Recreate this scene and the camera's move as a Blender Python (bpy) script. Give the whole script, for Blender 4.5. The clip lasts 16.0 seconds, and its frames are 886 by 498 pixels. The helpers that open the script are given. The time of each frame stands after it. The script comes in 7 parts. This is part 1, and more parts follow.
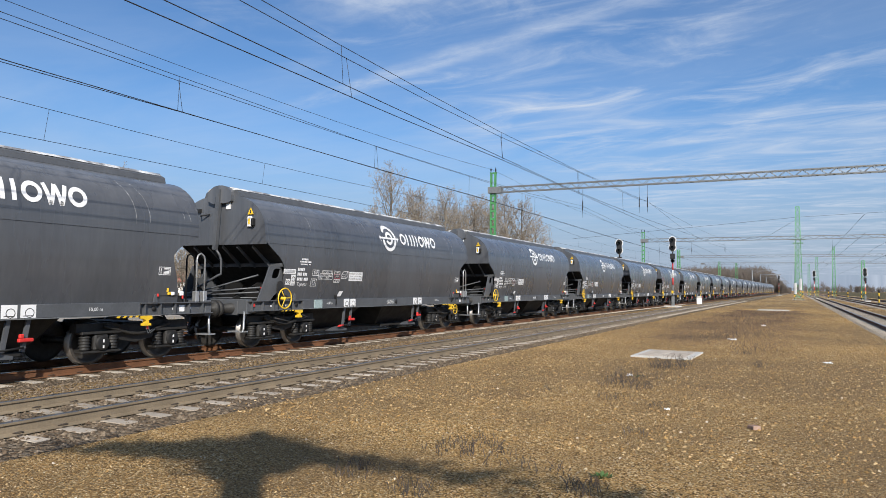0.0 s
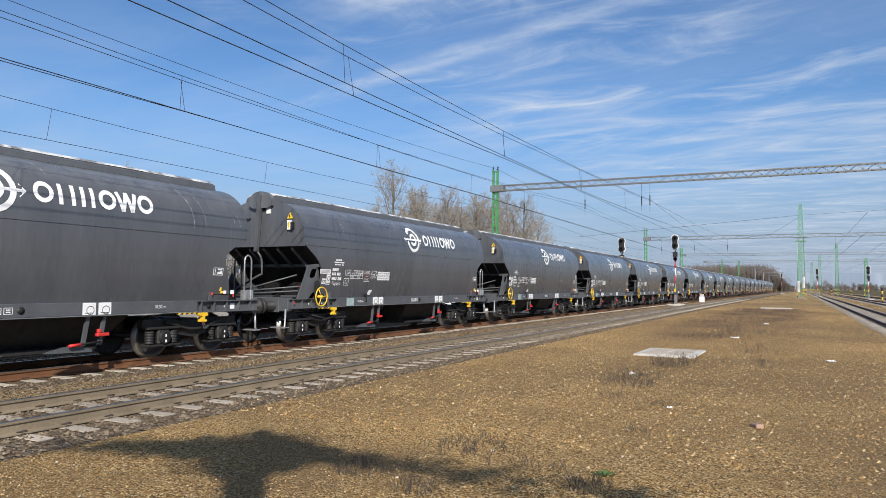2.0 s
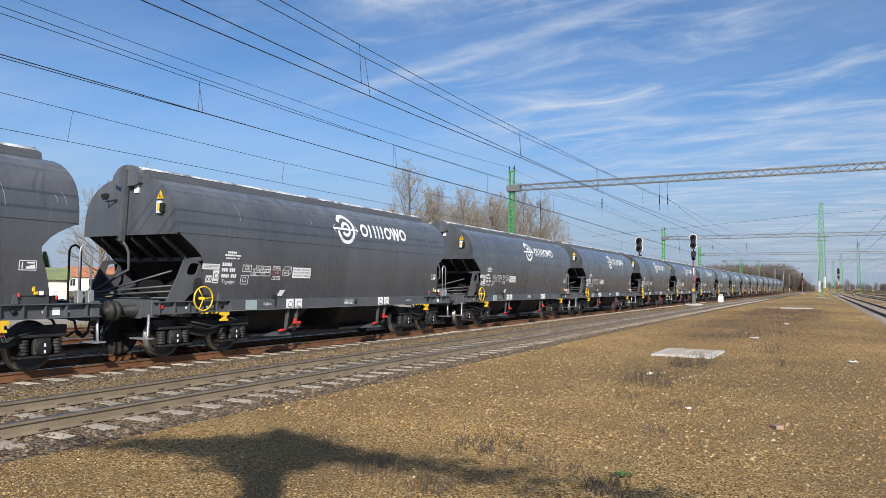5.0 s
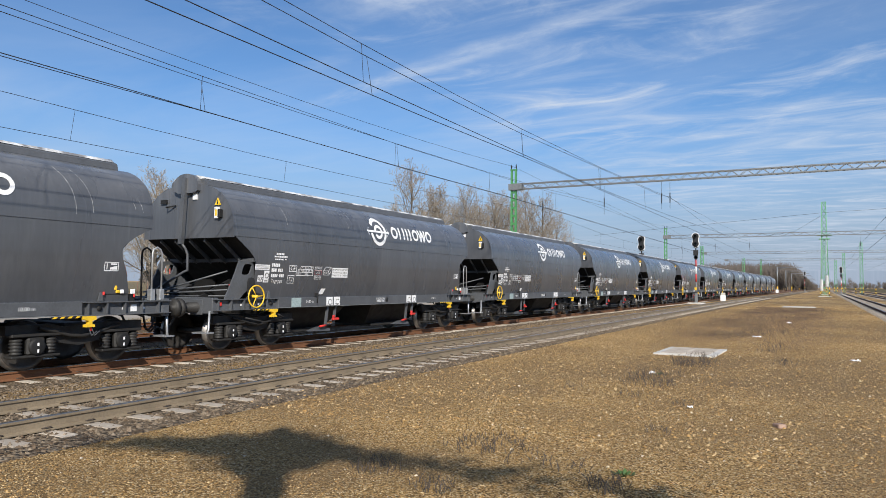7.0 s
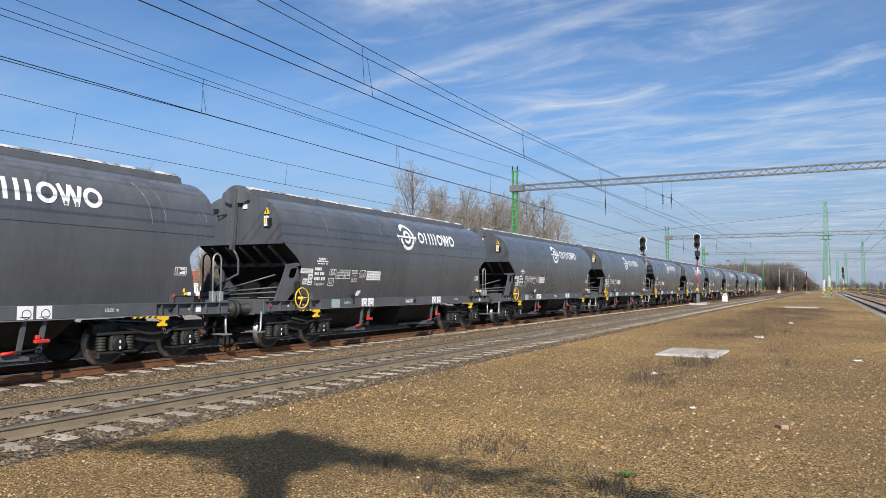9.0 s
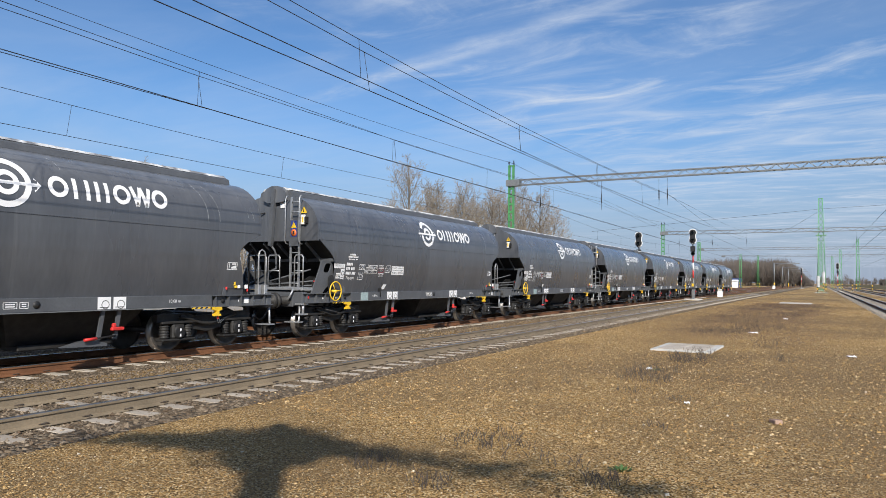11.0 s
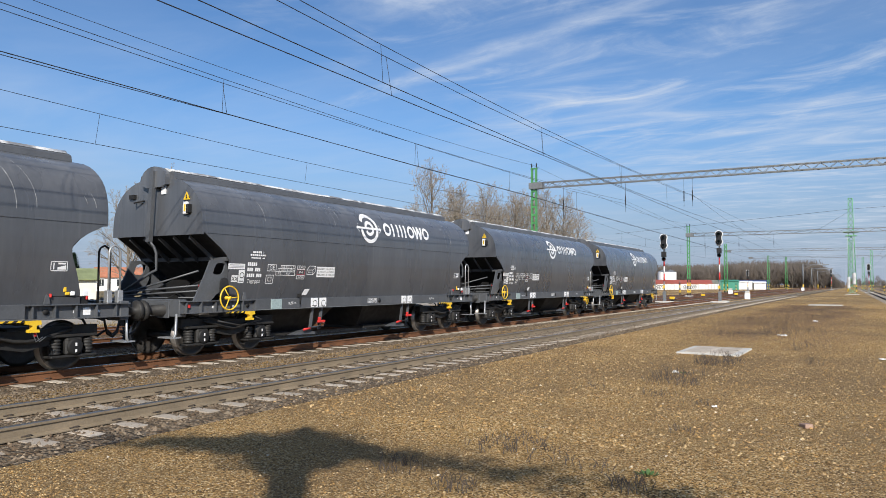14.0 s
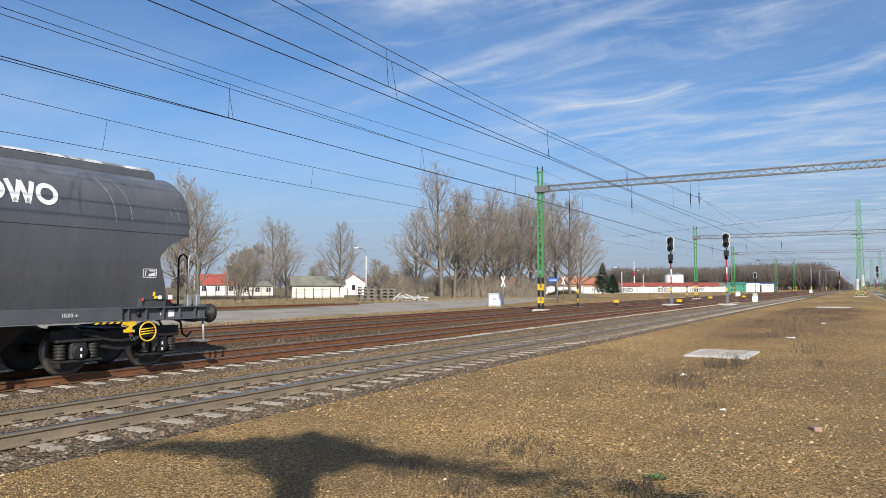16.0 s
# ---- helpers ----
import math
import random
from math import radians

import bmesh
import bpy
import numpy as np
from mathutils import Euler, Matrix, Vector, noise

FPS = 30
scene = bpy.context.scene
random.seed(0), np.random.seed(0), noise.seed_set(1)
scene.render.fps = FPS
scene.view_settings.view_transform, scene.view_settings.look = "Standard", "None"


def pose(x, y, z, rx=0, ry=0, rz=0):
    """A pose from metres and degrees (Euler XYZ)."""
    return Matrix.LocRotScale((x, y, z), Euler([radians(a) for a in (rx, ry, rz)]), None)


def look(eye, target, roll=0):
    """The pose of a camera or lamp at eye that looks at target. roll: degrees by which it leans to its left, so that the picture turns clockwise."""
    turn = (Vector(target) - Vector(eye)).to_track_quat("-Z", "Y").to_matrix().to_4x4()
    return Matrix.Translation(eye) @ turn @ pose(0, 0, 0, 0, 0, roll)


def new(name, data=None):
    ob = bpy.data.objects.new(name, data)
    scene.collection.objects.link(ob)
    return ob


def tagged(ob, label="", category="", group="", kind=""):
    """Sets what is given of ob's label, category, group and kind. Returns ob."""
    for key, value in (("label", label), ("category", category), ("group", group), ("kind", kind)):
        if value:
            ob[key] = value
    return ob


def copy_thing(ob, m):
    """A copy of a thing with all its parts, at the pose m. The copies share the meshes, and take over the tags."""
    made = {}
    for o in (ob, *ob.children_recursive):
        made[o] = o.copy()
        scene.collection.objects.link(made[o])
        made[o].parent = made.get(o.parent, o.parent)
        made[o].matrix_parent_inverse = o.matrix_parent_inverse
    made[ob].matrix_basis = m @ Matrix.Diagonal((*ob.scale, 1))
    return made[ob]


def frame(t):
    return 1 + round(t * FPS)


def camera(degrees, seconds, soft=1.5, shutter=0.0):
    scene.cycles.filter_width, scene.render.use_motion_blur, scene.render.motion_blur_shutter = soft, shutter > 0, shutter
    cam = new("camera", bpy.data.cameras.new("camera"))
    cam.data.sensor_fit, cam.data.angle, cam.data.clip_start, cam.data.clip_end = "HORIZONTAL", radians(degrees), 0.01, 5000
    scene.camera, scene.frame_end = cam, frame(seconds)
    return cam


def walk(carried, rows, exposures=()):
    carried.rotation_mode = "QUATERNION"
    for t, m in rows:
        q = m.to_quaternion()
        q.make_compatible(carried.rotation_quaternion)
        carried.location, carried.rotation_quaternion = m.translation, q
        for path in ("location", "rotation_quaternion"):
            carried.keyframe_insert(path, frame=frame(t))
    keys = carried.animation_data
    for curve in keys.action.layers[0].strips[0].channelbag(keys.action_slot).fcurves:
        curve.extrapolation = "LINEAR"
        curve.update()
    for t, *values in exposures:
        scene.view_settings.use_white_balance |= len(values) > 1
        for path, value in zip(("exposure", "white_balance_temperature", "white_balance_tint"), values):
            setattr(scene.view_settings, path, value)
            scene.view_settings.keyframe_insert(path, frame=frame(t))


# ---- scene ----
cam = camera(64.6, 16.0, soft=0.7)
EYE = (0.0, 0.0, 1.69)


def aim(yaw, pitch, lean):
    """A held camera at EYE: heading to the left of the track, tilt up and lean, in degrees."""
    a, b = radians(yaw), radians(pitch)
    way = Vector((math.cos(b) * math.cos(a), math.cos(b) * math.sin(a), math.sin(b)))
    return look(EYE, Vector(EYE) + way * 10, lean)


PATH = [
    (0.0, 26.756, 3.082, 0.626),
    (0.5, 26.631, 3.038, 0.745),
    (1.0, 26.633, 3.021, 0.669),
    (1.5, 26.73, 3.034, 0.593),
    (2.0, 26.942, 2.968, 0.539),
    (2.5, 27.177, 2.859, 0.544),
    (3.0, 27.434, 2.791, 0.612),
    (3.5, 27.717, 2.813, 0.681),
    (4.0, 28.039, 2.901, 0.636),
    (6.5, 28.38, 2.912, 0.507),
    (7.0, 28.444, 2.834, 0.529),
    (7.5, 28.569, 2.836, 0.528),
    (8.0, 28.733, 2.928, 0.489),
    (8.5, 28.72, 3.02, 0.429),
    (9.0, 28.558, 2.973, 0.308),
    (11.5, 28.217, 2.476, 0.593),
    (12.0, 28.384, 2.544, 0.486),
    (12.5, 28.711, 2.63, 0.443),
    (13.0, 29.159, 2.652, 0.382),
    (13.5, 29.703, 2.681, 0.337),
    (14.0, 30.117, 2.794, 0.231),
    (14.5, 30.348, 2.916, 0.135),
    (15.0, 30.469, 3.011, 0.075),
    (15.5, 30.586, 3.069, 0.000),
    (16.0, 30.62, 3.093, 0.000),
]
walk(cam, [(t, aim(y, p, r)) for t, y, p, r in PATH])

# ---- light ----
SUN_ELEV, SUN_AZ = 32.0, 218.0        # degrees; azimuth counted from the track's far direction, anticlockwise
world = bpy.data.worlds.new("world")
scene.world = world
world.use_nodes = True


def build_sky():
    nt = world.node_tree
    nt.nodes.clear()
    out = nt.nodes.new("ShaderNodeOutputWorld")
    bg = nt.nodes.new("ShaderNodeBackground")
    sky = nt.nodes.new("ShaderNodeTexSky")
    sky.sky_type = "NISHITA"
    sky.sun_disc = False
    sky.sun_elevation = radians(SUN_ELEV)
    sky.sun_rotation = radians(90 - SUN_AZ)
    sky.air_density, sky.dust_density, sky.ozone_density = 1.0, 0.3, 3.0
    # thin streaked cirrus, laid on a flat layer high above
    geo = nt.nodes.new("ShaderNodeTexCoord")
    sep = nt.nodes.new("ShaderNodeSeparateXYZ")
    nt.links.new(geo.outputs["Generated"], sep.inputs[0])

    def maths(op, a, b):
        n = nt.nodes.new("ShaderNodeMath")
        n.operation = op
        for i, v in enumerate((a, b)):
            if isinstance(v, (int, float)):
                n.inputs[i].default_value = v
            else:
                nt.links.new(v, n.inputs[i])
        return n.outputs[0]

    up = maths("MAXIMUM", sep.outputs["Z"], 0.02)
    comb = nt.nodes.new("ShaderNodeCombineXYZ")
    nt.links.new(maths("DIVIDE", sep.outputs["X"], up), comb.inputs[0])
    nt.links.new(maths("DIVIDE", sep.outputs["Y"], up), comb.inputs[1])

    def mapped(turn, stretch, shift):
        a = nt.nodes.new("ShaderNodeMapping")
        a.inputs["Rotation"].default_value = (0, 0, radians(turn))
        nt.links.new(comb.outputs[0], a.inputs[0])
        b = nt.nodes.new("ShaderNodeMapping")
        b.inputs["Scale"].default_value = (stretch, 1, 1)
        b.inputs["Location"].default_value = shift
        nt.links.new(a.outputs[0], b.inputs[0])
        return b.outputs[0]

    def smooth(value, lo, hi, top=1.0):
        mr = nt.nodes.new("ShaderNodeMapRange")
        mr.interpolation_type = "SMOOTHSTEP"
        mr.inputs["From Min"].default_value, mr.inputs["From Max"].default_value, mr.inputs["To Max"].default_value = lo, hi, top
        nt.links.new(value, mr.inputs["Value"])
        return mr.outputs["Result"]

    def fluff(vector, scale, rough, twist):
        ns = nt.nodes.new("ShaderNodeTexNoise")
        ns.inputs["Scale"].default_value, ns.inputs["Detail"].default_value = scale, 9
        ns.inputs["Roughness"].default_value, ns.inputs["Distortion"].default_value = rough, twist
        nt.links.new(vector, ns.inputs["Vector"])
        return ns.outputs["Fac"]

    fine = smooth(fluff(mapped(-80, 0.42, (0.7, 0.2, 0)), 1.7, 0.6, 1.6), 0.38, 0.86)
    broad = smooth(fluff(mapped(-70, 0.6, (2.2, 3.1, 0)), 0.75, 0.5, 0.3), 0.36, 0.58)
    clear = nt.nodes.new("ShaderNodeSeparateXYZ")
    nt.links.new(comb.outputs[0], clear.inputs[0])
    side = maths("SUBTRACT", 1.0, smooth(clear.outputs["Y"], 1.2, 2.4, 0.92))
    cloud = maths("MULTIPLY", maths("MULTIPLY", maths("MULTIPLY", fine, broad), side), 0.72)
    veil = smooth(fluff(mapped(-74, 0.5, (4.0, 1.0, 0)), 0.9, 0.55, 0.5), 0.38, 0.85, 0.22)
    puffs = smooth(fluff(mapped(-98, 0.65, (3.3, 7.2, 0)), 1.9, 0.62, 1.0), 0.46, 0.86, 0.7)
    cloud = maths("ADD", cloud, maths("MULTIPLY", puffs, side))
    # one old condensation trail across the layer
    along = nt.nodes.new("ShaderNodeSeparateXYZ")
    nt.links.new(mapped(-71.2, 1.0, (0, 0, 0)), along.inputs[0])
    wob = maths("MULTIPLY", maths("SUBTRACT", fluff(comb.outputs[0], 2.2, 0.6, 0.0), 0.5), 0.22)
    off = maths("ABSOLUTE", maths("ADD", maths("SUBTRACT", along.outputs["Y"], -2.12), wob), 0.0)
    trail = maths("MULTIPLY", maths("SUBTRACT", 1.0, smooth(off, 0.0, 0.12)), 0.42)
    trail = maths("MULTIPLY", trail, smooth(fluff(mapped(-71.2, 0.5, (1, 5, 0)), 3.0, 0.65, 0.4), 0.3, 0.62))
    trail = maths("MULTIPLY", trail, maths("SUBTRACT", 1.0, smooth(along.outputs["X"], 3.0, 3.6)))
    cloud = maths("MINIMUM", maths("ADD", maths("ADD", cloud, veil), trail), 0.85)
    tint = nt.nodes.new("ShaderNodeMixRGB")
    tint.blend_type = "MULTIPLY"
    tint.inputs["Fac"].default_value = 1.0
    tint.inputs["Color2"].default_value = (0.72, 0.95, 1.17, 1)
    nt.links.new(sky.outputs[0], tint.inputs["Color1"])
    haze = nt.nodes.new("ShaderNodeMixRGB")
    low = maths("SUBTRACT", 1.0, smooth(sep.outputs["Z"], 0.0, 0.26))
    nt.links.new(maths("MULTIPLY", low, 0.9), haze.inputs["Fac"])
    nt.links.new(tint.outputs[0], haze.inputs["Color1"])
    haze.inputs["Color2"].default_value = (3.15, 3.75, 5.1, 1)
    mix = nt.nodes.new("ShaderNodeMixRGB")
    nt.links.new(cloud, mix.inputs["Fac"])
    nt.links.new(haze.outputs[0], mix.inputs["Color1"])
    mix.inputs["Color2"].default_value = (6.2, 6.9, 8.0, 1)
    nt.links.new(mix.outputs[0], bg.inputs[0])
    bg.inputs[1].default_value = 0.094
    nt.links.new(bg.outputs[0], out.inputs[0])


build_sky()
sun_data = bpy.data.lights.new("sun", "SUN")
sun_data.energy, sun_data.angle, sun_data.color = 5.0, radians(0.53), (1.0, 0.94, 0.85)
sun = new("sun", sun_data)
_e, _a = radians(SUN_ELEV), radians(SUN_AZ)
TO_SUN = Vector((math.cos(_e) * math.cos(_a), math.cos(_e) * math.sin(_a), math.sin(_e)))
sun.matrix_world = look(TO_SUN * 300, (0, 0, 0))
scene.view_settings.exposure = 0.15

# ---- materials ----
MATS = {}


def surface(name, base, rough=0.6, metal=0.0, spread=0.15, scale=6.0, fine=60.0, bump=0.0, bump_scale=80.0,
            second=None, second_at=(0.5, 0.7), second_scale=2.0, glow=0.0, stretch=(1, 1, 1), coords="Object", rnd=0.0):
    """A procedural surface: base colour with two scales of variation, an optional second tone in patches, and relief."""
    if name in MATS:
        return MATS[name]
    m = bpy.data.materials.new(name)
    m.use_nodes = True
    nt = m.node_tree
    b = nt.nodes["Principled BSDF"]
    tc = nt.nodes.new("ShaderNodeTexCoord")
    mp = nt.nodes.new("ShaderNodeMapping")
    mp.inputs["Scale"].default_value = stretch
    nt.links.new(tc.outputs[coords], mp.inputs[0])

    def noise_tex(s, detail=4.0):
        n = nt.nodes.new("ShaderNodeTexNoise")
        n.inputs["Scale"].default_value, n.inputs["Detail"].default_value = s, detail
        nt.links.new(mp.outputs[0], n.inputs["Vector"])
        return n.outputs["Fac"]

    def ramp(fac, lo, hi, to_lo=0.0, to_hi=1.0):
        r = nt.nodes.new("ShaderNodeMapRange")
        for k, v in zip(("From Min", "From Max", "To Min", "To Max"), (lo, hi, to_lo, to_hi)):
            r.inputs[k].default_value = v
        nt.links.new(fac, r.inputs["Value"])
        return r.outputs["Result"]

    def times(a, c):
        n = nt.nodes.new("ShaderNodeMath")
        n.operation = "MULTIPLY"
        nt.links.new(a, n.inputs[0])
        nt.links.new(c, n.inputs[1])
        return n.outputs[0]

    col = nt.nodes.new("ShaderNodeRGB").outputs[0]
    col.default_value = (*base, 1)
    if second:
        mx = nt.nodes.new("ShaderNodeMixRGB")
        nt.links.new(ramp(noise_tex(second_scale, 6), *second_at), mx.inputs["Fac"])
        nt.links.new(col, mx.inputs["Color1"])
        mx.inputs["Color2"].default_value = (*second, 1)
        col = mx.outputs[0]
    val = times(ramp(noise_tex(scale), 0.3, 0.7, 1 - spread, 1 + spread), ramp(noise_tex(fine), 0.3, 0.7, 1 - spread * 0.7, 1 + spread * 0.7))
    if rnd:
        oi = nt.nodes.new("ShaderNodeObjectInfo")
        val = times(val, ramp(oi.outputs["Random"], 0, 1, 1 - rnd, 1 + rnd))
    hsv = nt.nodes.new("ShaderNodeHueSaturation")
    nt.links.new(col, hsv.inputs["Color"])
    nt.links.new(val, hsv.inputs["Value"])
    nt.links.new(hsv.outputs[0], b.inputs["Base Color"])
    b.inputs["Metallic"].default_value = metal
    nt.links.new(ramp(noise_tex(scale * 1.7), 0.3, 0.7, max(0.03, rough - 0.1), min(1, rough + 0.1)), b.inputs["Roughness"])
    if bump:
        bp = nt.nodes.new("ShaderNodeBump")
        bp.inputs["Strength"].default_value, bp.inputs["Distance"].default_value = 1.0, bump
        nt.links.new(noise_tex(bump_scale, 5), bp.inputs["Height"])
        nt.links.new(bp.outputs[0], b.inputs["Normal"])
    if glow:
        b.inputs["Emission Color"].default_value = (*base, 1)
        b.inputs["Emission Strength"].default_value = glow
    MATS[name] = m
    return m


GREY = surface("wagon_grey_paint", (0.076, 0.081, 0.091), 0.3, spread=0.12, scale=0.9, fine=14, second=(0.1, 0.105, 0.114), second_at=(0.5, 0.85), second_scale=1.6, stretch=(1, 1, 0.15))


def dust_and_highlight(m):
    """Pale grain dust washed down in streaks, and the upper shell's highlight painted in."""
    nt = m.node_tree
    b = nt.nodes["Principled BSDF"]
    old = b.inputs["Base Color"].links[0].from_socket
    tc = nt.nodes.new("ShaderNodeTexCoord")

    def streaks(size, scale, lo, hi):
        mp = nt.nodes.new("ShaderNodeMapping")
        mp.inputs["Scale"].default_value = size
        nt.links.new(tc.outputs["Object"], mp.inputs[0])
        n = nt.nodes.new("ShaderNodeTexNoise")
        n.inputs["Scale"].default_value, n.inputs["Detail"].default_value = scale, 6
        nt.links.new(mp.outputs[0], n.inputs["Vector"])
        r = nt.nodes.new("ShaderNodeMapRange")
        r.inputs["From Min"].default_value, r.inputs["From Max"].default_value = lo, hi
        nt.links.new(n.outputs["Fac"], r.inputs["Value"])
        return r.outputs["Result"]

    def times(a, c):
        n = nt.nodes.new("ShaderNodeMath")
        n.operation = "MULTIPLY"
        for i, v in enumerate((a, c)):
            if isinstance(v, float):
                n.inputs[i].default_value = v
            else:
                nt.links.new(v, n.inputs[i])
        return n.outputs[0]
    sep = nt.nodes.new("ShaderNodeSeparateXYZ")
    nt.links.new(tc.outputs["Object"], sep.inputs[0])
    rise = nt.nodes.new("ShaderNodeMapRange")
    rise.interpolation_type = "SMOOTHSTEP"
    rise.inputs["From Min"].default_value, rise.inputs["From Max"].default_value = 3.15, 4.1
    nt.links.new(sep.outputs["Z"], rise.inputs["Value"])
    # film pales towards the top: dust, and the shoulder's highlight put into the colour
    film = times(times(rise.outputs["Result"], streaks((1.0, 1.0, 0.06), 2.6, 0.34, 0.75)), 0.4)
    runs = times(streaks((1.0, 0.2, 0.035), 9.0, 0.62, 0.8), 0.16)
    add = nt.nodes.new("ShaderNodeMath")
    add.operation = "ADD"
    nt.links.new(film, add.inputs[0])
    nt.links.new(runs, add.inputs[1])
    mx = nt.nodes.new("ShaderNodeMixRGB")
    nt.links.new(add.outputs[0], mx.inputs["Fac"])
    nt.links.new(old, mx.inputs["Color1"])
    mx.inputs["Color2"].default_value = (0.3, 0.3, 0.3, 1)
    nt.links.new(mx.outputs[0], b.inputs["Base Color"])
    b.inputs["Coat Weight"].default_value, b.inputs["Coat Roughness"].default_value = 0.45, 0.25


dust_and_highlight(GREY)
SILL = surface("sill_grey_paint", (0.085, 0.09, 0.098), 0.45, spread=0.14, scale=2.0, fine=25)
# taken near black, so the shade under the wagons is partly in the colour
DARK = surface("underframe_dark_and_shade", (0.009, 0.009, 0.0095), 0.75, spread=0.25, scale=3, fine=30)
BOGIE = surface("bogie_grimy_steel", (0.02, 0.019, 0.018), 0.65, spread=0.3, scale=5, fine=40, bump=0.002, bump_scale=60)
WHEEL = surface("wheel_steel", (0.075, 0.07, 0.066), 0.5, 0.4, spread=0.25, scale=6)
TREAD = surface("wheel_tread_steel", (0.3, 0.28, 0.26), 0.45, 0.9, spread=0.1)
WHITE = surface("white_marking_paint", (0.82, 0.82, 0.82), 0.45, spread=0.05, scale=5)
PALE = surface("roof_cover_pale", (0.62, 0.62, 0.61), 0.5, spread=0.3, scale=3, fine=22, second=(0.2, 0.2, 0.205), second_at=(0.48, 0.6), second_scale=2.2)
GALV = surface("galvanised_steel", (0.42, 0.43, 0.44), 0.4, 0.6, spread=0.12, scale=14)
YELLOW = surface("yellow_paint", (0.78, 0.5, 0.03), 0.45, spread=0.08)
RED = surface("red_paint", (0.6, 0.035, 0.03), 0.5, spread=0.1)
BLACK = surface("black_rubber", (0.018, 0.018, 0.019), 0.6, spread=0.3)
GREEN = surface("green_mast_paint", (0.075, 0.27, 0.095), 0.5, spread=0.15, scale=3, fine=20)
PALEGREEN = surface("far_mast_green_paint", (0.13, 0.36, 0.17), 0.5, spread=0.12, scale=3)
LATT = surface("grey_lattice_steel", (0.2, 0.21, 0.215), 0.5, 0.3, spread=0.15, scale=4)
WIRE = surface("wire_dark", (0.02, 0.02, 0.022), 0.6, spread=0.1)
RAILSIDE = surface("rail_grimed_steel", (0.21, 0.165, 0.11), 0.65, spread=0.2, scale=2, fine=40, bump=0.001, bump_scale=90, coords="Object")
RUST = surface("rail_rusty_steel", (0.15, 0.064, 0.027), 0.85, spread=0.25, scale=3, fine=40, bump=0.001, bump_scale=90)
RAILTOP = surface("rail_head_polish", (0.36, 0.35, 0.34), 0.32, 0.9, spread=0.12, scale=4)
CONC = surface("concrete_sleeper", (0.42, 0.36, 0.29), 0.85, spread=0.2, scale=4, fine=60, bump=0.002, bump_scale=120, rnd=0.2)
CONCT = surface("pale_sleeper_end", (0.5, 0.44, 0.36), 0.85, spread=0.2, scale=4, fine=60, bump=0.002, bump_scale=120, rnd=0.2)
CONCW = surface("pale_concrete", (0.52, 0.5, 0.46), 0.85, spread=0.12, scale=5, fine=60, bump=0.002, bump_scale=100, second=(0.38, 0.36, 0.33), second_at=(0.5, 0.7))
SPRUCE = surface("spruce_needles", (0.03, 0.06, 0.03), 0.8, spread=0.4, scale=8)
BARK = surface("bare_bark", (0.17, 0.145, 0.115), 0.9, spread=0.3, scale=2.5, fine=30, bump=0.01, bump_scale=20)
TWIG = surface("bare_twigs", (0.31, 0.262, 0.205), 0.9, spread=0.3, scale=1.0)
DRYWEED = surface("dry_weed_stalk", (0.085, 0.065, 0.05), 0.9, spread=0.3, scale=9)

# ---- shape helpers ----
def part(name, bm, material, parent=None, label="", smooth=False):
    """Links a bmesh as one mesh object under a thing or a part."""
    me = bpy.data.meshes.new(name)
    if smooth:
        for fc in bm.faces:
            fc.smooth = True
    bm.to_mesh(me)
    bm.free()
    for m in (material if isinstance(material, (list, tuple)) else (material,)):
        me.materials.append(m)
    ob = new(name, me)
    ob.parent = parent
    if label:
        ob["label"] = label
    return ob


def share(name, me, parent, m):
    """One more object on mesh data that exists."""
    ob = new(name, me)
    ob.parent = parent
    ob.matrix_basis = m
    return ob


def thing(name, label, category, group="", kind="", at=None):
    ob = new(name)
    ob.empty_display_size = 0.3
    if at is not None:
        ob.matrix_basis = at
    return tagged(ob, label, category, group, kind)


def box(bm, x0, x1, y0, y1, z0, z1, bevel=0.0, mat=0, m=None):
    vs = [bm.verts.new((x, y, z)) for z in (z0, z1) for y in (y0, y1) for x in (x0, x1)]
    fs = [bm.faces.new([vs[i] for i in q]) for q in ((0, 2, 3, 1), (4, 5, 7, 6), (0, 1, 5, 4), (2, 6, 7, 3), (0, 4, 6, 2), (1, 3, 7, 5))]
    for fc in fs:
        fc.material_index = mat
    if m is not None:
        for v in vs:
            v.co = m @ v.co
    if bevel:
        es = list({e for fc in fs for e in fc.edges})
        bmesh.ops.bevel(bm, geom=es, offset=bevel, segments=1, affect="EDGES", profile=0.5)
    return vs


def ring(bm, centre, u, v, r, n, r2=None):
    return [bm.verts.new(centre + u * (r * math.cos(2 * math.pi * i / n)) + v * ((r2 or r) * math.sin(2 * math.pi * i / n))) for i in range(n)]


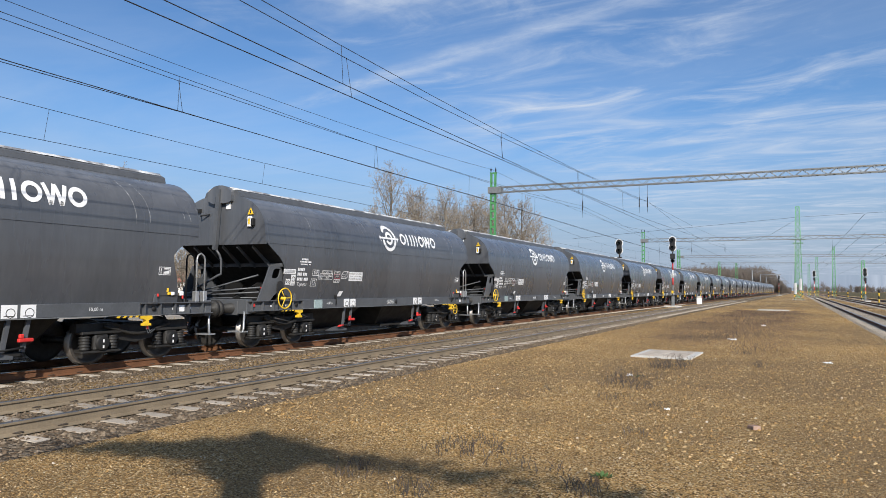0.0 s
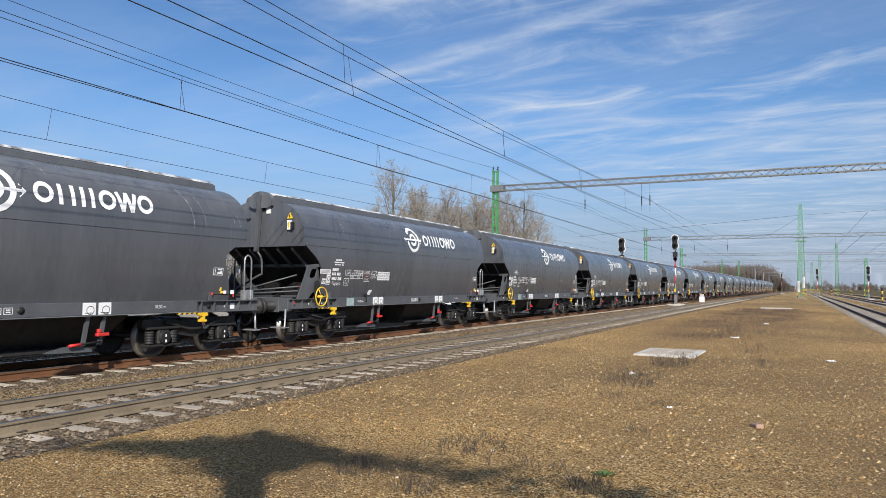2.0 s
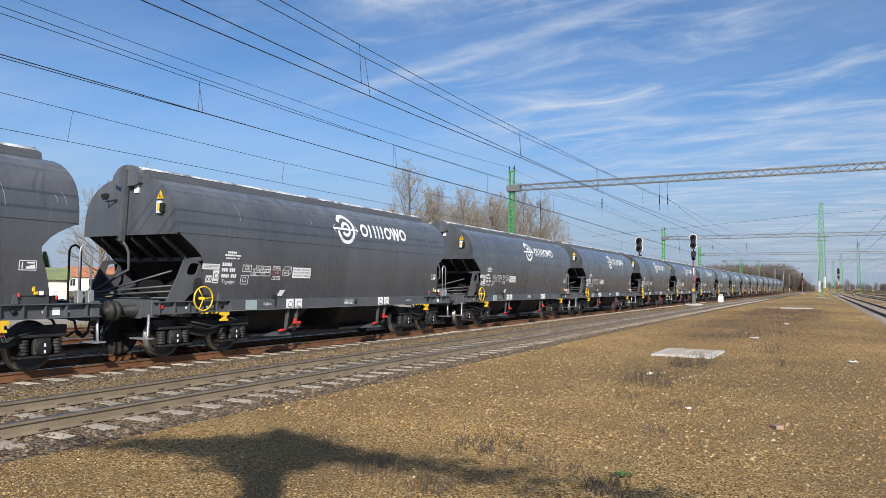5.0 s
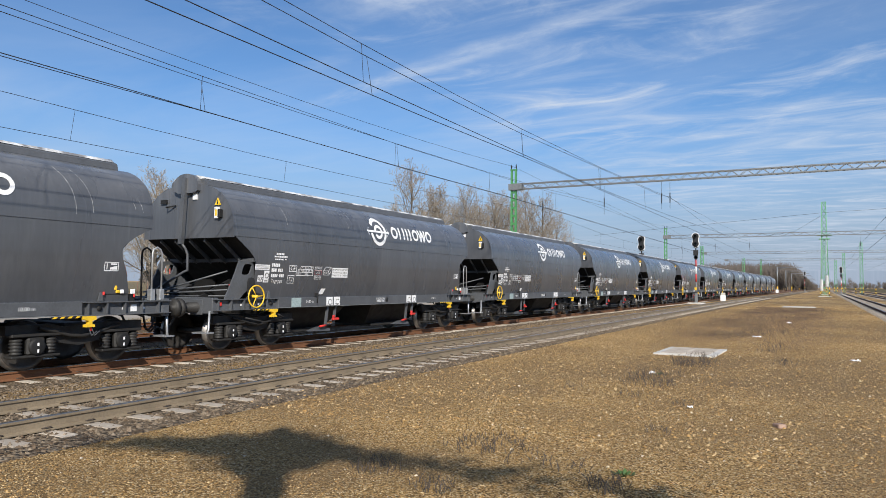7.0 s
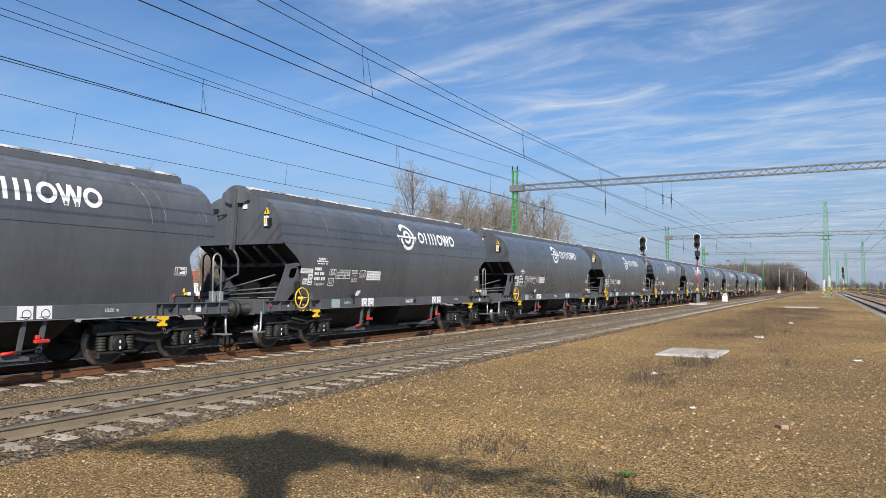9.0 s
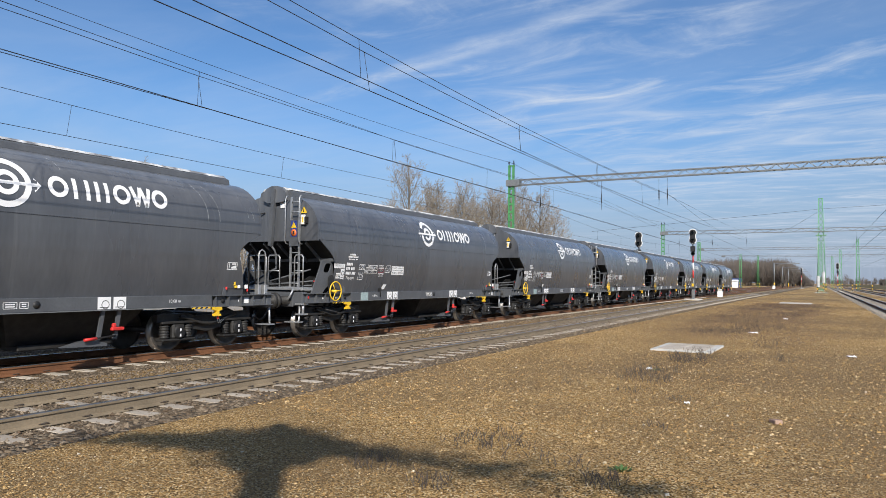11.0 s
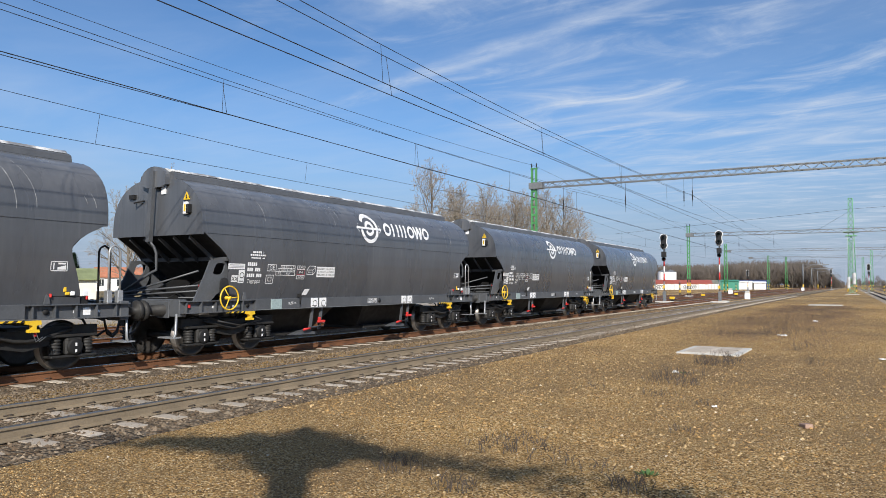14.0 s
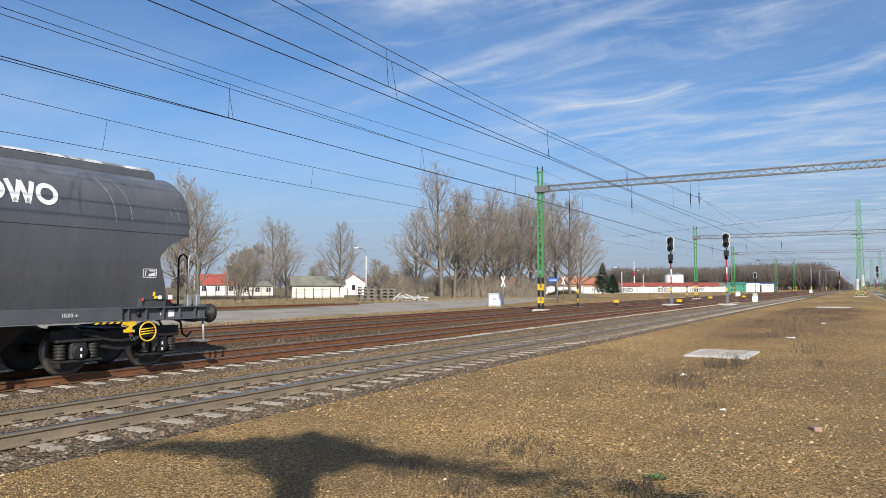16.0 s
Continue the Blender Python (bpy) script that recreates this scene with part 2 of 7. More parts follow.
def tube(bm, pts, r, n=6, mat=0, caps=True):
    """A round bar through points; r may be a number or one for each point."""
    pts = [Vector(p) for p in pts]
    rs = r if isinstance(r, (list, tuple)) else [r] * len(pts)
    prev, first = None, None
    u = None
    for i, p in enumerate(pts):
        d = ((pts[min(i + 1, len(pts) - 1)] - p).normalized() + (p - pts[max(i - 1, 0)]).normalized())
        d = d.normalized() if d.length > 1e-6 else Vector((0, 0, 1))
        if u is None:
            u = d.orthogonal().normalized()
        u = (u - d * u.dot(d)).normalized()
        rg = ring(bm, p, u, d.cross(u), rs[i], n)
        if prev:
            for k in range(n):
                fc = bm.faces.new((prev[k], prev[(k + 1) % n], rg[(k + 1) % n], rg[k]))
                fc.material_index, fc.smooth = mat, True
        else:
            first = rg
        prev = rg
    if caps and n > 2:
        for rg, flip in ((first, True), (prev, False)):
            fc = bm.faces.new(list(reversed(rg)) if flip else rg)
            fc.material_index = mat


def lathe(bm, profile, axis="y", n=24, mat=0, origin=(0, 0, 0), close=False):
    """Turns a profile of (along, radius) about an axis."""
    o = Vector(origin)
    ax = {"x": Vector((1, 0, 0)), "y": Vector((0, 1, 0)), "z": Vector((0, 0, 1))}[axis]
    u = Vector((0, 0, 1)) if axis != "z" else Vector((1, 0, 0))
    v = ax.cross(u)
    rings = [ring(bm, o + ax * a, u, v, max(r, 1e-4), n) for a, r in profile]
    pairs = list(zip(rings, rings[1:]))
    if close:
        pairs.append((rings[-1], rings[0]))
    for a, b in pairs:
        for k in range(n):
            fc = bm.faces.new((a[k], a[(k + 1) % n], b[(k + 1) % n], b[k]))
            fc.smooth, fc.material_index = True, mat


def prism(bm, outline, a0, a1, axis="y", mat=0):
    """A flat outline of pairs drawn out along an axis: y takes (x, z), x takes (y, z), z takes (x, y)."""
    def at(p, a):
        return {"y": (p[0], a, p[1]), "x": (a, p[0], p[1]), "z": (p[0], p[1], a)}[axis]
    lo = [bm.verts.new(at(p, a0)) for p in outline]
    hi = [bm.verts.new(at(p, a1)) for p in outline]
    n = len(outline)
    fs = [bm.faces.new(list(reversed(lo))), bm.faces.new(hi)]
    for i in range(n):
        fs.append(bm.faces.new((lo[i], lo[(i + 1) % n], hi[(i + 1) % n], hi[i])))
    for fc in fs:
        fc.material_index = mat
    bmesh.ops.recalc_face_normals(bm, faces=fs)
    return fs


def plate(bm, outer, hole, a0, a1, axis="y"):
    """A plate with one hole; both outlines have as many points, going the same way round."""
    def at(p, a):
        return {"y": (p[0], a, p[1]), "x": (a, p[0], p[1]), "z": (p[0], p[1], a)}[axis]
    n = len(outer)
    g = [[bm.verts.new(at(p, a)) for p in o] for a in (a0, a1) for o in (outer, hole)]
    fs = []
    for i in range(n):
        j = (i + 1) % n
        fs += [bm.faces.new((g[0][i], g[0][j], g[1][j], g[1][i])), bm.faces.new((g[2][j], g[2][i], g[3][i], g[3][j])),
               bm.faces.new((g[0][j], g[0][i], g[2][i], g[2][j])), bm.faces.new((g[1][i], g[1][j], g[3][j], g[3][i]))]
    bmesh.ops.recalc_face_normals(bm, faces=fs)


def oval(cx, cz, rx, rz, n, turn=0.0, power=2.0):
    out = []
    for i in range(n):
        a = 2 * math.pi * i / n
        c, s = math.cos(a), math.sin(a)
        x = rx * math.copysign(abs(c) ** (2 / power), c)
        z = rz * math.copysign(abs(s) ** (2 / power), s)
        t = radians(turn)
        out.append((cx + x * math.cos(t) - z * math.sin(t), cz + x * math.sin(t) + z * math.cos(t)))
    return out

# ---- ground and tracks ----
GROUND_Z = -0.2
TRACKS = [("near", 9.33), ("train", 14.0), ("third", 18.75), ("fourth", 23.6)]


def gravel_material(name, tones, fine, bump, patch=None, pebble=None, wear=None):
    m = bpy.data.materials.new(name)
    m.use_nodes = True
    nt = m.node_tree
    b = nt.nodes["Principled BSDF"]
    b.inputs["Roughness"].default_value = 0.95
    b.inputs["Specular IOR Level"].default_value = 0.15
    tc = nt.nodes.new("ShaderNodeTexCoord")
    vo = nt.nodes.new("ShaderNodeTexVoronoi")
    vo.inputs["Scale"].default_value = fine
    nt.links.new(tc.outputs["Object"], vo.inputs["Vector"])
    cr = nt.nodes.new("ShaderNodeValToRGB")
    cr.color_ramp.interpolation = "CONSTANT" if pebble else "LINEAR"
    el = cr.color_ramp.elements
    while len(el) < len(tones):
        el.new(0.5)
    for i, (e, c) in enumerate(zip(el, tones)):
        e.position, e.color = i / len(tones), (*c, 1)
    sep = nt.nodes.new("ShaderNodeSeparateColor")
    nt.links.new(vo.outputs["Color"], sep.inputs[0])
    nt.links.new(sep.outputs[0], cr.inputs[0])
    col = cr.outputs[0]

    def patches(scale, lo, hi, tone, detail=6, amount=1.0):
        nonlocal col
        ns = nt.nodes.new("ShaderNodeTexNoise")
        ns.inputs["Scale"].default_value, ns.inputs["Detail"].default_value = scale, detail
        nt.links.new(tc.outputs["Object"], ns.inputs["Vector"])
        mr = nt.nodes.new("ShaderNodeMapRange")
        for k, v in zip(("From Min", "From Max", "To Min", "To Max"), (lo, hi, 0, amount)):
            mr.inputs[k].default_value = v
        nt.links.new(ns.outputs["Fac"], mr.inputs["Value"])
        mx = nt.nodes.new("ShaderNodeMixRGB")
        nt.links.new(mr.outputs[0], mx.inputs["Fac"])
        nt.links.new(col, mx.inputs["Color1"])
        mx.inputs["Color2"].default_value = (*tone, 1)
        col = mx.outputs[0]

    for p in patch or ():
        patches(*p)
    nt.links.new(col, b.inputs["Base Color"])
    ns = nt.nodes.new("ShaderNodeTexNoise")
    ns.inputs["Scale"].default_value, ns.inputs["Detail"].default_value = 7, 8
    nt.links.new(tc.outputs["Object"], ns.inputs["Vector"])
    b1 = nt.nodes.new("ShaderNodeBump")
    b1.inputs["Distance"].default_value = bump * 1.6
    nt.links.new(ns.outputs["Fac"], b1.inputs["Height"])
    b2 = nt.nodes.new("ShaderNodeBump")
    b2.invert = True
    b2.inputs["Distance"].default_value = bump
    nt.links.new(vo.outputs["Distance"], b2.inputs["Height"])
    nt.links.new(b1.outputs[0], b2.inputs["Normal"])
    nt.links.new(b2.outputs[0], b.inputs["Normal"])
    MATS[name] = m
    return m


FINE = gravel_material("brown_gravel", [(0.45, 0.265, 0.095), (0.62, 0.38, 0.145), (0.14, 0.084, 0.032), (0.68, 0.46, 0.21), (0.34, 0.198, 0.068), (0.85, 0.66, 0.38), (0.11, 0.066, 0.027), (0.51, 0.31, 0.11)], 58, 0.035,
                       patch=[(9.0, 0.56, 0.74, (0.13, 0.08, 0.035), 8, 0.4), (0.35, 0.42, 0.66, (0.25, 0.16, 0.075), 5, 0.5), (1.6, 0.5, 0.75, (0.36, 0.24, 0.1), 6, 0.35), (0.09, 0.4, 0.58, (0.2, 0.14, 0.08), 6, 0.6)], pebble=True)
BALLAST = gravel_material("grey_brown_ballast", [(0.14, 0.106, 0.072), (0.19, 0.148, 0.102), (0.08, 0.06, 0.042), (0.24, 0.19, 0.135), (0.15, 0.1, 0.06)], 21, 0.05,
                          patch=[(0.5, 0.45, 0.7, (0.19, 0.14, 0.09), 5, 0.5)], pebble=True)
RUSTBED = gravel_material("rust_stained_ballast", [(0.105, 0.07, 0.042), (0.14, 0.094, 0.056), (0.075, 0.05, 0.03), (0.175, 0.125, 0.08)], 21, 0.05, pebble=True)
DUSTBED = gravel_material("pale_dusty_ballast", [(0.36, 0.3, 0.23), (0.44, 0.37, 0.28), (0.25, 0.2, 0.15), (0.5, 0.43, 0.34)], 21, 0.04, pebble=True)
ASPH = surface("worn_grey_asphalt", (0.33, 0.29, 0.235), 0.9, spread=0.14, scale=0.4, fine=30, bump=0.003, bump_scale=60, second=(0.2, 0.165, 0.12), second_at=(0.48, 0.7), second_scale=0.25)


def ground_sheet():
    bm = bmesh.new()
    xs = [-2500, -400, -60, -10, 40, 120, 300, 900, 3500]
    ys = [-2500, -500, -60, -10, 10, 40, 120, 500, 3500]
    g = [[bm.verts.new((x, y, GROUND_Z)) for y in ys] for x in xs]
    for i in range(len(xs) - 1):
        for j in range(len(ys) - 1):
            bm.faces.new((g[i][j], g[i + 1][j], g[i + 1][j + 1], g[i][j + 1]))
    ob = part("ground", bm, FINE)
    tagged(ob, "brown gravel yard ground with dry weeds and pebbles", "ground", kind="structure")


ground_sheet()
RAIL = [(-0.075, -0.172), (0.075, -0.172), (0.075, -0.16), (0.012, -0.138), (0.01, -0.05), (0.034, -0.038), (0.036, -0.008), (0.028, 0.0), (-0.028, 0.0), (-0.036, -0.008), (-0.034, -0.038), (-0.01, -0.05), (-0.012, -0.138), (-0.075, -0.16)]


def sweep(bm, outline, line, mats=None):
    """Draws an outline of (side, height) along a line of points on plan."""
    prev = None
    for i, p in enumerate(line):
        p = Vector(p)
        d = Vector(line[min(i + 1, len(line) - 1)]) - Vector(line[max(i - 1, 0)])
        d.z = 0
        d.normalize()
        side = Vector((d.y, -d.x, 0))
        rg = [bm.verts.new(p + side * a + Vector((0, 0, h))) for a, h in outline]
        if prev:
            for k in range(len(outline)):
                j = (k + 1) % len(outline)
                fc = bm.faces.new((prev[k], prev[j], rg[j], rg[k]))
                if mats:
                    fc.material_index = mats(k)
        prev = rg


def offset(line, a):
    out = []
    for i, p in enumerate(line):
        d = Vector(line[min(i + 1, len(line) - 1)]) - Vector(line[max(i - 1, 0)])
        d.z = 0
        d.normalize()
        out.append(Vector(p) + Vector((d.y, -d.x, 0)) * a)
    return out


def lay_track(line, bed_mat, rail_mat, label, bed_top=-0.178, bed_half=1.75):
    tr = thing("railway_track", label, "track", "tracks of the yard", "structure")
    bm = bmesh.new()
    sweep(bm, [(-bed_half - 0.35, -0.26), (-bed_half, bed_top), (bed_half, bed_top), (bed_half + 0.35, -0.26)], line)
    bed = part("ballast_bed", bm, bed_mat, tr)
    for a in (-0.7525, 0.7525):
        bm = bmesh.new()
        sweep(bm, RAIL, offset(line, a), lambda k: 1 if k in (6, 7, 8) else 0)
        part("rail", bm, [rail_mat, RAILTOP], tr)
    return tr


def drift(x):
    """How far the main tracks have eased to the right, x metres along."""
    return 0.00625 * (math.sqrt((x - 75) ** 2 + 900) + x - 75)


def far_line(y):
    """Straight beside the camera, easing to the right far away."""
    return [(x, y - drift(x), 0) for x in (-80, -30, 0, 20, 40, 55, 70, 85, 100, 120, 140, 160, 190, 220, 260, 300, 360, 420, 500, 600, 700, 900)]


TRACK_OBS = {}
for nm, y in TRACKS:
    mats = {"near": (BALLAST, RAILSIDE, "grey railway track on ballast with concrete sleepers"), "train": (BALLAST, RUST, "rust-brown railway track under the freight train"),
            "third": (RUSTBED, RUST, "rusty yard track in brown ballast"), "fourth": (RUSTBED, RUST, "rusty siding track beside the asphalt platform")}[nm]
    TRACK_OBS[nm] = lay_track(far_line(y), mats[0], mats[1], mats[2], bed_top=-0.188 if nm in ("near", "train") else -0.165)


# ---- sleepers, clips and stones ----
def stone_mesh(name, spots, sizes, material, seed, flat=0.7):
    """Many angular stones in one mesh: spots is an array of centres."""
    rng = np.random.default_rng(seed)
    n = len(spots)
    base = np.array([(1, 0, 0), (-1, 0, 0), (0, 1, 0), (0, -1, 0), (0, 0, 1), (0, 0, -1)], float)
    tri = np.array([(0, 2, 4), (2, 1, 4), (1, 3, 4), (3, 0, 4), (2, 0, 5), (1, 2, 5), (3, 1, 5), (0, 3, 5)])
    v = base[None] * rng.uniform(0.6, 1.25, (n, 6, 1)) + rng.uniform(-0.3, 0.3, (n, 6, 3))
    a = rng.uniform(0, 2 * np.pi, n)
    c, s = np.cos(a)[:, None], np.sin(a)[:, None]
    x, y = v[..., 0] * c - v[..., 1] * s, v[..., 0] * s + v[..., 1] * c
    v = np.stack([x, y, v[..., 2] * flat], -1) * sizes[:, None, None] + spots[:, None, :]
    f = (tri[None] + (np.arange(n) * 6)[:, None, None]).reshape(-1, 3)
    me = bpy.data.meshes.new(name)
    me.from_pydata(v.reshape(-1, 3), [], f.tolist())
    me.materials.append(material)
    return new(name, me)


def island_tones(name, tones, rough=0.9):
    m = bpy.data.materials.new(name)
    m.use_nodes = True
    nt = m.node_tree
    b = nt.nodes["Principled BSDF"]
    b.inputs["Roughness"].default_value = rough
    b.inputs["Specular IOR Level"].default_value = 0.2
    g = nt.nodes.new("ShaderNodeNewGeometry")
    cr = nt.nodes.new("ShaderNodeValToRGB")
    el = cr.color_ramp.elements
    while len(el) < len(tones):
        el.new(0.5)
    for i, (e, c) in enumerate(zip(el, tones)):
        e.position, e.color = i / (len(tones) - 1), (*c, 1)
    nt.links.new(g.outputs["Random Per Island"], cr.inputs[0])
    tc = nt.nodes.new("ShaderNodeTexCoord")
    ns = nt.nodes.new("ShaderNodeTexNoise")
    ns.inputs["Scale"].default_value = 60
    nt.links.new(tc.outputs["Object"], ns.inputs["Vector"])
    mr = nt.nodes.new("ShaderNodeMapRange")
    for k, v in zip(("From Min", "From Max", "To Min", "To Max"), (0.3, 0.7, 0.8, 1.2)):
        mr.inputs[k].default_value = v
    nt.links.new(ns.outputs["Fac"], mr.inputs["Value"])
    hs = nt.nodes.new("ShaderNodeHueSaturation")
    nt.links.new(cr.outputs[0], hs.inputs["Color"])
    nt.links.new(mr.outputs[0], hs.inputs["Value"])
    nt.links.new(hs.outputs[0], b.inputs["Base Color"])
    return m


STONES = island_tones("ballast_stones", [(0.07, 0.052, 0.036), (0.16, 0.122, 0.084), (0.22, 0.172, 0.12), (0.11, 0.075, 0.048), (0.31, 0.245, 0.175)])
PEBBLES = island_tones("gravel_pebbles", [(0.11, 0.066, 0.028), (0.46, 0.285, 0.11), (0.28, 0.168, 0.065), (0.62, 0.46, 0.25), (0.4, 0.24, 0.09), (0.1, 0.06, 0.028)])
PALEPEB = island_tones("pale_pebbles", [(0.5, 0.38, 0.22), (0.66, 0.58, 0.46), (0.55, 0.42, 0.22)])


def sleeper_mesh(material):
    bm = bmesh.new()
    n = 6
    prof = [(-0.15, -0.36), (-0.105, -0.176), (0.105, -0.176), (0.15, -0.36)]
    prev = None
    for k in range(n + 1):
        y = -1.3 + 2.6 * k / n
        dz = -0.012 * (1 - abs(2 * k / n - 1))
        rg = [bm.verts.new((x, y, z + (dz if z > -0.3 else 0))) for x, z in prof]
        if prev:
            for i in range(3):
                bm.faces.new((prev[i], rg[i], rg[i + 1], prev[i + 1]))
        else:
            bm.faces.new(rg)
        prev = rg
    bm.faces.new(list(reversed(prev)))
    bmesh.ops.recalc_face_normals(bm, faces=bm.faces[:])
    me = bpy.data.meshes.new("sleeper")
    bm.to_mesh(me)
    bm.free()
    me.materials.append(material)
    return me


def clips(y, xs, track, material):
    """Spring clips and bolts on both sides of both rails."""
    bm = bmesh.new()
    for x in xs:
        for r in (-0.7525, 0.7525):
            for s in (-1, 1):
                a = y + r + s * 0.105
                box(bm, x - 0.03, x + 0.03, a - 0.022, a + 0.022, -0.176, -0.16)
                tube(bm, [(x - 0.07, a - 0.02 * s, -0.14), (x - 0.02, a, -0.132), (x + 0.03, a, -0.13), (x + 0.07, a - 0.02 * s, -0.15)], 0.009, 4)
    ob = part("rail_clip", bm, material, track)
    tagged(ob, kind="stuff")


SLEEPERS = {"near": sleeper_mesh(CONC), "train": sleeper_mesh(CONCT), "third": sleeper_mesh(CONC)}
CLIP = surface("dark_clip_steel", (0.06, 0.045, 0.035), 0.7, spread=0.3)
for nm, y, x0, count in (("near", 9.33, -3.0, 220), ("train", 14.0, -3.0, 160), ("third", 18.75, 0.0, 60)):
    xs = [x0 + 0.6 * i + random.uniform(-0.02, 0.02) for i in range(count)]
    for x in xs:
        share("sleeper", SLEEPERS[nm], TRACK_OBS[nm], pose(x, y - drift(x), random.uniform(-0.004, 0.004), 0, 0, random.uniform(-0.6, 0.6)))
    clips(y, [x for x in xs if x < 60], TRACK_OBS[nm], CLIP)

_r = np.random.default_rng(11)


def scatter(n, x0, x1, y0, y1, z, lo, hi, near=1.6):
    """Denser towards x0, where the camera stands."""
    x = x0 + (x1 - x0) * _r.random(n) ** near
    size = _r.uniform(lo, hi, n)
    return np.stack([x, _r.uniform(y0, y1, n), z + _r.uniform(-0.3, 0.5, n) * size], -1), size


def stones(name, label, mat, seed, *areas):
    sp, sz = zip(*[scatter(*a) for a in areas])
    sp, sz = np.concatenate(sp), np.concatenate(sz)
    keep = np.ones(len(sp), bool)
    for _, y in TRACKS:
        for r in (-0.7525, 0.7525):
            keep &= ~((np.abs(sp[:, 1] - y - r) < 0.11))
    return tagged(stone_mesh(name, sp[keep], sz[keep], mat, seed), label, "ballast", kind="stuff")


stones("ballast_stones", "angular grey-brown ballast stones between the rails", STONES, 1,
       (22000, 2, 50, 7.5, 11.1, -0.197, 0.018, 0.042), (14000, 4, 55, 11.0, 12.9, -0.198, 0.014, 0.034), (5000, 5, 60, 13.2, 15.4, -0.195, 0.018, 0.04), (4000, 10, 60, 15.4, 20.5, -0.165, 0.02, 0.04))
stones("gravel_pebbles", "small brown pebbles strewn over the gravel ground", PEBBLES, 2,
       (62000, 3.5, 26, -4.0, 8.0, -0.203, 0.006, 0.015, 1.7), (46000, 8, 80, -3.5, 8.0, -0.203, 0.012, 0.028, 1.2))
stones("pale_pebbles", "pale pebbles scattered on the brown gravel", PALEPEB, 3,
       (3400, 3, 26, -4.0, 8.0, -0.2, 0.005, 0.012, 1.6), (140, 3, 22, -4.0, 8.0, -0.195, 0.016, 0.028, 1.4), (500, 8, 60, -3.0, 8.0, -0.2, 0.008, 0.018, 1.3))

# ---- tracks to the right and the loading road ----
for y, mt, lb in ((-4.6, RUST, "rusty yard track curving gently away"), (-9.6, RUST, "rusty yard track beyond the first"), (-14.6, RUST, "rusty outer yard track")):
    ln = [(x, y - (max(0, 42 - x) ** 2) * 0.0004, 0) for x in range(6, 60, 6)] + [(x, y, 0) for x in (70, 110, 160, 230, 300, 400, 600)]
    side_track = lay_track(ln, DUSTBED, mt, lb, bed_top=-0.17, bed_half=1.45)
    if y == -4.6:
        for k in range(70):
            x = 18 + 0.65 * k
            share("sleeper", SLEEPERS["near"], side_track, pose(x, y - (max(0, 42 - x) ** 2) * 0.0004, 0.012, 0, 0, random.uniform(-0.6, 0.6)))
ROAD_NEAR = [(-60, 28.6), (20, 28.4), (57, 30.6), (75, 34), (110, 43), (160, 57)]
ROAD_FAR = [(-60, 40.0), (20, 40.6), (42, 41.6), (70, 48), (105, 58), (160, 73)]
bm = bmesh.new()
for k in range(5):
    q = [ROAD_NEAR[k], ROAD_NEAR[k + 1], ROAD_FAR[k + 1], ROAD_FAR[k]]
    hi = [bm.verts.new((x, y, -0.15)) for x, y in q]
    lo = [bm.verts.new((x, y, -0.3)) for x, y in q]
    bm.faces.new(hi)
    for i in range(4):
        bm.faces.new((lo[i], lo[(i + 1) % 4], hi[(i + 1) % 4], hi[i]))
tagged(part("road", bm, ASPH), "worn pale grey asphalt loading road beside the tracks", "road", kind="structure")
GRASS = gravel_material("dry_grass_ground", [(0.19, 0.155, 0.08), (0.26, 0.21, 0.12), (0.13, 0.12, 0.055), (0.22, 0.165, 0.1)], 9, 0.06, patch=[(0.15, 0.4, 0.65, (0.2, 0.16, 0.1), 5, 0.7)])
bm = bmesh.new()
vs = [bm.verts.new(p) for p in ((-60, 40, -0.19), (20, 40.6, -0.19), (42, 41.6, -0.19), (70, 48, -0.19), (105, 58, -0.19), (160, 73, -0.19), (300, 60, -0.19), (900, 80, -0.19), (900, 900, -0.19), (-60, 900, -0.19))]
bm.faces.new(vs)
tagged(part("ground_grass", bm, GRASS), "dry winter grass beyond the loading road", "grass", kind="structure")
for x0, x1, y in ((24, 56, 42.9), (22, 54, 44.4)):
    bm = bmesh.new()
    sweep(bm, RAIL, [(x0, y, 0.08), (x1, y, 0.08)])
    tagged(part("old_rail", bm, RUST), "rusty disused rail lying at the road's edge", "rail", "old rails")
bm = bmesh.new()
bm.faces.new([bm.verts.new(p) for p in ((-60, -900, -0.19), (1500, -900, -0.19), (1500, -19, -0.19), (200, -19, -0.19), (-60, -40, -0.19))])
FIELD = gravel_material("winter_field", [(0.13, 0.1, 0.055), (0.17, 0.13, 0.08), (0.09, 0.08, 0.04)], 3, 0.05, patch=[(0.03, 0.4, 0.6, (0.09, 0.08, 0.038), 5, 0.7), (0.35, 0.5, 0.65, (0.055, 0.05, 0.025), 6, 0.7)])
tagged(part("ground_field", bm, FIELD), "dull brown winter field beyond the yard", "field", kind="structure")


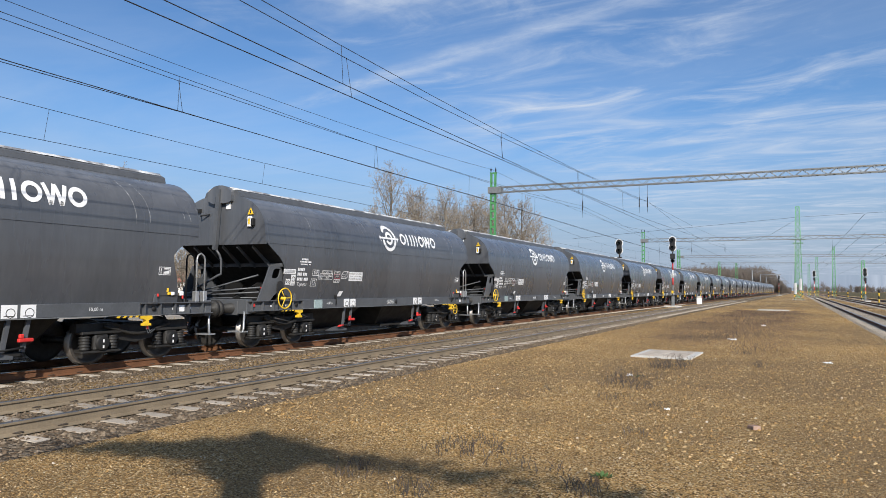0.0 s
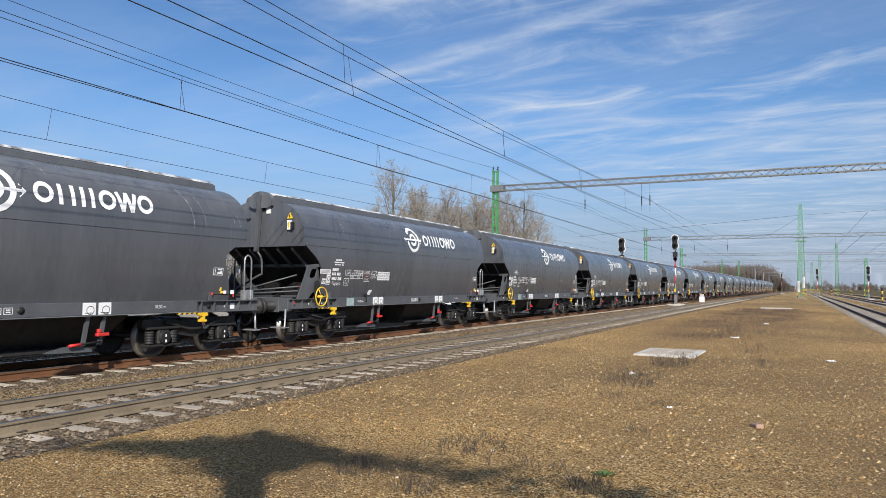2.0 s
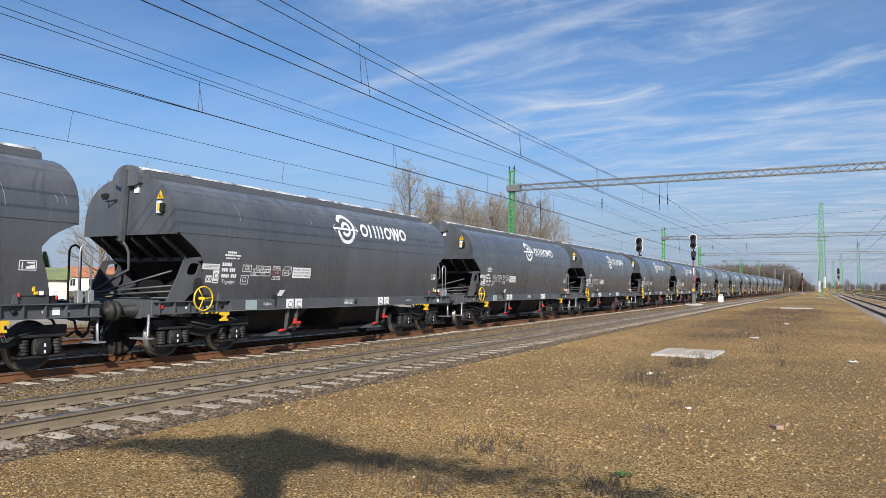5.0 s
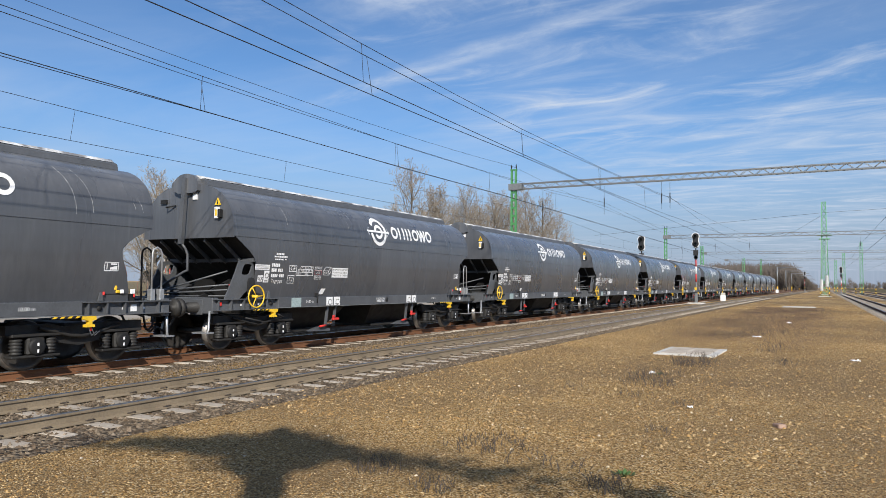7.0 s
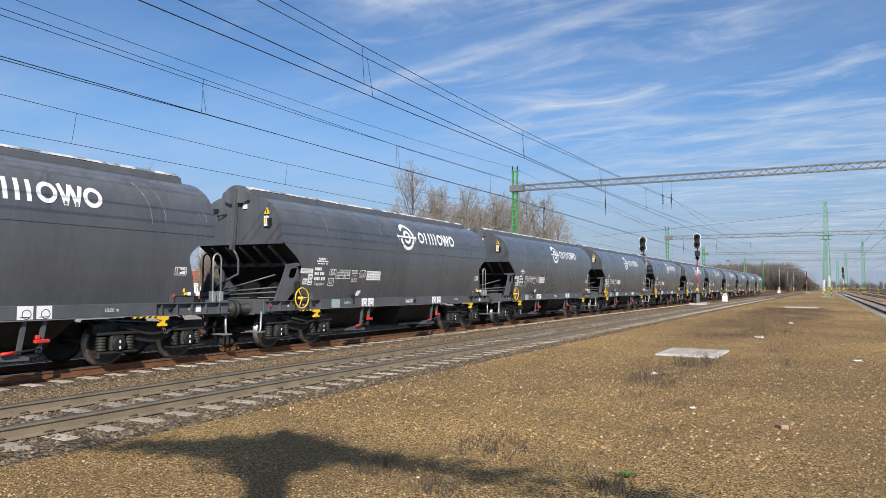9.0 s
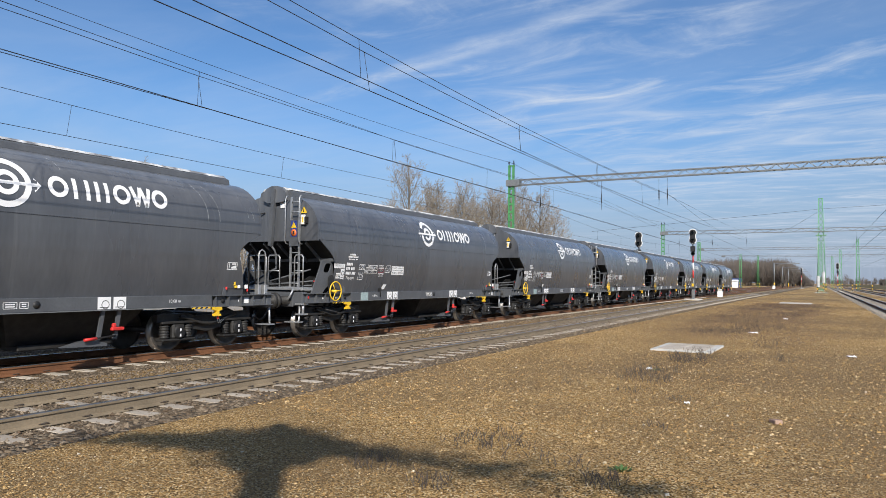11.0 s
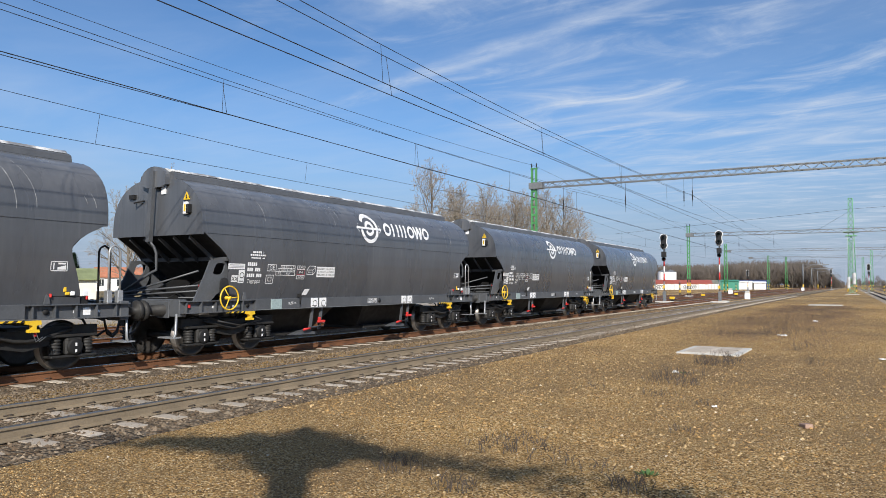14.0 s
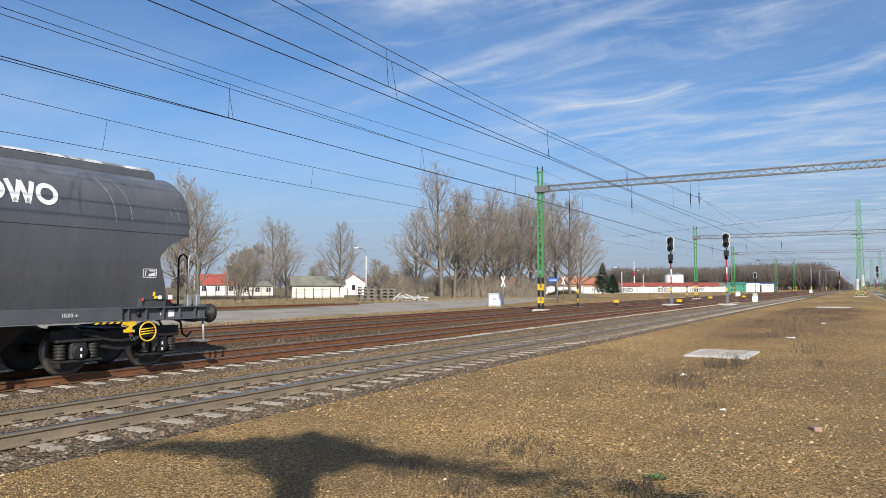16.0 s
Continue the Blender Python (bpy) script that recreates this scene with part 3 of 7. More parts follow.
def stubble(name, label, n, seed, place, h, r, mat):
    """Short dead stalks, too many to count."""
    rg = np.random.default_rng(seed)
    base = place(rg, n)
    ang, ln = rg.uniform(0, 2 * np.pi, n), h * rg.uniform(0.4, 1.0, n)
    tip = base + np.stack([np.cos(ang) * ln * 0.5, np.sin(ang) * ln * 0.5, ln], -1)
    side = np.stack([-np.sin(ang) * r, np.cos(ang) * r, np.zeros(n)], -1)
    cross = np.stack([np.cos(ang) * r, np.sin(ang) * r, np.zeros(n)], -1)
    v = np.stack([base - side, base + side, base + cross, tip], 1).reshape(-1, 3)
    f = (np.array([(0, 1, 3), (1, 2, 3), (2, 0, 3)])[None] + (np.arange(n) * 4)[:, None, None]).reshape(-1, 3)
    me = bpy.data.meshes.new(name)
    me.from_pydata(v, [], f.tolist())
    me.materials.append(mat)
    tagged(new(name, me), label, "weeds", kind="stuff")


def strip(x0, x1, y0, y1, z, clumps, spread):
    def place(rg, n):
        c = np.stack([rg.uniform(x0, x1, clumps), rg.uniform(y0, y1, clumps)], -1)
        p = c[rg.integers(0, clumps, n)] + rg.normal(0, 1, (n, 2)) * np.array([spread * 2.0, spread])
        return np.concatenate([p, np.full((n, 1), z)], 1)
    return place


STRAW = surface("pale_dead_grass", (0.25, 0.185, 0.1), 0.9, spread=0.3, scale=3)
stubble("dead_weeds", "dark dead weeds sprinkled over the gravel", 26000, 4, strip(25, 72, 0.0, 5.2, -0.2, 260, 0.55), 0.085, 0.007, surface("red_brown_weed", (0.13, 0.085, 0.06), 0.9, spread=0.3, scale=4))
stubble("verge_grass", "pale dead grass along the road's edge", 5000, 5, strip(5, 75, 26.6, 29.0, -0.2, 120, 0.5), 0.22, 0.02, STRAW)
stubble("meadow_grass", "dry grass tufts beyond the loading road", 12000, 6, strip(30, 110, 46, 75, -0.2, 300, 1.2), 0.4, 0.03, STRAW)

# ---- the grain wagon: bogies 10.0 apart, x along the train, z = 0 at the rail's top, camera side at -y ----
HALF = [(1.57, 2.80), (1.568, 2.95), (1.56, 3.1), (1.537, 3.25), (1.495, 3.4), (1.435, 3.53), (1.352, 3.65), (1.245, 3.76), (1.105, 3.87), (0.93, 3.97), (0.72, 4.045), (0.42, 4.1), (0.2, 4.12)]
LOW = [(1.38, 1.27), (1.45, 1.55), (1.51, 1.85), (1.55, 2.2), (1.565, 2.5)]
SIDE = LOW + HALF
END_X = [(5.74, 1.27), (5.66, 1.45), (5.60, 1.75), (5.58, 2.05), (5.60, 2.2), (5.68, 2.32), (5.84, 2.46), (6.08, 2.62), (6.34, 2.8)]

HIND_X = [(5.77, 1.27), (5.73, 1.5), (5.65, 1.75), (5.56, 2.0), (5.5, 2.15), (5.48, 2.27), (5.5, 2.36), (5.59, 2.46), (5.79, 2.6), (6.03, 2.72), (6.18, 2.8)]


def lerp(table, key, ki, vi):
    for a, b in zip(table, table[1:]):
        if a[ki] <= key <= b[ki]:
            return a[vi] + (b[vi] - a[vi]) * (key - a[ki]) / (b[ki] - a[ki])
    return table[0][vi] if key < table[0][ki] else table[-1][vi]


def side_y(z):
    """Half width of the shell at a height."""
    return lerp(SIDE, z, 1, 0)


def drape(bm, poly, lift=0.005, mat=0):
    """Lays a flat shape of (x, z) on the shell's camera side."""
    bm.faces.new([bm.verts.new((x, -side_y(z) - lift, z)) for x, z in poly]).material_index = mat


def drape_ring(bm, cx, cz, r0, r1, n=40, a0=0.0, a1=2 * math.pi):
    for i in range(n):
        a, b = a0 + (a1 - a0) * i / n, a0 + (a1 - a0) * (i + 1) / n
        for j in range(3):
            q0, q1 = r0 + (r1 - r0) * j / 3, r0 + (r1 - r0) * (j + 1) / 3
            drape(bm, [(cx + r * math.cos(t), cz + r * math.sin(t)) for r, t in ((q0, a), (q1, a), (q1, b), (q0, b))], 0.012)


def drape_bar(bm, x0, z0, x1, z1, w, n=5):
    """A straight stroke cut into short lengths so that it follows the curve."""
    d = Vector((x1 - x0, z1 - z0)).normalized()
    s = Vector((-d.y, d.x)) * w / 2
    for i in range(n):
        p = [Vector((x0 + (x1 - x0) * k / n, z0 + (z1 - z0) * k / n)) for k in (i, i + 1)]
        drape(bm, [tuple(p[0] - s), tuple(p[1] - s), tuple(p[1] + s), tuple(p[0] + s)])


def text_mesh(words, size, lines=1.0):
    cu = bpy.data.curves.new("lettering", "FONT")
    cu.body, cu.size, cu.align_x, cu.align_y, cu.space_line = words, size, "CENTER", "CENTER", lines
    ob = bpy.data.objects.new("lettering", cu)
    me = bpy.data.meshes.new_from_object(ob)
    bpy.data.objects.remove(ob)
    return me


def lettering(words, size, material, parent, x, z, y=None, name="lettering"):
    me = text_mesh(words, size)
    for v in me.vertices:
        px, pz = x + v.co.x, z + v.co.y
        v.co = (px, (-side_y(pz) - 0.009) if y is None else y, pz)
    me.materials.clear()
    me.materials.append(material)
    ob = new(name, me)
    ob.parent = parent
    return ob


def panel(name, x0, x1, z0, z1, material, parent, label="", lift=0.004):
    """A thin plate on the shell."""
    bm = bmesh.new()
    zs = [z0 + (z1 - z0) * k / 3 for k in range(4)]
    for a, b in zip(zs, zs[1:]):
        drape(bm, [(x0, a), (x1, a), (x1, b), (x0, b)], lift)
    return part(name, bm, material, parent, label)


def frame_lines(bm, x0, x1, z0, z1, t=0.012):
    for a in ((x0, x1, z0, z0 + t), (x0, x1, z1 - t, z1), (x0, x0 + t, z0, z1), (x1 - t, x1, z0, z1)):
        drape(bm, [(a[0], a[2]), (a[1], a[2]), (a[1], a[3]), (a[0], a[3])])


def shell(w):
    # roof and upper sides
    bm = bmesh.new()
    sec = HALF + [(-y, z) for y, z in reversed(HALF)]
    xs = [-6.38, -4.2, -2.1, 0, 2.1, 4.2, 6.16]
    rings = [[bm.verts.new((x, y, z)) for y, z in sec] for x in xs]
    for a, b in zip(rings, rings[1:]):
        for k in range(len(sec) - 1):
            bm.faces.new((a[k], b[k], b[k + 1], a[k + 1])).smooth = True
    part("roof_shell", bm, GREY, w)
    for x0, x1 in ((-6.4, -6.36), (6.14, 6.18)):
        bm = bmesh.new()
        prism(bm, [(y * 1.003, z if z > 2.8 else 2.76) for y, z in sec], x0, x1, "x")
        part("end_plate", bm, GREY, w)
    for s in (-1, 1):
        bm = bmesh.new()
        rows = []
        zs = sorted({z for _, z in END_X + HIND_X + LOW})
        for z in zs:
            e, hind, y = lerp(END_X, z, 1, 0), lerp(HIND_X, z, 1, 0), side_y(z)
            rows.append([bm.verts.new((-e + (hind + e) * k / 8, s * y, z)) for k in range(9)])
        for a, b in zip(rows, rows[1:]):
            for k in range(8):
                q = (a[k], a[k + 1], b[k + 1], b[k])
                bm.faces.new(q if s < 0 else tuple(reversed(q))).smooth = True
        part("hopper_side", bm, GREY, w)
        bm = bmesh.new()
        box(bm, -6.33, 6.13, s * 1.57 - 0.012, s * 1.57 + 0.012, 2.792, 2.808)
        part("weld_seam", bm, GREY, w)
        # end slope with its ribs and cross beam; its underside shade is in the black
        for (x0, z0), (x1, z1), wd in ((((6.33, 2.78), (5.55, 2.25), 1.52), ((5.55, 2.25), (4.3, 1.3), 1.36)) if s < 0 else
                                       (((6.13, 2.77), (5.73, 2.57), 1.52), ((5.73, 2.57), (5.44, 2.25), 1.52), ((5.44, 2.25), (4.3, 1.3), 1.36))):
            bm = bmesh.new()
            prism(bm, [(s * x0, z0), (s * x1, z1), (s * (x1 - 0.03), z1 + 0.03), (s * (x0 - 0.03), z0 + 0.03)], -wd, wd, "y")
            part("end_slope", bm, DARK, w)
        for y in (-1.05, -0.52, 0.0, 0.52, 1.05):
            bm = bmesh.new()
            prism(bm, [(-6.3, 2.755), (-5.56, 2.245), (-5.6, 2.15), (-6.32, 2.68)] if s < 0 else [(6.12, 2.76), (5.72, 2.56), (5.43, 2.24), (5.49, 2.2), (5.77, 2.5), (6.15, 2.7)], y - 0.018, y + 0.018, "y")
            part("slope_rib", bm, SILL, w)
        bm = bmesh.new()
        xb = -5.58 if s < 0 else 5.47
        box(bm, xb - 0.05, xb + 0.05, -1.5, 1.5, 2.19, 2.28)
        part("cross_beam", bm, SILL, w)
        for y in ((-1.4, 1.4) if s < 0 else ()):
            bm = bmesh.new()
            poly = [(-6.02, 2.2), (-5.78, 2.22), (-5.55, 2.22), (-5.5, 2.0), (-5.5, 1.75), (-5.62, 1.55), (-5.85, 1.4), (-6.0, 1.26), (-6.25, 1.26), (-6.48, 1.26), (-6.3, 1.6), (-6.15, 1.9)]
            hole = [(x + (z - 2.0) * 0.4, z) for x, z in oval(-5.76, 2.0, 0.15, 0.135, 12, 0, 4.0)]
            hole = [hole[(5 - i) % 12] for i in range(12)]
            plate(bm, [(-s * x, z) for x, z in poly], [(-s * x, z) for x, z in hole], y - 0.02, y + 0.02)
            part("gusset", bm, SILL, w)
    # floor and hoppers near black: underside shade put into the colour
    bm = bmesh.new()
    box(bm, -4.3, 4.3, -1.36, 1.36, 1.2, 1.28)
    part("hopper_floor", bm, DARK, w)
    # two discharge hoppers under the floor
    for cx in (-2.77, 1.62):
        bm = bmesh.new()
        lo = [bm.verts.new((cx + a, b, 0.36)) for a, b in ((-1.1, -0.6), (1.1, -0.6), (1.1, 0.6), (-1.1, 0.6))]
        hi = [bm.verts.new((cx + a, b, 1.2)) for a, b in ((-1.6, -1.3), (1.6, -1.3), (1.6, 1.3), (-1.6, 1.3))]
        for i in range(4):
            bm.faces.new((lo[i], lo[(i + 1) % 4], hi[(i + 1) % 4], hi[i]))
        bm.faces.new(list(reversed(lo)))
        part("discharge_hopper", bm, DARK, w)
        bm = bmesh.new()
        box(bm, cx - 1.0, cx + 1.0, -0.8, 0.8, 0.27, 0.37, 0.02)
        part("discharge_gate", bm, BOGIE, w)
        # lever posts with red handles
        for dx in (0.35, 0.72):
            bm = bmesh.new()
            prism(bm, [(cx + dx - 0.13, 0.42), (cx + dx - 0.05, 0.42), (cx + dx + 0.05, 1.03), (cx + dx - 0.03, 1.03)], -1.36, -1.31, "y")
            part("lever_post", bm, SILL, w)
        bm = bmesh.new()
        prism(bm, [(cx - 0.5, 0.33), (cx + 0.45, 0.3), (cx + 0.45, 0.36), (cx + 0.1, 0.44), (cx - 0.1, 0.42)], -1.37, -1.22, "y")
        part("gate_bracket", bm, SILL, w)
        bm = bmesh.new()
        tube(bm, [(cx + 0.62, -1.4, 0.5), (cx + 0.35, -1.42, 0.48), (cx + 0.02, -1.43, 0.46)], 0.022)
        part("lever", bm, DARK, w)
        bm = bmesh.new()
        box(bm, cx + 0.5, cx + 0.78, -1.45, -1.37, 0.6, 0.67, 0.015)
        box(bm, cx + 0.52, cx + 0.6, -1.44, -1.38, 0.67, 0.75, 0.012)
        part("release_handle", bm, RED, w, "bright red release handle")
        bm = bmesh.new()
        tube(bm, [(cx + 0.16, -1.44, 0.47), (cx - 0.1, -1.44, 0.455)], 0.032)
        part("lever_grip", bm, RED, w, "red lever grip")


def roof(w):
    bm = bmesh.new()
    prism(bm, [(-0.6, 4.0), (-0.63, 4.07), (-0.6, 4.19), (-0.52, 4.24), (0.52, 4.24), (0.6, 4.19), (0.63, 4.07), (0.6, 4.0)], -6.38, 6.0, "x")
    part("roof_hatch_frame", bm, SILL, w)
    bm = bmesh.new()
    n = 26
    prev = None
    for i in range(n + 1):
        x = -6.38 + 12.34 * i / n
        rg = [bm.verts.new((x, y, z + random.uniform(-0.006, 0.006))) for y, z in ((-0.54, 4.24), (-0.46, 4.3), (-0.2, 4.34), (0.2, 4.34), (0.46, 4.3), (0.54, 4.24))]
        if prev:
            for k in range(5):
                bm.faces.new((prev[k], rg[k], rg[k + 1], prev[k + 1])).smooth = True
        else:
            bm.faces.new(rg)
        prev = rg
    bm.faces.new(list(reversed(prev)))
    part("rolling_tarpaulin", bm, PALE, w, "pale dusty roll-over roof cover")
    bm = bmesh.new()
    arc = [(0.42 * math.cos(a) - 0.03, 4.1 + 0.27 * math.sin(a)) for a in [math.pi * k / 12 for k in range(13)]] + [(-0.45, 3.94), (-0.3, 3.88), (0.2, 3.87), (0.38, 3.95)]
    prism(bm, arc, -6.52, -6.38, "x")
    part("cover_end_cap", bm, GREY, w)
    bm = bmesh.new()
    prism(bm, [(-0.1, 4.26), (0.02, 4.26), (0.12, 2.62), (0.0, 2.62)], -6.58, -6.48, "x")
    part("crank_column", bm, SILL, w)
    bm = bmesh.new()
    tube(bm, [(-6.53, 0.06, 2.66), (-6.46, -0.03, 2.5), (-6.42, -0.06, 2.36), (-6.4, -0.06, 1.97), (-6.44, 0.04, 1.92), (-6.62, 0.8, 1.48)], 0.034)
    part("crank_linkage", bm, SILL, w)
    bm = bmesh.new()
    box(bm, -6.43, -6.40, -0.34, -0.2, 3.72, 4.0)
    part("sticker", bm, WHITE, w, "white sticker on the end plate")
    bm = bmesh.new()
    prism(bm, [(-1.16, 3.55), (-0.96, 3.55), (-1.06, 3.73)], -6.43, -6.41, "x")
    part("warning_sign", bm, YELLOW, w, "yellow triangular warning sign")
    bm = bmesh.new()
    prism(bm, [(-1.08, 3.58), (-1.04, 3.58), (-1.05, 3.67), (-1.07, 3.67)], -6.436, -6.431, "x")
    part("warning_mark", bm, BLACK, w)
    bm = bmesh.new()
    box(bm, -6.47, -6.4, -1.12, -0.99, 3.22, 3.5, 0.012)
    part("document_box", bm, WHITE, w, "pale box with a yellow label")
    bm = bmesh.new()
    box(bm, -6.474, -6.47, -1.09, -1.03, 3.28, 3.44)
    part("box_label", bm, YELLOW, w)
    bm = bmesh.new()
    box(bm, -6.52, -6.4, -1.22, -1.15, 3.24, 3.44, 0.01)
    part("box_bracket", bm, DARK, w)
    bm = bmesh.new()
    box(bm, -6.46, -6.4, 0.72, 0.92, 3.66, 3.76)
    tube(bm, [(-6.42, 0.7, 3.58), (-6.55, 0.6, 3.55), (-6.42, 0.4, 3.6)], 0.02)
    part("lamp_bracket", bm, DARK, w)


def sill(w):
    for s in (-1, 1):
        bm = bmesh.new()
        box(bm, -4.62, 4.72, s * 1.40 - 0.05, s * 1.40 + 0.05, 1.03, 1.285, 0.008)
        part("sole_bar", bm, SILL, w)
        bm = bmesh.new()
        box(bm, -4.62, 4.72, s * 1.40 - 0.06, s * 1.40 + 0.06, 1.012, 1.03)
        part("sole_bar_flange", bm, LATT, w)
        for x0, x1 in ((-6.8, -4.625), (4.725, 6.8)):
            bm = bmesh.new()
            box(bm, x0, x1, s * 1.34 - 0.02, s * 1.34 + 0.02, 1.0, 1.27)
            for z in (1.0, 1.255):
                box(bm, x0, x1, s * 1.40 - 0.06, s * 1.40 + 0.06, z, z + 0.02)
            part("frame_end", bm, SILL, w)
            k = x0 + 0.12
            while k < x1:
                bm = bmesh.new()
                box(bm, k, k + 0.025, s * 1.40 - 0.045, s * 1.40 + 0.05, 1.02, 1.255)
                part("frame_rib", bm, SILL, w)
                k += 0.41
    for s in (-1, 1):
        bm = bmesh.new()
        box(bm, s * 6.72 - 0.1, s * 6.72 + 0.1, -1.38, 1.38, 0.93, 1.31, 0.012)
        part("headstock", bm, SILL, w)
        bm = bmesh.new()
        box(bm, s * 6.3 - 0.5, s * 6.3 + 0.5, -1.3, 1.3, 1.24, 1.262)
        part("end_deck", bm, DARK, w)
        for y in (-0.875, 0.875):
            buf = part("buffer", lathed([(s * 6.8, 0.15), (s * 6.84, 0.15), (s * 6.84, 0.125), (s * 7.12, 0.115), (s * 7.12, 0.09), (s * 7.3, 0.085), (s * 7.3, 0.2), (s * 7.36, 0.225), (s * 7.41, 0.21), (s * 7.425, 0.0)], (0, y, 1.08)), BOGIE, w, "black greasy steel buffer")
            bm = bmesh.new()
            box(bm, s * 6.83 - 0.012, s * 6.83 + 0.012, y - 0.2, y + 0.2, 0.9, 1.27, 0.01)
            part("mounting_plate", bm, SILL, buf)
        bm = bmesh.new()
        tube(bm, [(s * 6.8, 0, 1.02), (s * 7.05, 0, 1.02), (s * 7.18, 0, 1.07), (s * 7.2, 0, 1.0), (s * 7.1, 0, 0.95)], 0.045)
        part("draw_hook", bm, BOGIE, w)
        for y in (-0.35, 0.4):
            bm = bmesh.new()
            tube(bm, [(s * 6.8, y, 0.95), (s * 6.98, y, 0.88), (s * 7.1, y * 0.8, 0.6), (s * 7.25, y * 0.7, 0.52), (s * 7.4, y * 0.6, 0.62)], 0.028)
            part("brake_hose", bm, BLACK, w)
        # corner step in bare metal
        bm = bmesh.new()
        yy = -1.3
        tube(bm, [(s * 6.82, yy, 1.0), (s * 6.84, yy, 0.55), (s * 6.88, yy, 0.48)], 0.03)
        box(bm, s * 6.86 - 0.1, s * 6.86 + 0.28 * 0.5, yy - 0.05, yy + 0.42, 0.47, 0.5)
        part("step", bm, GALV, w, "bare galvanised shunter's step")


def lathed(profile, origin, axis="x", n=18):
    bm = bmesh.new()
    lathe(bm, profile, axis, n, 0, origin)
    bmesh.ops.recalc_face_normals(bm, faces=bm.faces[:])
    return bm


def handrails(w):
    """The bare-metal rails and lamps at the hind end."""
    for y in (-1.28, -0.95):
        bm = bmesh.new()
        tube(bm, [(6.42, y, 1.27), (6.42, y, 2.28), (6.45, y, 2.37), (6.54, y, 2.42), (6.63, y, 2.37), (6.67, y, 2.28), (6.67, y, 1.27)], 0.022)
        part("grab_rail", bm, GALV if y < -1.1 else DARK, w, "bare tubular grab rail" if y < -1.1 else "")
    bm = bmesh.new()
    box(bm, 6.37, 6.48, -1.33, -1.2, 1.27, 1.52, 0.01)
    box(bm, 6.6, 6.72, -1.33, -1.2, 1.27, 1.52, 0.01)
    part("rail_foot", bm, GALV, w)
    # valve box with lamps on the sill
    bx = bmesh.new()
    box(bx, 5.2, 5.75, -1.42, -1.3, 1.4, 1.56, 0.015)
    b = part("valve_box", bx, DARK, w, "dark valve box with coloured handles")
    for x0, x1, z0, z1, m, nm in ((5.4, 5.46, 1.5, 1.6, YELLOW, "yellow_handle"), (5.44, 5.52, 1.44, 1.5, YELLOW, "yellow_handle"), (5.54, 5.62, 1.43, 1.51, WHITE, "dial_plate"), (5.78, 5.88, 1.42, 1.52, WHITE, "dial_plate"), (5.85, 5.88, 1.35, 1.43, RED, "red_handle"), (5.15, 5.19, 1.4, 1.47, RED, "red_handle")):
        bm = bmesh.new()
        box(bm, x0, x1, -1.46, -1.42, z0, z1, 0.01)
        part(nm, bm, m, b)
    bm = bmesh.new()
    box(bm, 5.25, 5.95, -1.36, -1.28, 1.27, 1.42)
    part("box_stand", bm, DARK, w)


def wheel_of_yellow(w, x, z, y, r):
    hw = part("handwheel", lathed([(y - 0.018 + 0.018 * math.sin(a), r + 0.018 * math.cos(a)) for a in [2 * math.pi * k / 8 for k in range(9)]], (x, 0, z), "y", 28), YELLOW, w, "yellow brake handwheel with three spokes")
    for k in range(3):
        a = math.pi * (0.02 + 2 * k / 3)
        bm = bmesh.new()
        tube(bm, [(x, y - 0.02, z), (x + r * math.cos(a), y - 0.018, z + r * math.sin(a))], 0.014)
        part("spoke", bm, YELLOW, hw)
    part("hub", lathed([(y - 0.05, 0.0), (y - 0.05, 0.04), (y + 0.12, 0.04)], (x, 0, z), "y", 10), YELLOW, hw)
    return hw


def brake_ring(w):
    """The yellow ring that a few wagons carry low on the hind end."""
    bm = bmesh.new()
    lathe(bm, [(-1.45 + 0.014 * math.sin(a), 0.19 + 0.016 * math.cos(a)) for a in [2 * math.pi * k / 8 for k in range(9)]], "y", 22, 0, (5.3, 0, 0.78))
    for k in range(3):
        tube(bm, [(5.13, -1.45, 0.73 + 0.05 * k), (5.47, -1.45, 0.75 + 0.05 * k)], 0.012)
    part("brake_ring", bm, YELLOW, w, "yellow brake changeover ring")


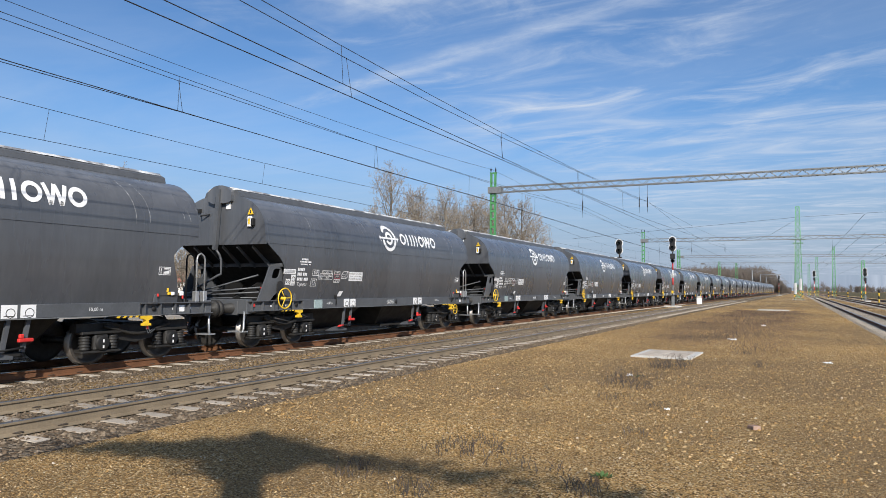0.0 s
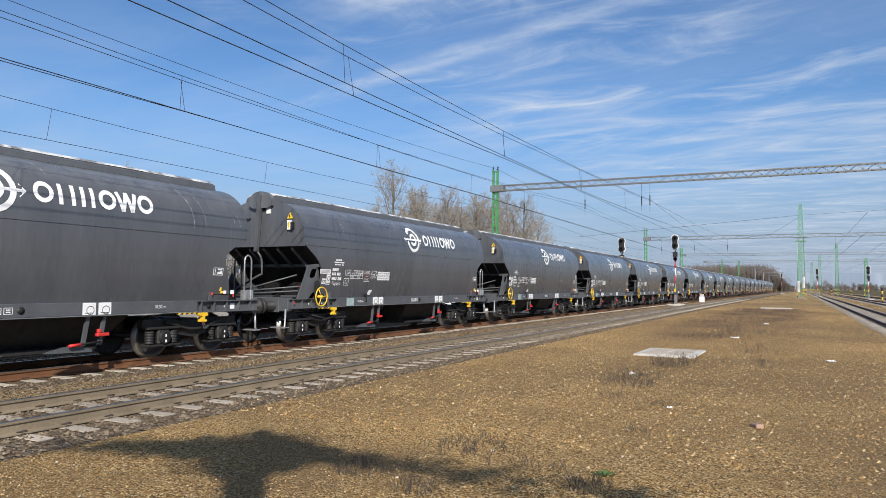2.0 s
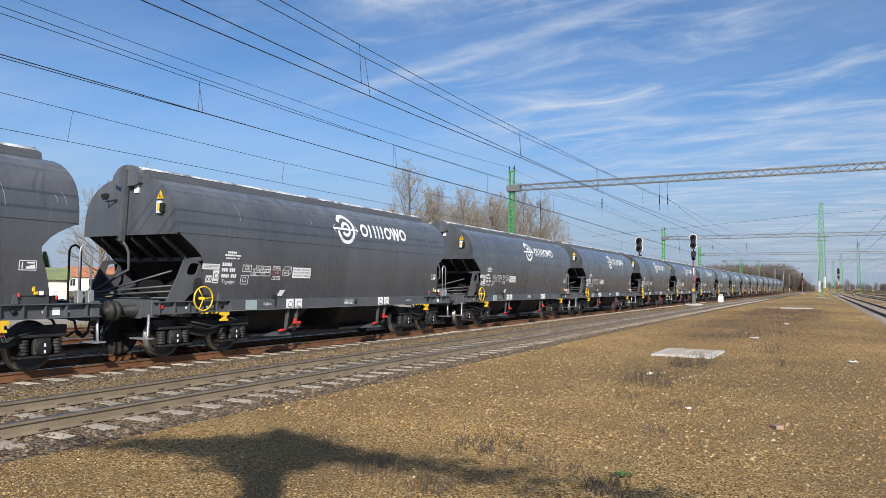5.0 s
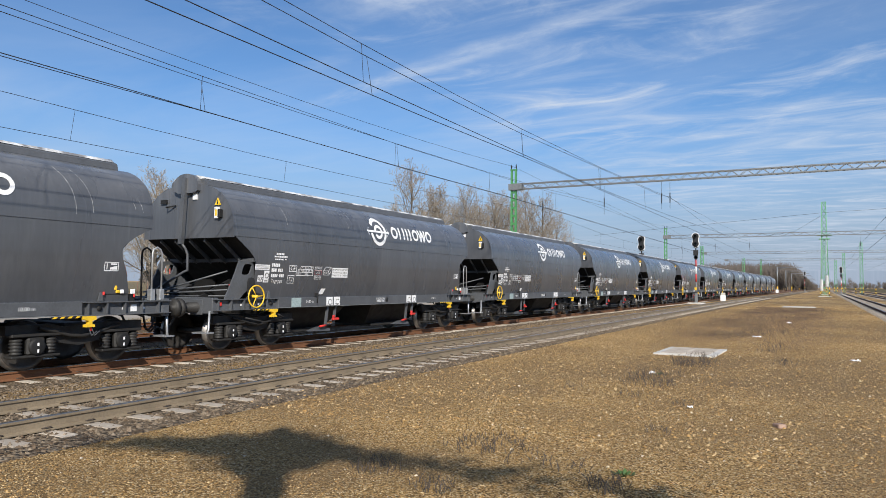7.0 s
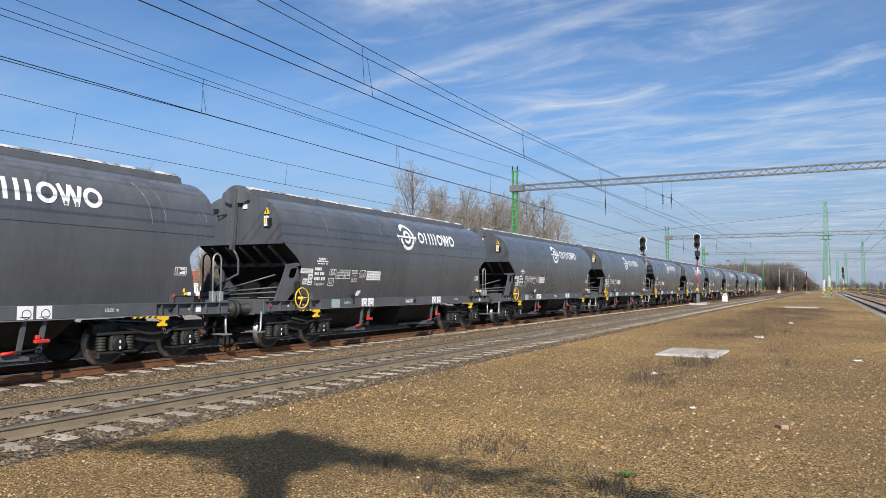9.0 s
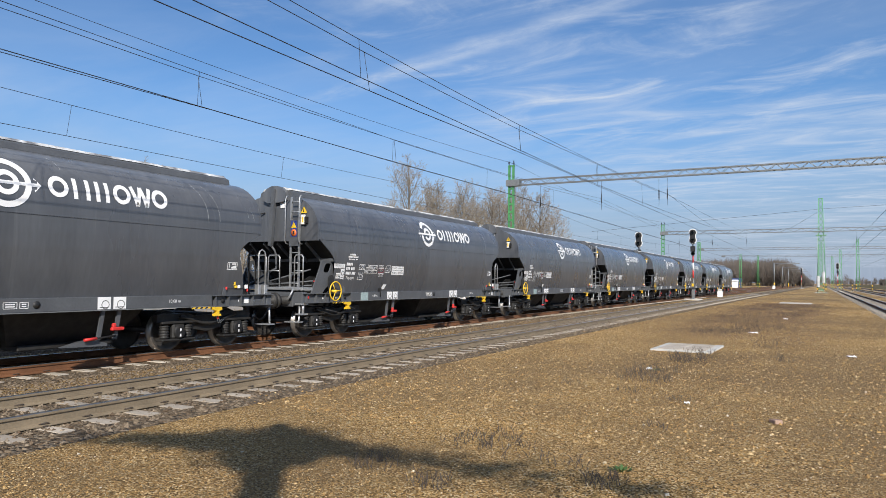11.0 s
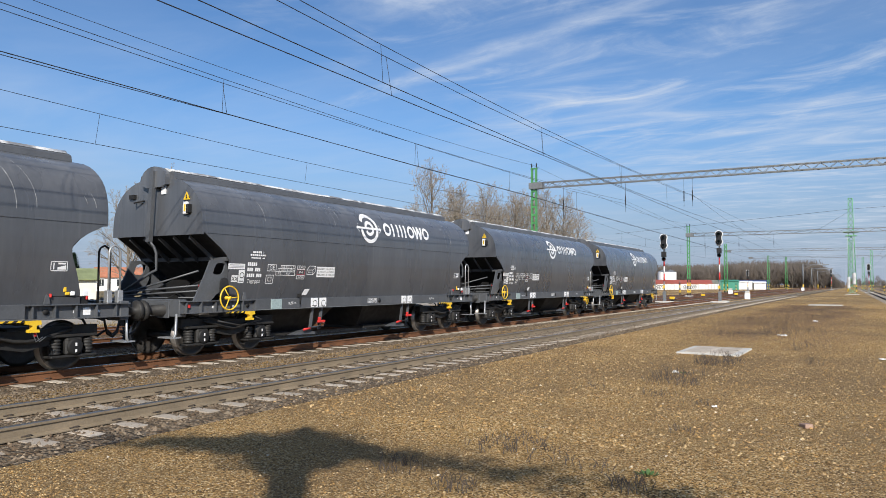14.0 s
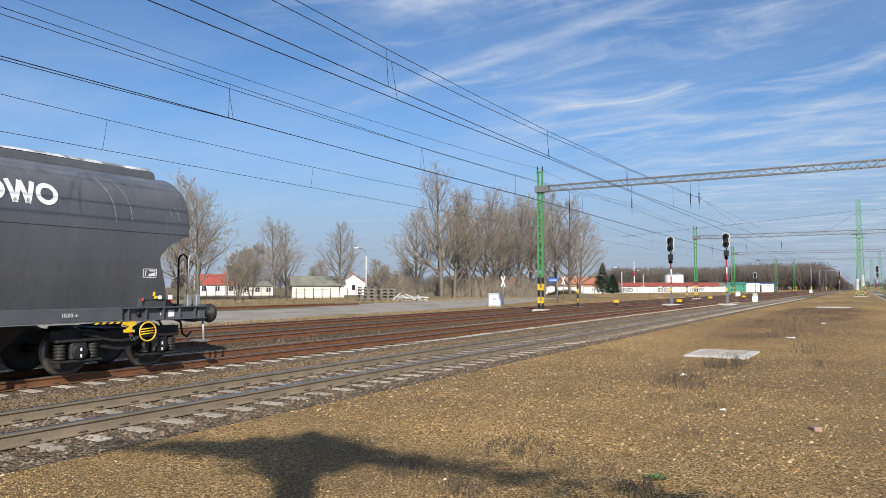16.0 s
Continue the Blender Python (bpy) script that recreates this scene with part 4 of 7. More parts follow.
def side_fittings(w):
    wheel_of_yellow(w, -5.62, 1.33, -1.6, 0.27)
    # flat black oval on the shell; the recess's darkness is only colour
    bm = bmesh.new()
    prism(bm, oval(-5.66, 1.55, 0.12, 0.25, 12, 0, 3.0), -1.5, -1.455, "y")
    part("brake_recess", bm, BLACK, w)
    for x in (-4.85, 4.84):
        bm = bmesh.new()
        prism(bm, [(x - 0.13, 1.0), (x + 0.13, 1.0), (x + 0.14, 0.93), (x + 0.05, 0.91), (x + 0.05, 0.84), (x + 0.1, 0.84), (x + 0.11, 0.79), (x - 0.08, 0.79), (x - 0.08, 0.84), (x - 0.02, 0.85), (x - 0.02, 0.91), (x - 0.12, 0.94)], -1.52, -1.42, "y")
        part("tow_bracket", bm, YELLOW, w, "yellow towing bracket")
        bm = bmesh.new()
        box(bm, x - 0.74, x - 0.14, -1.47, -1.44, 0.972, 1.008)
        bar = part("release_bar", bm, BLACK, w, "black release bar with yellow stripes")
        for k in range(4):
            bm = bmesh.new()
            prism(bm, [(x - 0.73 + k * 0.15, 0.972), (x - 0.66 + k * 0.15, 0.972), (x - 0.62 + k * 0.15, 1.008), (x - 0.69 + k * 0.15, 1.008)], -1.476, -1.471, "y")
            part("hazard_stripe", bm, YELLOW, bar)
    for dx in (-0.2, -0.14):
        bm = bmesh.new()
        tube(bm, [(5.1 + dx, -1.44, 1.0), (5.05 + dx, -1.46, 0.8), (5.12 + dx, -1.46, 0.62), (5.25 + dx, -1.44, 0.7)], 0.009)
        part("pull_cable", bm, LATT, w)
    bm = bmesh.new()
    box(bm, 4.88, 4.92, -1.47, -1.43, 0.72, 0.86)
    part("pull_tag", bm, RED, w)
    bm = bmesh.new()
    tube(bm, [(-4.5, -1.3, 0.86), (-4.3, -1.34, 0.78), (-5.0, -1.36, 0.66), (-5.7, -1.34, 0.8)], 0.02)
    part("brake_pipe", bm, BLACK, w)
    # ridge plates above the sill
    for x in (-5.0, 5.1):
        bm = bmesh.new()
        prism(bm, [(x - 0.06, 1.28), (x + 0.06, 1.28), (x + 0.03, 1.42), (x - 0.01, 1.46), (x - 0.03, 1.42)], -1.46, -1.43, "y")
        part("lashing_lug", bm, SILL, w)
    for x in (-4.98, 4.98):
        part("plug", lathed([(-1.372, 0.055), (-1.39, 0.055), (-1.39, 0.0)], (x + 0.15, 0, 1.14), "y", 12), DARK, w)
    bm = bmesh.new()
    box(bm, -4.12, -3.74, -1.475, -1.45, 1.02, 1.27, 0.006)
    part("wire_mesh_holder", bm, surface("grid_plate_green_grey", (0.3, 0.38, 0.38), 0.4, spread=0.2, scale=30), w, "pale green card holder with a grid")
    bm = bmesh.new()
    box(bm, -3.12, -3.05, -1.52, -1.42, 1.3, 1.4, 0.01)
    tube(bm, [(-3.08, -1.5, 1.36), (-3.09, -1.5, 1.12)], 0.02)
    part("sampling_cock", bm, DARK, w)


def markings(w):
    cx, cz = -0.11, 3.32
    bm = bmesh.new()
    drape_ring(bm, cx, cz, 0.335, 0.445, 44, radians(-172), radians(150))
    part("roundel_ring", bm, WHITE, w, "white roundel on the side")
    bm = bmesh.new()
    drape_ring(bm, cx, cz, 0.13, 0.225, 32, radians(-150), radians(178))
    part("roundel_core", bm, WHITE, w)
    bm = bmesh.new()
    drape_bar(bm, cx - 0.56, cz, cx + 0.56, cz, 0.062, 4)
    for s in (-1, 1):
        drape(bm, [(cx + s * 0.63, cz), (cx + s * 0.5, cz + 0.13), (cx + s * 0.5, cz - 0.13)][::s])
    part("roundel_arrow", bm, WHITE, w)
    x, z0, z1, t = 0.64, 3.15, 3.55, 0.085
    zc, r = (z0 + z1) / 2, (z1 - z0) / 2

    def shape(fn):
        m = bmesh.new()
        fn(m)
        part("letter_shape", m, WHITE, w)

    def loop(m, c):
        drape_ring(m, c, zc, r - t, r, 30)
    shape(lambda m: loop(m, x + r))
    shape(lambda m: drape_bar(m, x + 0.54, z0, x + 0.54, z1, t))
    for a in (0.8, 1.01, 1.22):
        shape(lambda m: drape_bar(m, x + a, z0, x + a, z1, t))
    shape(lambda m: loop(m, x + 1.55))
    for a, b, c, d in ((1.8, z1, 1.91, z0), (1.91, z0, 2.02, z1), (2.02, z1, 2.13, z0), (2.13, z0, 2.24, z1)):
        shape(lambda m: drape_bar(m, x + a, b, x + c, d, t))
    shape(lambda m: loop(m, x + 2.47))
    # data panels
    panel("data_plate", -5.6, -5.08, 2.0, 2.13, WHITE, w, "white data plate")
    panel("data_plate", -5.26, -5.07, 1.68, 1.98, WHITE, w)
    panel("data_plate", -5.47, -5.28, 1.7, 1.86, WHITE, w)
    bm = bmesh.new()
    for z in (2.035, 2.07, 2.1):
        drape_bar(bm, -5.57, z, -5.12, z, 0.012, 1)
    for v in bm.verts:
        v.co.y -= 0.004
    part("print_lines", bm, surface("print_grey", (0.3, 0.3, 0.3), 0.6), w)
    bm = bmesh.new()
    for dx in (0, 0.09):
        drape_bar(bm, -5.45 + dx, 1.73, -5.38 + dx, 1.82, 0.014, 1)
        drape_bar(bm, -5.38 + dx, 1.73, -5.45 + dx, 1.82, 0.014, 1)
    drape_ring(bm, -5.165, 1.86, 0.055, 0.07, 16)
    drape_bar(bm, -5.23, 1.72, -5.1, 1.72, 0.02, 1)
    for v in bm.verts:
        v.co.y -= 0.004
    part("print_lines", bm, DARK, w)
    for z, x0, x1, h in ((2.42, -4.85, -4.5, 0.05), (2.35, -4.93, -4.42, 0.04), (2.28, -4.9, -4.45, 0.03), (2.13, -5.0, -4.7, 0.085), (2.0, -5.0, -4.58, 0.085), (1.86, -5.0, -4.52, 0.085)):
        bm = bmesh.new()
        k = x0
        while k < x1:
            e = min(k + random.choice((0.045, 0.05, 0.06)), x1)
            drape(bm, [(k, z - h / 2), (e, z - h / 2), (e, z + h / 2), (k, z + h / 2)])
            k = e + (0.012 if random.random() < 0.8 else 0.06)
        part("writing_bars", bm, WHITE, w)
    lettering("Tagnpps", 0.13, WHITE, w, -4.76, 1.72)
    bm = bmesh.new()
    frame_lines(bm, -4.33, -4.03, 1.97, 2.14, 0.014)
    frame_lines(bm, -4.36, -4.1, 1.66, 1.88, 0.014)
    frame_lines(bm, -4.29, -4.17, 1.72, 1.83, 0.012)
    part("marking_frame", bm, WHITE, w)
    lettering("GE", 0.15, WHITE, w, -4.18, 2.055)
    bm = bmesh.new()
    frame_lines(bm, -3.87, -3.34, 2.04, 2.13, 0.012)
    frame_lines(bm, -3.97, -3.34, 1.96, 2.05, 0.012)
    frame_lines(bm, -4.04, -3.34, 1.87, 1.97, 0.012)
    for k in range(4):
        drape_bar(bm, -3.74 + 0.13 * k, 1.96, -3.74 + 0.13 * k, 2.13, 0.01, 2)
    drape_bar(bm, -3.87, 1.87, -3.87, 1.97, 0.01, 2)
    part("load_table", bm, WHITE, w)
    for k, (head, load) in enumerate((("A", "44,0"), ("B", "52,0"), ("C", "62,0"), ("D", "70,0"))):
        lettering(head, 0.075, WHITE, w, -3.805 + 0.133 * k, 2.086)
        lettering(load, 0.055, WHITE, w, -3.805 + 0.133 * k, 2.004)
    lettering("S", 0.07, WHITE, w, -3.92, 2.004)
    lettering("120", 0.07, WHITE, w, -3.955, 1.92)
    lettering("80,0", 0.07, WHITE, w, -3.6, 1.92)
    for z in (1.78, 2.03):
        bm = bmesh.new()
        frame_lines(bm, -3.26, -2.96, z, z + 0.1, 0.012)
        part("weight_frame", bm, WHITE, w)
    bm = bmesh.new()
    frame_lines(bm, -3.26, -2.96, 1.9, 2.025, 0.01)
    part("weight_note", bm, surface("dull_red_print", (0.35, 0.06, 0.08), 0.6), w, "thin dull red frame")
    lettering("20 000kg", 0.062, WHITE, w, -3.11, 2.08)
    lettering("21,7t", 0.075, WHITE, w, -3.11, 1.963)
    lettering("24,7 kN", 0.068, WHITE, w, -3.11, 1.83)
    bm = bmesh.new()
    frame_lines(bm, -2.88, -2.64, 1.9, 2.03, 0.012)
    for a in ((-2.88, 2.03, -2.78, 2.13), (-2.64, 2.03, -2.54, 2.13), (-2.78, 2.13, -2.54, 2.13), (-2.54, 2.13, -2.54, 1.99), (-2.64, 1.9, -2.54, 1.99)):
        drape_bar(bm, *a, 0.014, 2)
    part("volume_sign", bm, WHITE, w)
    lettering("95,0m\u00b3", 0.06, WHITE, w, -2.76, 1.965)
    panel("transport_plate", -2.48, -1.72, 1.84, 2.12, WHITE, w, "white plate with three lines of print")
    ink = surface("black_print", (0.05, 0.05, 0.05), 0.6)
    for z, words in ((2.06, "TRANSPORT VON GETREIDE"), (1.98, "TRANSPORT OF CEREALS"), (1.9, "TRANSPORT DE CEREALES")):
        lettering(words, 0.062, ink, w, -2.1, z)
    bm = bmesh.new()
    drape(bm, [(-2.98, 1.36), (-2.78, 1.36), (-2.68, 1.52), (-2.88, 1.52)], 0.02)
    part("cock_plate", bm, WHITE, w)
    bm = bmesh.new()
    frame_lines(bm, 5.1, 5.42, 1.88, 2.06, 0.014)
    drape(bm, [(5.23, 1.91), (5.39, 1.91), (5.39, 1.99), (5.23, 1.95)])
    drape_bar(bm, 5.16, 1.91, 5.16, 2.03, 0.02, 1)
    drape_bar(bm, 5.24, 2.02, 5.38, 2.02, 0.03, 1)
    part("load_sign", bm, WHITE, w)
    # on the sill
    def tag(nm, x0, x1, z0, z1, m, y=-1.453):
        b2 = bmesh.new()
        box(b2, x0, x1, y - 0.003, y, z0, z1)
        return part(nm, b2, m, w)
    for x in (-2.77, 1.62):
        for dx in (0.15, 0.5):
            tag("lever_notice", x + dx, x + dx + 0.29, 1.04, 1.28, WHITE)
            b3 = bmesh.new()
            lathe(b3, [(-1.458, 0.075), (-1.458, 0.09)], "y", 12, 0, (x + dx + 0.17, 0, 1.13))
            box(b3, x + dx + 0.05, x + dx + 0.24, -1.459, -1.457, 1.07, 1.085)
            part("notice_print", b3, ink, w)
    lettering("14,80 m", 0.1, WHITE, w, -3.36, 1.16, -1.457)
    lettering("10,00 m", 0.1, WHITE, w, 3.64, 1.16, -1.457)
    for x0, x1 in ((-0.05, 0.2), (0.24, 0.4)):
        b4 = bmesh.new()
        for a in ((x0, x1, 1.1, 1.11), (x0, x1, 1.21, 1.22), (x0, x0 + 0.01, 1.1, 1.22), (x1 - 0.01, x1, 1.1, 1.22), (x0 + 0.04, x1 - 0.04, 1.13, 1.15), (x0 + 0.04, x1 - 0.04, 1.17, 1.19)):
            box(b4, a[0], a[1], -1.457, -1.454, a[2], a[3])
        part("revision_box", b4, WHITE, w)
    part("round_badge", lathed([(-1.452, 0.07), (-1.46, 0.07), (-1.46, 0.0)], (0.55, 0, 1.16), "y", 16), BLACK, w)
    for x in (-5.3, -5.9, 5.65, 6.15):
        tag("sill_mark", x, x + 0.05, 1.1, 1.15, WHITE, -1.362)
    tag("brake_plate", -5.3, -5.0, 1.08, 1.17, LATT, -1.362)
    tag("brake_plate", 5.85, 6.0, 1.06, 1.2, WHITE, -1.362)
    b5 = bmesh.new()
    box(b5, -6.62, -6.54, -1.4, -1.385, 1.12, 1.2)
    part("red_reflector", b5, RED, w)
    # scuffs on the roof's shoulder
    scuff = surface("pale_scuff", (0.33, 0.335, 0.34), 0.6, spread=0.4, scale=9, fine=30)
    rnd = random.Random(5)
    for x, za, zb, lean in ((-4.6, 3.2, 3.8, 0.15), (-1.9, 3.3, 3.9, 0.2), (-1.6, 3.45, 3.9, 0.1), (0.9, 3.7, 3.95, 0.1), (4.2, 2.95, 3.85, 0.25), (4.5, 3.0, 3.9, 0.3), (5.7, 3.15, 3.3, 0.05), (5.85, 3.1, 3.35, 0.08)):
        bm = bmesh.new()
        n = 8
        for i in range(n):
            a, b = [(x + lean * (1 - ((k / n) ** 2)), za + (zb - za) * k / n) for k in (i, i + 1)]
            drape_bar(bm, a[0], a[1], b[0], b[1], 0.006 + 0.007 * rnd.random(), 1)
        part("scuff_mark", bm, scuff, w)


def bogie(w, x):
    bg = new("bogie")
    bg.parent = w
    bg.location = (x, 0, 0)
    for s in (-1, 1):
        y = s * 1.0
        bm = bmesh.new()
        prism(bm, [(-1.42, 0.68), (-1.42, 0.86), (-0.55, 0.86), (-0.35, 0.8), (0.35, 0.8), (0.55, 0.86), (1.42, 0.86), (1.42, 0.68), (0.62, 0.68), (0.42, 0.5), (0.0, 0.42), (-0.42, 0.5), (-0.62, 0.68)], y - 0.09, y + 0.09, "y")
        part("side_frame", bm, BOGIE, bg)
        bm = bmesh.new()
        tube(bm, [(-0.85, s * 1.16, 0.8), (-0.6, s * 1.17, 0.74), (-0.25, s * 1.18, 0.63), (0, s * 1.18, 0.61), (0.25, s * 1.18, 0.63), (0.6, s * 1.17, 0.74), (0.85, s * 1.16, 0.8)], 0.035, 7)
        part("sway_bar", bm, BOGIE, bg)
        for ax in (-0.9, 0.9):
            bm = bmesh.new()
            box(bm, ax - 0.17, ax + 0.17, y - 0.14 if s > 0 else y - 0.2, y + 0.2 if s > 0 else y + 0.14, 0.3, 0.64, 0.04)
            ab = part("axle_box", bm, BOGIE, bg)
            part("axle_cap", lathed([(s * 1.2, 0.16), (s * 1.235, 0.15), (s * 1.245, 0.12), (s * 1.245, 0.0)], (ax, 0, 0.46), "y", 16), DARK, ab)
            for dz in (-0.07, 0.05):
                bm = bmesh.new()
                yy = s * 1.247
                box(bm, ax - 0.018, ax + 0.018, yy - 0.002, yy + 0.002, 0.45 + dz - 0.025, 0.45 + dz + 0.035)
                part("white_dash", bm, WHITE, ab)
            for dx in (-0.32, 0.32):
                prof = [(0.3, 0.0)]
                for k in range(5):
                    prof += [(0.32 + k * 0.06, 0.085), (0.345 + k * 0.06, 0.12), (0.37 + k * 0.06, 0.085)]
                prof.append((0.66, 0.0))
                part("coil_spring", lathed(prof, (ax + dx, s * 1.08, 0), "z", 12), BOGIE, bg)
            bm = bmesh.new()
            box(bm, ax - 0.46, ax + 0.46, s * 1.08 - 0.13, s * 1.08 + 0.13, 0.26, 0.31, 0.015)
            part("spring_seat", bm, BOGIE, bg)
            bm = bmesh.new()
            box(bm, ax - 0.46, ax + 0.46, s * 1.08 - 0.12, s * 1.08 + 0.12, 0.64, 0.7, 0.015)
            part("spring_cap", bm, BOGIE, bg)
    bm = bmesh.new()
    box(bm, -0.28, 0.28, -1.0, 1.0, 0.55, 0.86, 0.03)
    part("bolster", bm, BOGIE, bg)
    sets = []
    for ax in (-0.9, 0.9):
        bm = bmesh.new()
        for s in (-1, 1):
            lathe(bm, [(s * 0.66, 0.1), (s * 0.68, 0.2), (s * 0.70, 0.37), (s * 0.685, 0.40), (s * 0.68, 0.49), (s * 0.705, 0.49), (s * 0.72, 0.463), (s * 0.81, 0.457), (s * 0.815, 0.395), (s * 0.79, 0.37), (s * 0.765, 0.2), (s * 0.82, 0.12), (s * 0.95, 0.09), (s * 0.95, 0.0)], "y", 36)
        lathe(bm, [(-0.66, 0.08), (0.66, 0.08)], "y", 12)
        bmesh.ops.recalc_face_normals(bm, faces=bm.faces[:])
        for fc in bm.faces:
            c = fc.calc_center_median()
            rr = math.hypot(c.x, c.z)
            if 0.446 < rr and abs(c.y) > 0.6:
                fc.material_index = 1
        ws = part("wheelset", bm, [WHEEL, TREAD], bg, "steel wheelset with bright running treads")
        ws.location = (ax, 0, 0.46)
        sets.append(ws)
    return bg


def ladder_end(w):
    """The tall ladder and railed platform that a few wagons carry at the end."""
    for y in (-1.02, -0.72):
        bm = bmesh.new()
        box(bm, -6.58, -6.53, y - 0.022, y + 0.022, 1.35, 4.0)
        part("ladder_stile", bm, GALV, w)
    for k in range(9):
        bm = bmesh.new()
        tube(bm, [(-6.555, -1.02, 1.55 + 0.29 * k), (-6.555, -0.72, 1.55 + 0.29 * k)], 0.017)
        part("rung", bm, GALV, w)
    for y in (-1.12, -0.62):
        bm = bmesh.new()
        tube(bm, [(-6.55, y, 2.66), (-6.66, y, 2.68), (-6.7, y, 2.76), (-6.7, y, 3.92), (-6.66, y, 4.02), (-6.55, y, 4.04)], 0.017)
        part("ladder_handrail", bm, GALV, w)
    bm = bmesh.new()
    box(bm, -6.61, -6.585, -1.045, -0.695, 2.6, 3.34)
    part("ladder_guard", bm, SILL, w)
    bm = bmesh.new()
    box(bm, -6.618, -6.611, -0.98, -0.76, 2.87, 3.32)
    part("sign_board", bm, surface("navy_sign", (0.03, 0.05, 0.22), 0.5), w, "dark blue board with warning signs")
    bm = bmesh.new()
    prism(bm, [(-0.965, 3.12), (-0.775, 3.12), (-0.87, 3.29)], -6.626, -6.619, "x")
    part("safety_sign", bm, YELLOW, w, "yellow warning triangle")
    bm = bmesh.new()
    lathe(bm, [(-6.626, 0.0), (-6.626, 0.1), (-6.619, 0.1)], "x", 16, 0, (0, -0.87, 2.98))
    part("safety_sign", bm, surface("orange_sign", (0.75, 0.16, 0.03), 0.5), w, "orange round prohibition sign")
    bm = bmesh.new()
    box(bm, -6.63, -6.627, -0.9, -0.84, 2.93, 3.03)
    part("sign_mark", bm, BLACK, w)
    bm = bmesh.new()
    box(bm, -6.82, -6.36, -1.38, 0.75, 1.36, 1.44, 0.01)
    part("platform", bm, GALV, w)
    for y0, y1 in ((-1.36, -1.06), (-0.52, -0.1), (-0.02, 0.7)):
        bm = bmesh.new()
        tube(bm, [(-6.78, y0, 1.44), (-6.78, y0, 2.28), (-6.78, y0 + 0.05, 2.34), (-6.78, y1 - 0.05, 2.34), (-6.78, y1, 2.28), (-6.78, y1, 1.44)], 0.02)
        tube(bm, [(-6.78, y0, 1.9), (-6.78, y1, 1.9)], 0.016)
        part("guard_rail", bm, GALV, w)
    bm = bmesh.new()
    tube(bm, [(-6.75, -1.36, 0.98), (-6.75, -1.36, 0.7)], 0.04)
    box(bm, -6.9, -6.6, -1.42, -1.2, 0.96, 1.0)
    box(bm, -6.9, -6.6, -1.42, -1.2, 0.68, 0.72)
    part("foot_step", bm, GALV, w)
    bm = bmesh.new()
    tube(bm, [(-6.92, -1.15, 1.4), (-7.0, -1.1, 1.2), (-6.95, -0.9, 1.0)], 0.03)
    part("platform_stay", bm, GALV, w)


def end_rods(w):
    for a, b in (((-6.2, -1.25, 1.62), (-6.75, 1.1, 1.42)), ((-6.15, -1.3, 1.5), (-6.7, 1.0, 1.36)), ((-6.0, -1.2, 1.34), (-6.6, 0.8, 1.32)), ((-6.0, -1.0, 1.95), (-6.6, 1.15, 1.35))):
        bm = bmesh.new()
        tube(bm, [a, b], 0.022)
        part("brake_rod", bm, SILL, w)
    bm = bmesh.new()
    prism(bm, [(-6.3, 1.3), (-5.9, 1.3), (-6.0, 1.6), (-6.15, 1.7)], -1.3, -1.24, "y")
    part("brake_crank", bm, DARK, w)
    bm = bmesh.new()
    box(bm, -6.24, -6.04, -1.33, -1.3, 1.6, 1.63)
    part("red_lever", bm, RED, w)
    for y in (-0.55, 0.45):
        bm = bmesh.new()
        prism(bm, [(-6.6, 1.27), (-5.5, 1.27), (-4.9, 1.75), (-5.5, 1.75)], y - 0.03, y + 0.03, "y")
        part("end_strut", bm, DARK, w)


def merge(name, obs, label=""):
    """Joins small pieces of one fitting into one mesh with their materials."""
    if not obs:
        return None
    parent, bm, mats = obs[0].parent, bmesh.new(), []
    for ob in obs:
        me = ob.data
        table = []
        for m in me.materials:
            if m not in mats:
                mats.append(m)
            table.append(mats.index(m))
        m4 = Matrix()
        o = ob
        while o is not None and o != parent:
            m4 = o.matrix_basis @ m4
            o = o.parent
        n0, f0 = len(bm.verts), len(bm.faces)
        bm.from_mesh(me)
        bm.verts.ensure_lookup_table()
        bm.faces.ensure_lookup_table()
        for v in bm.verts[n0:]:
            v.co = m4 @ v.co
        for fc in bm.faces[f0:]:
            fc.material_index = table[fc.material_index] if table else 0
    for ob in obs:
        bpy.data.objects.remove(ob)
    return part(name, bm, mats, parent, label)


def kin(parent, *names):
    """All pieces below parent whose plain name is one of those."""
    return [o for o in parent.children_recursive if o.name.split(".")[0] in names]


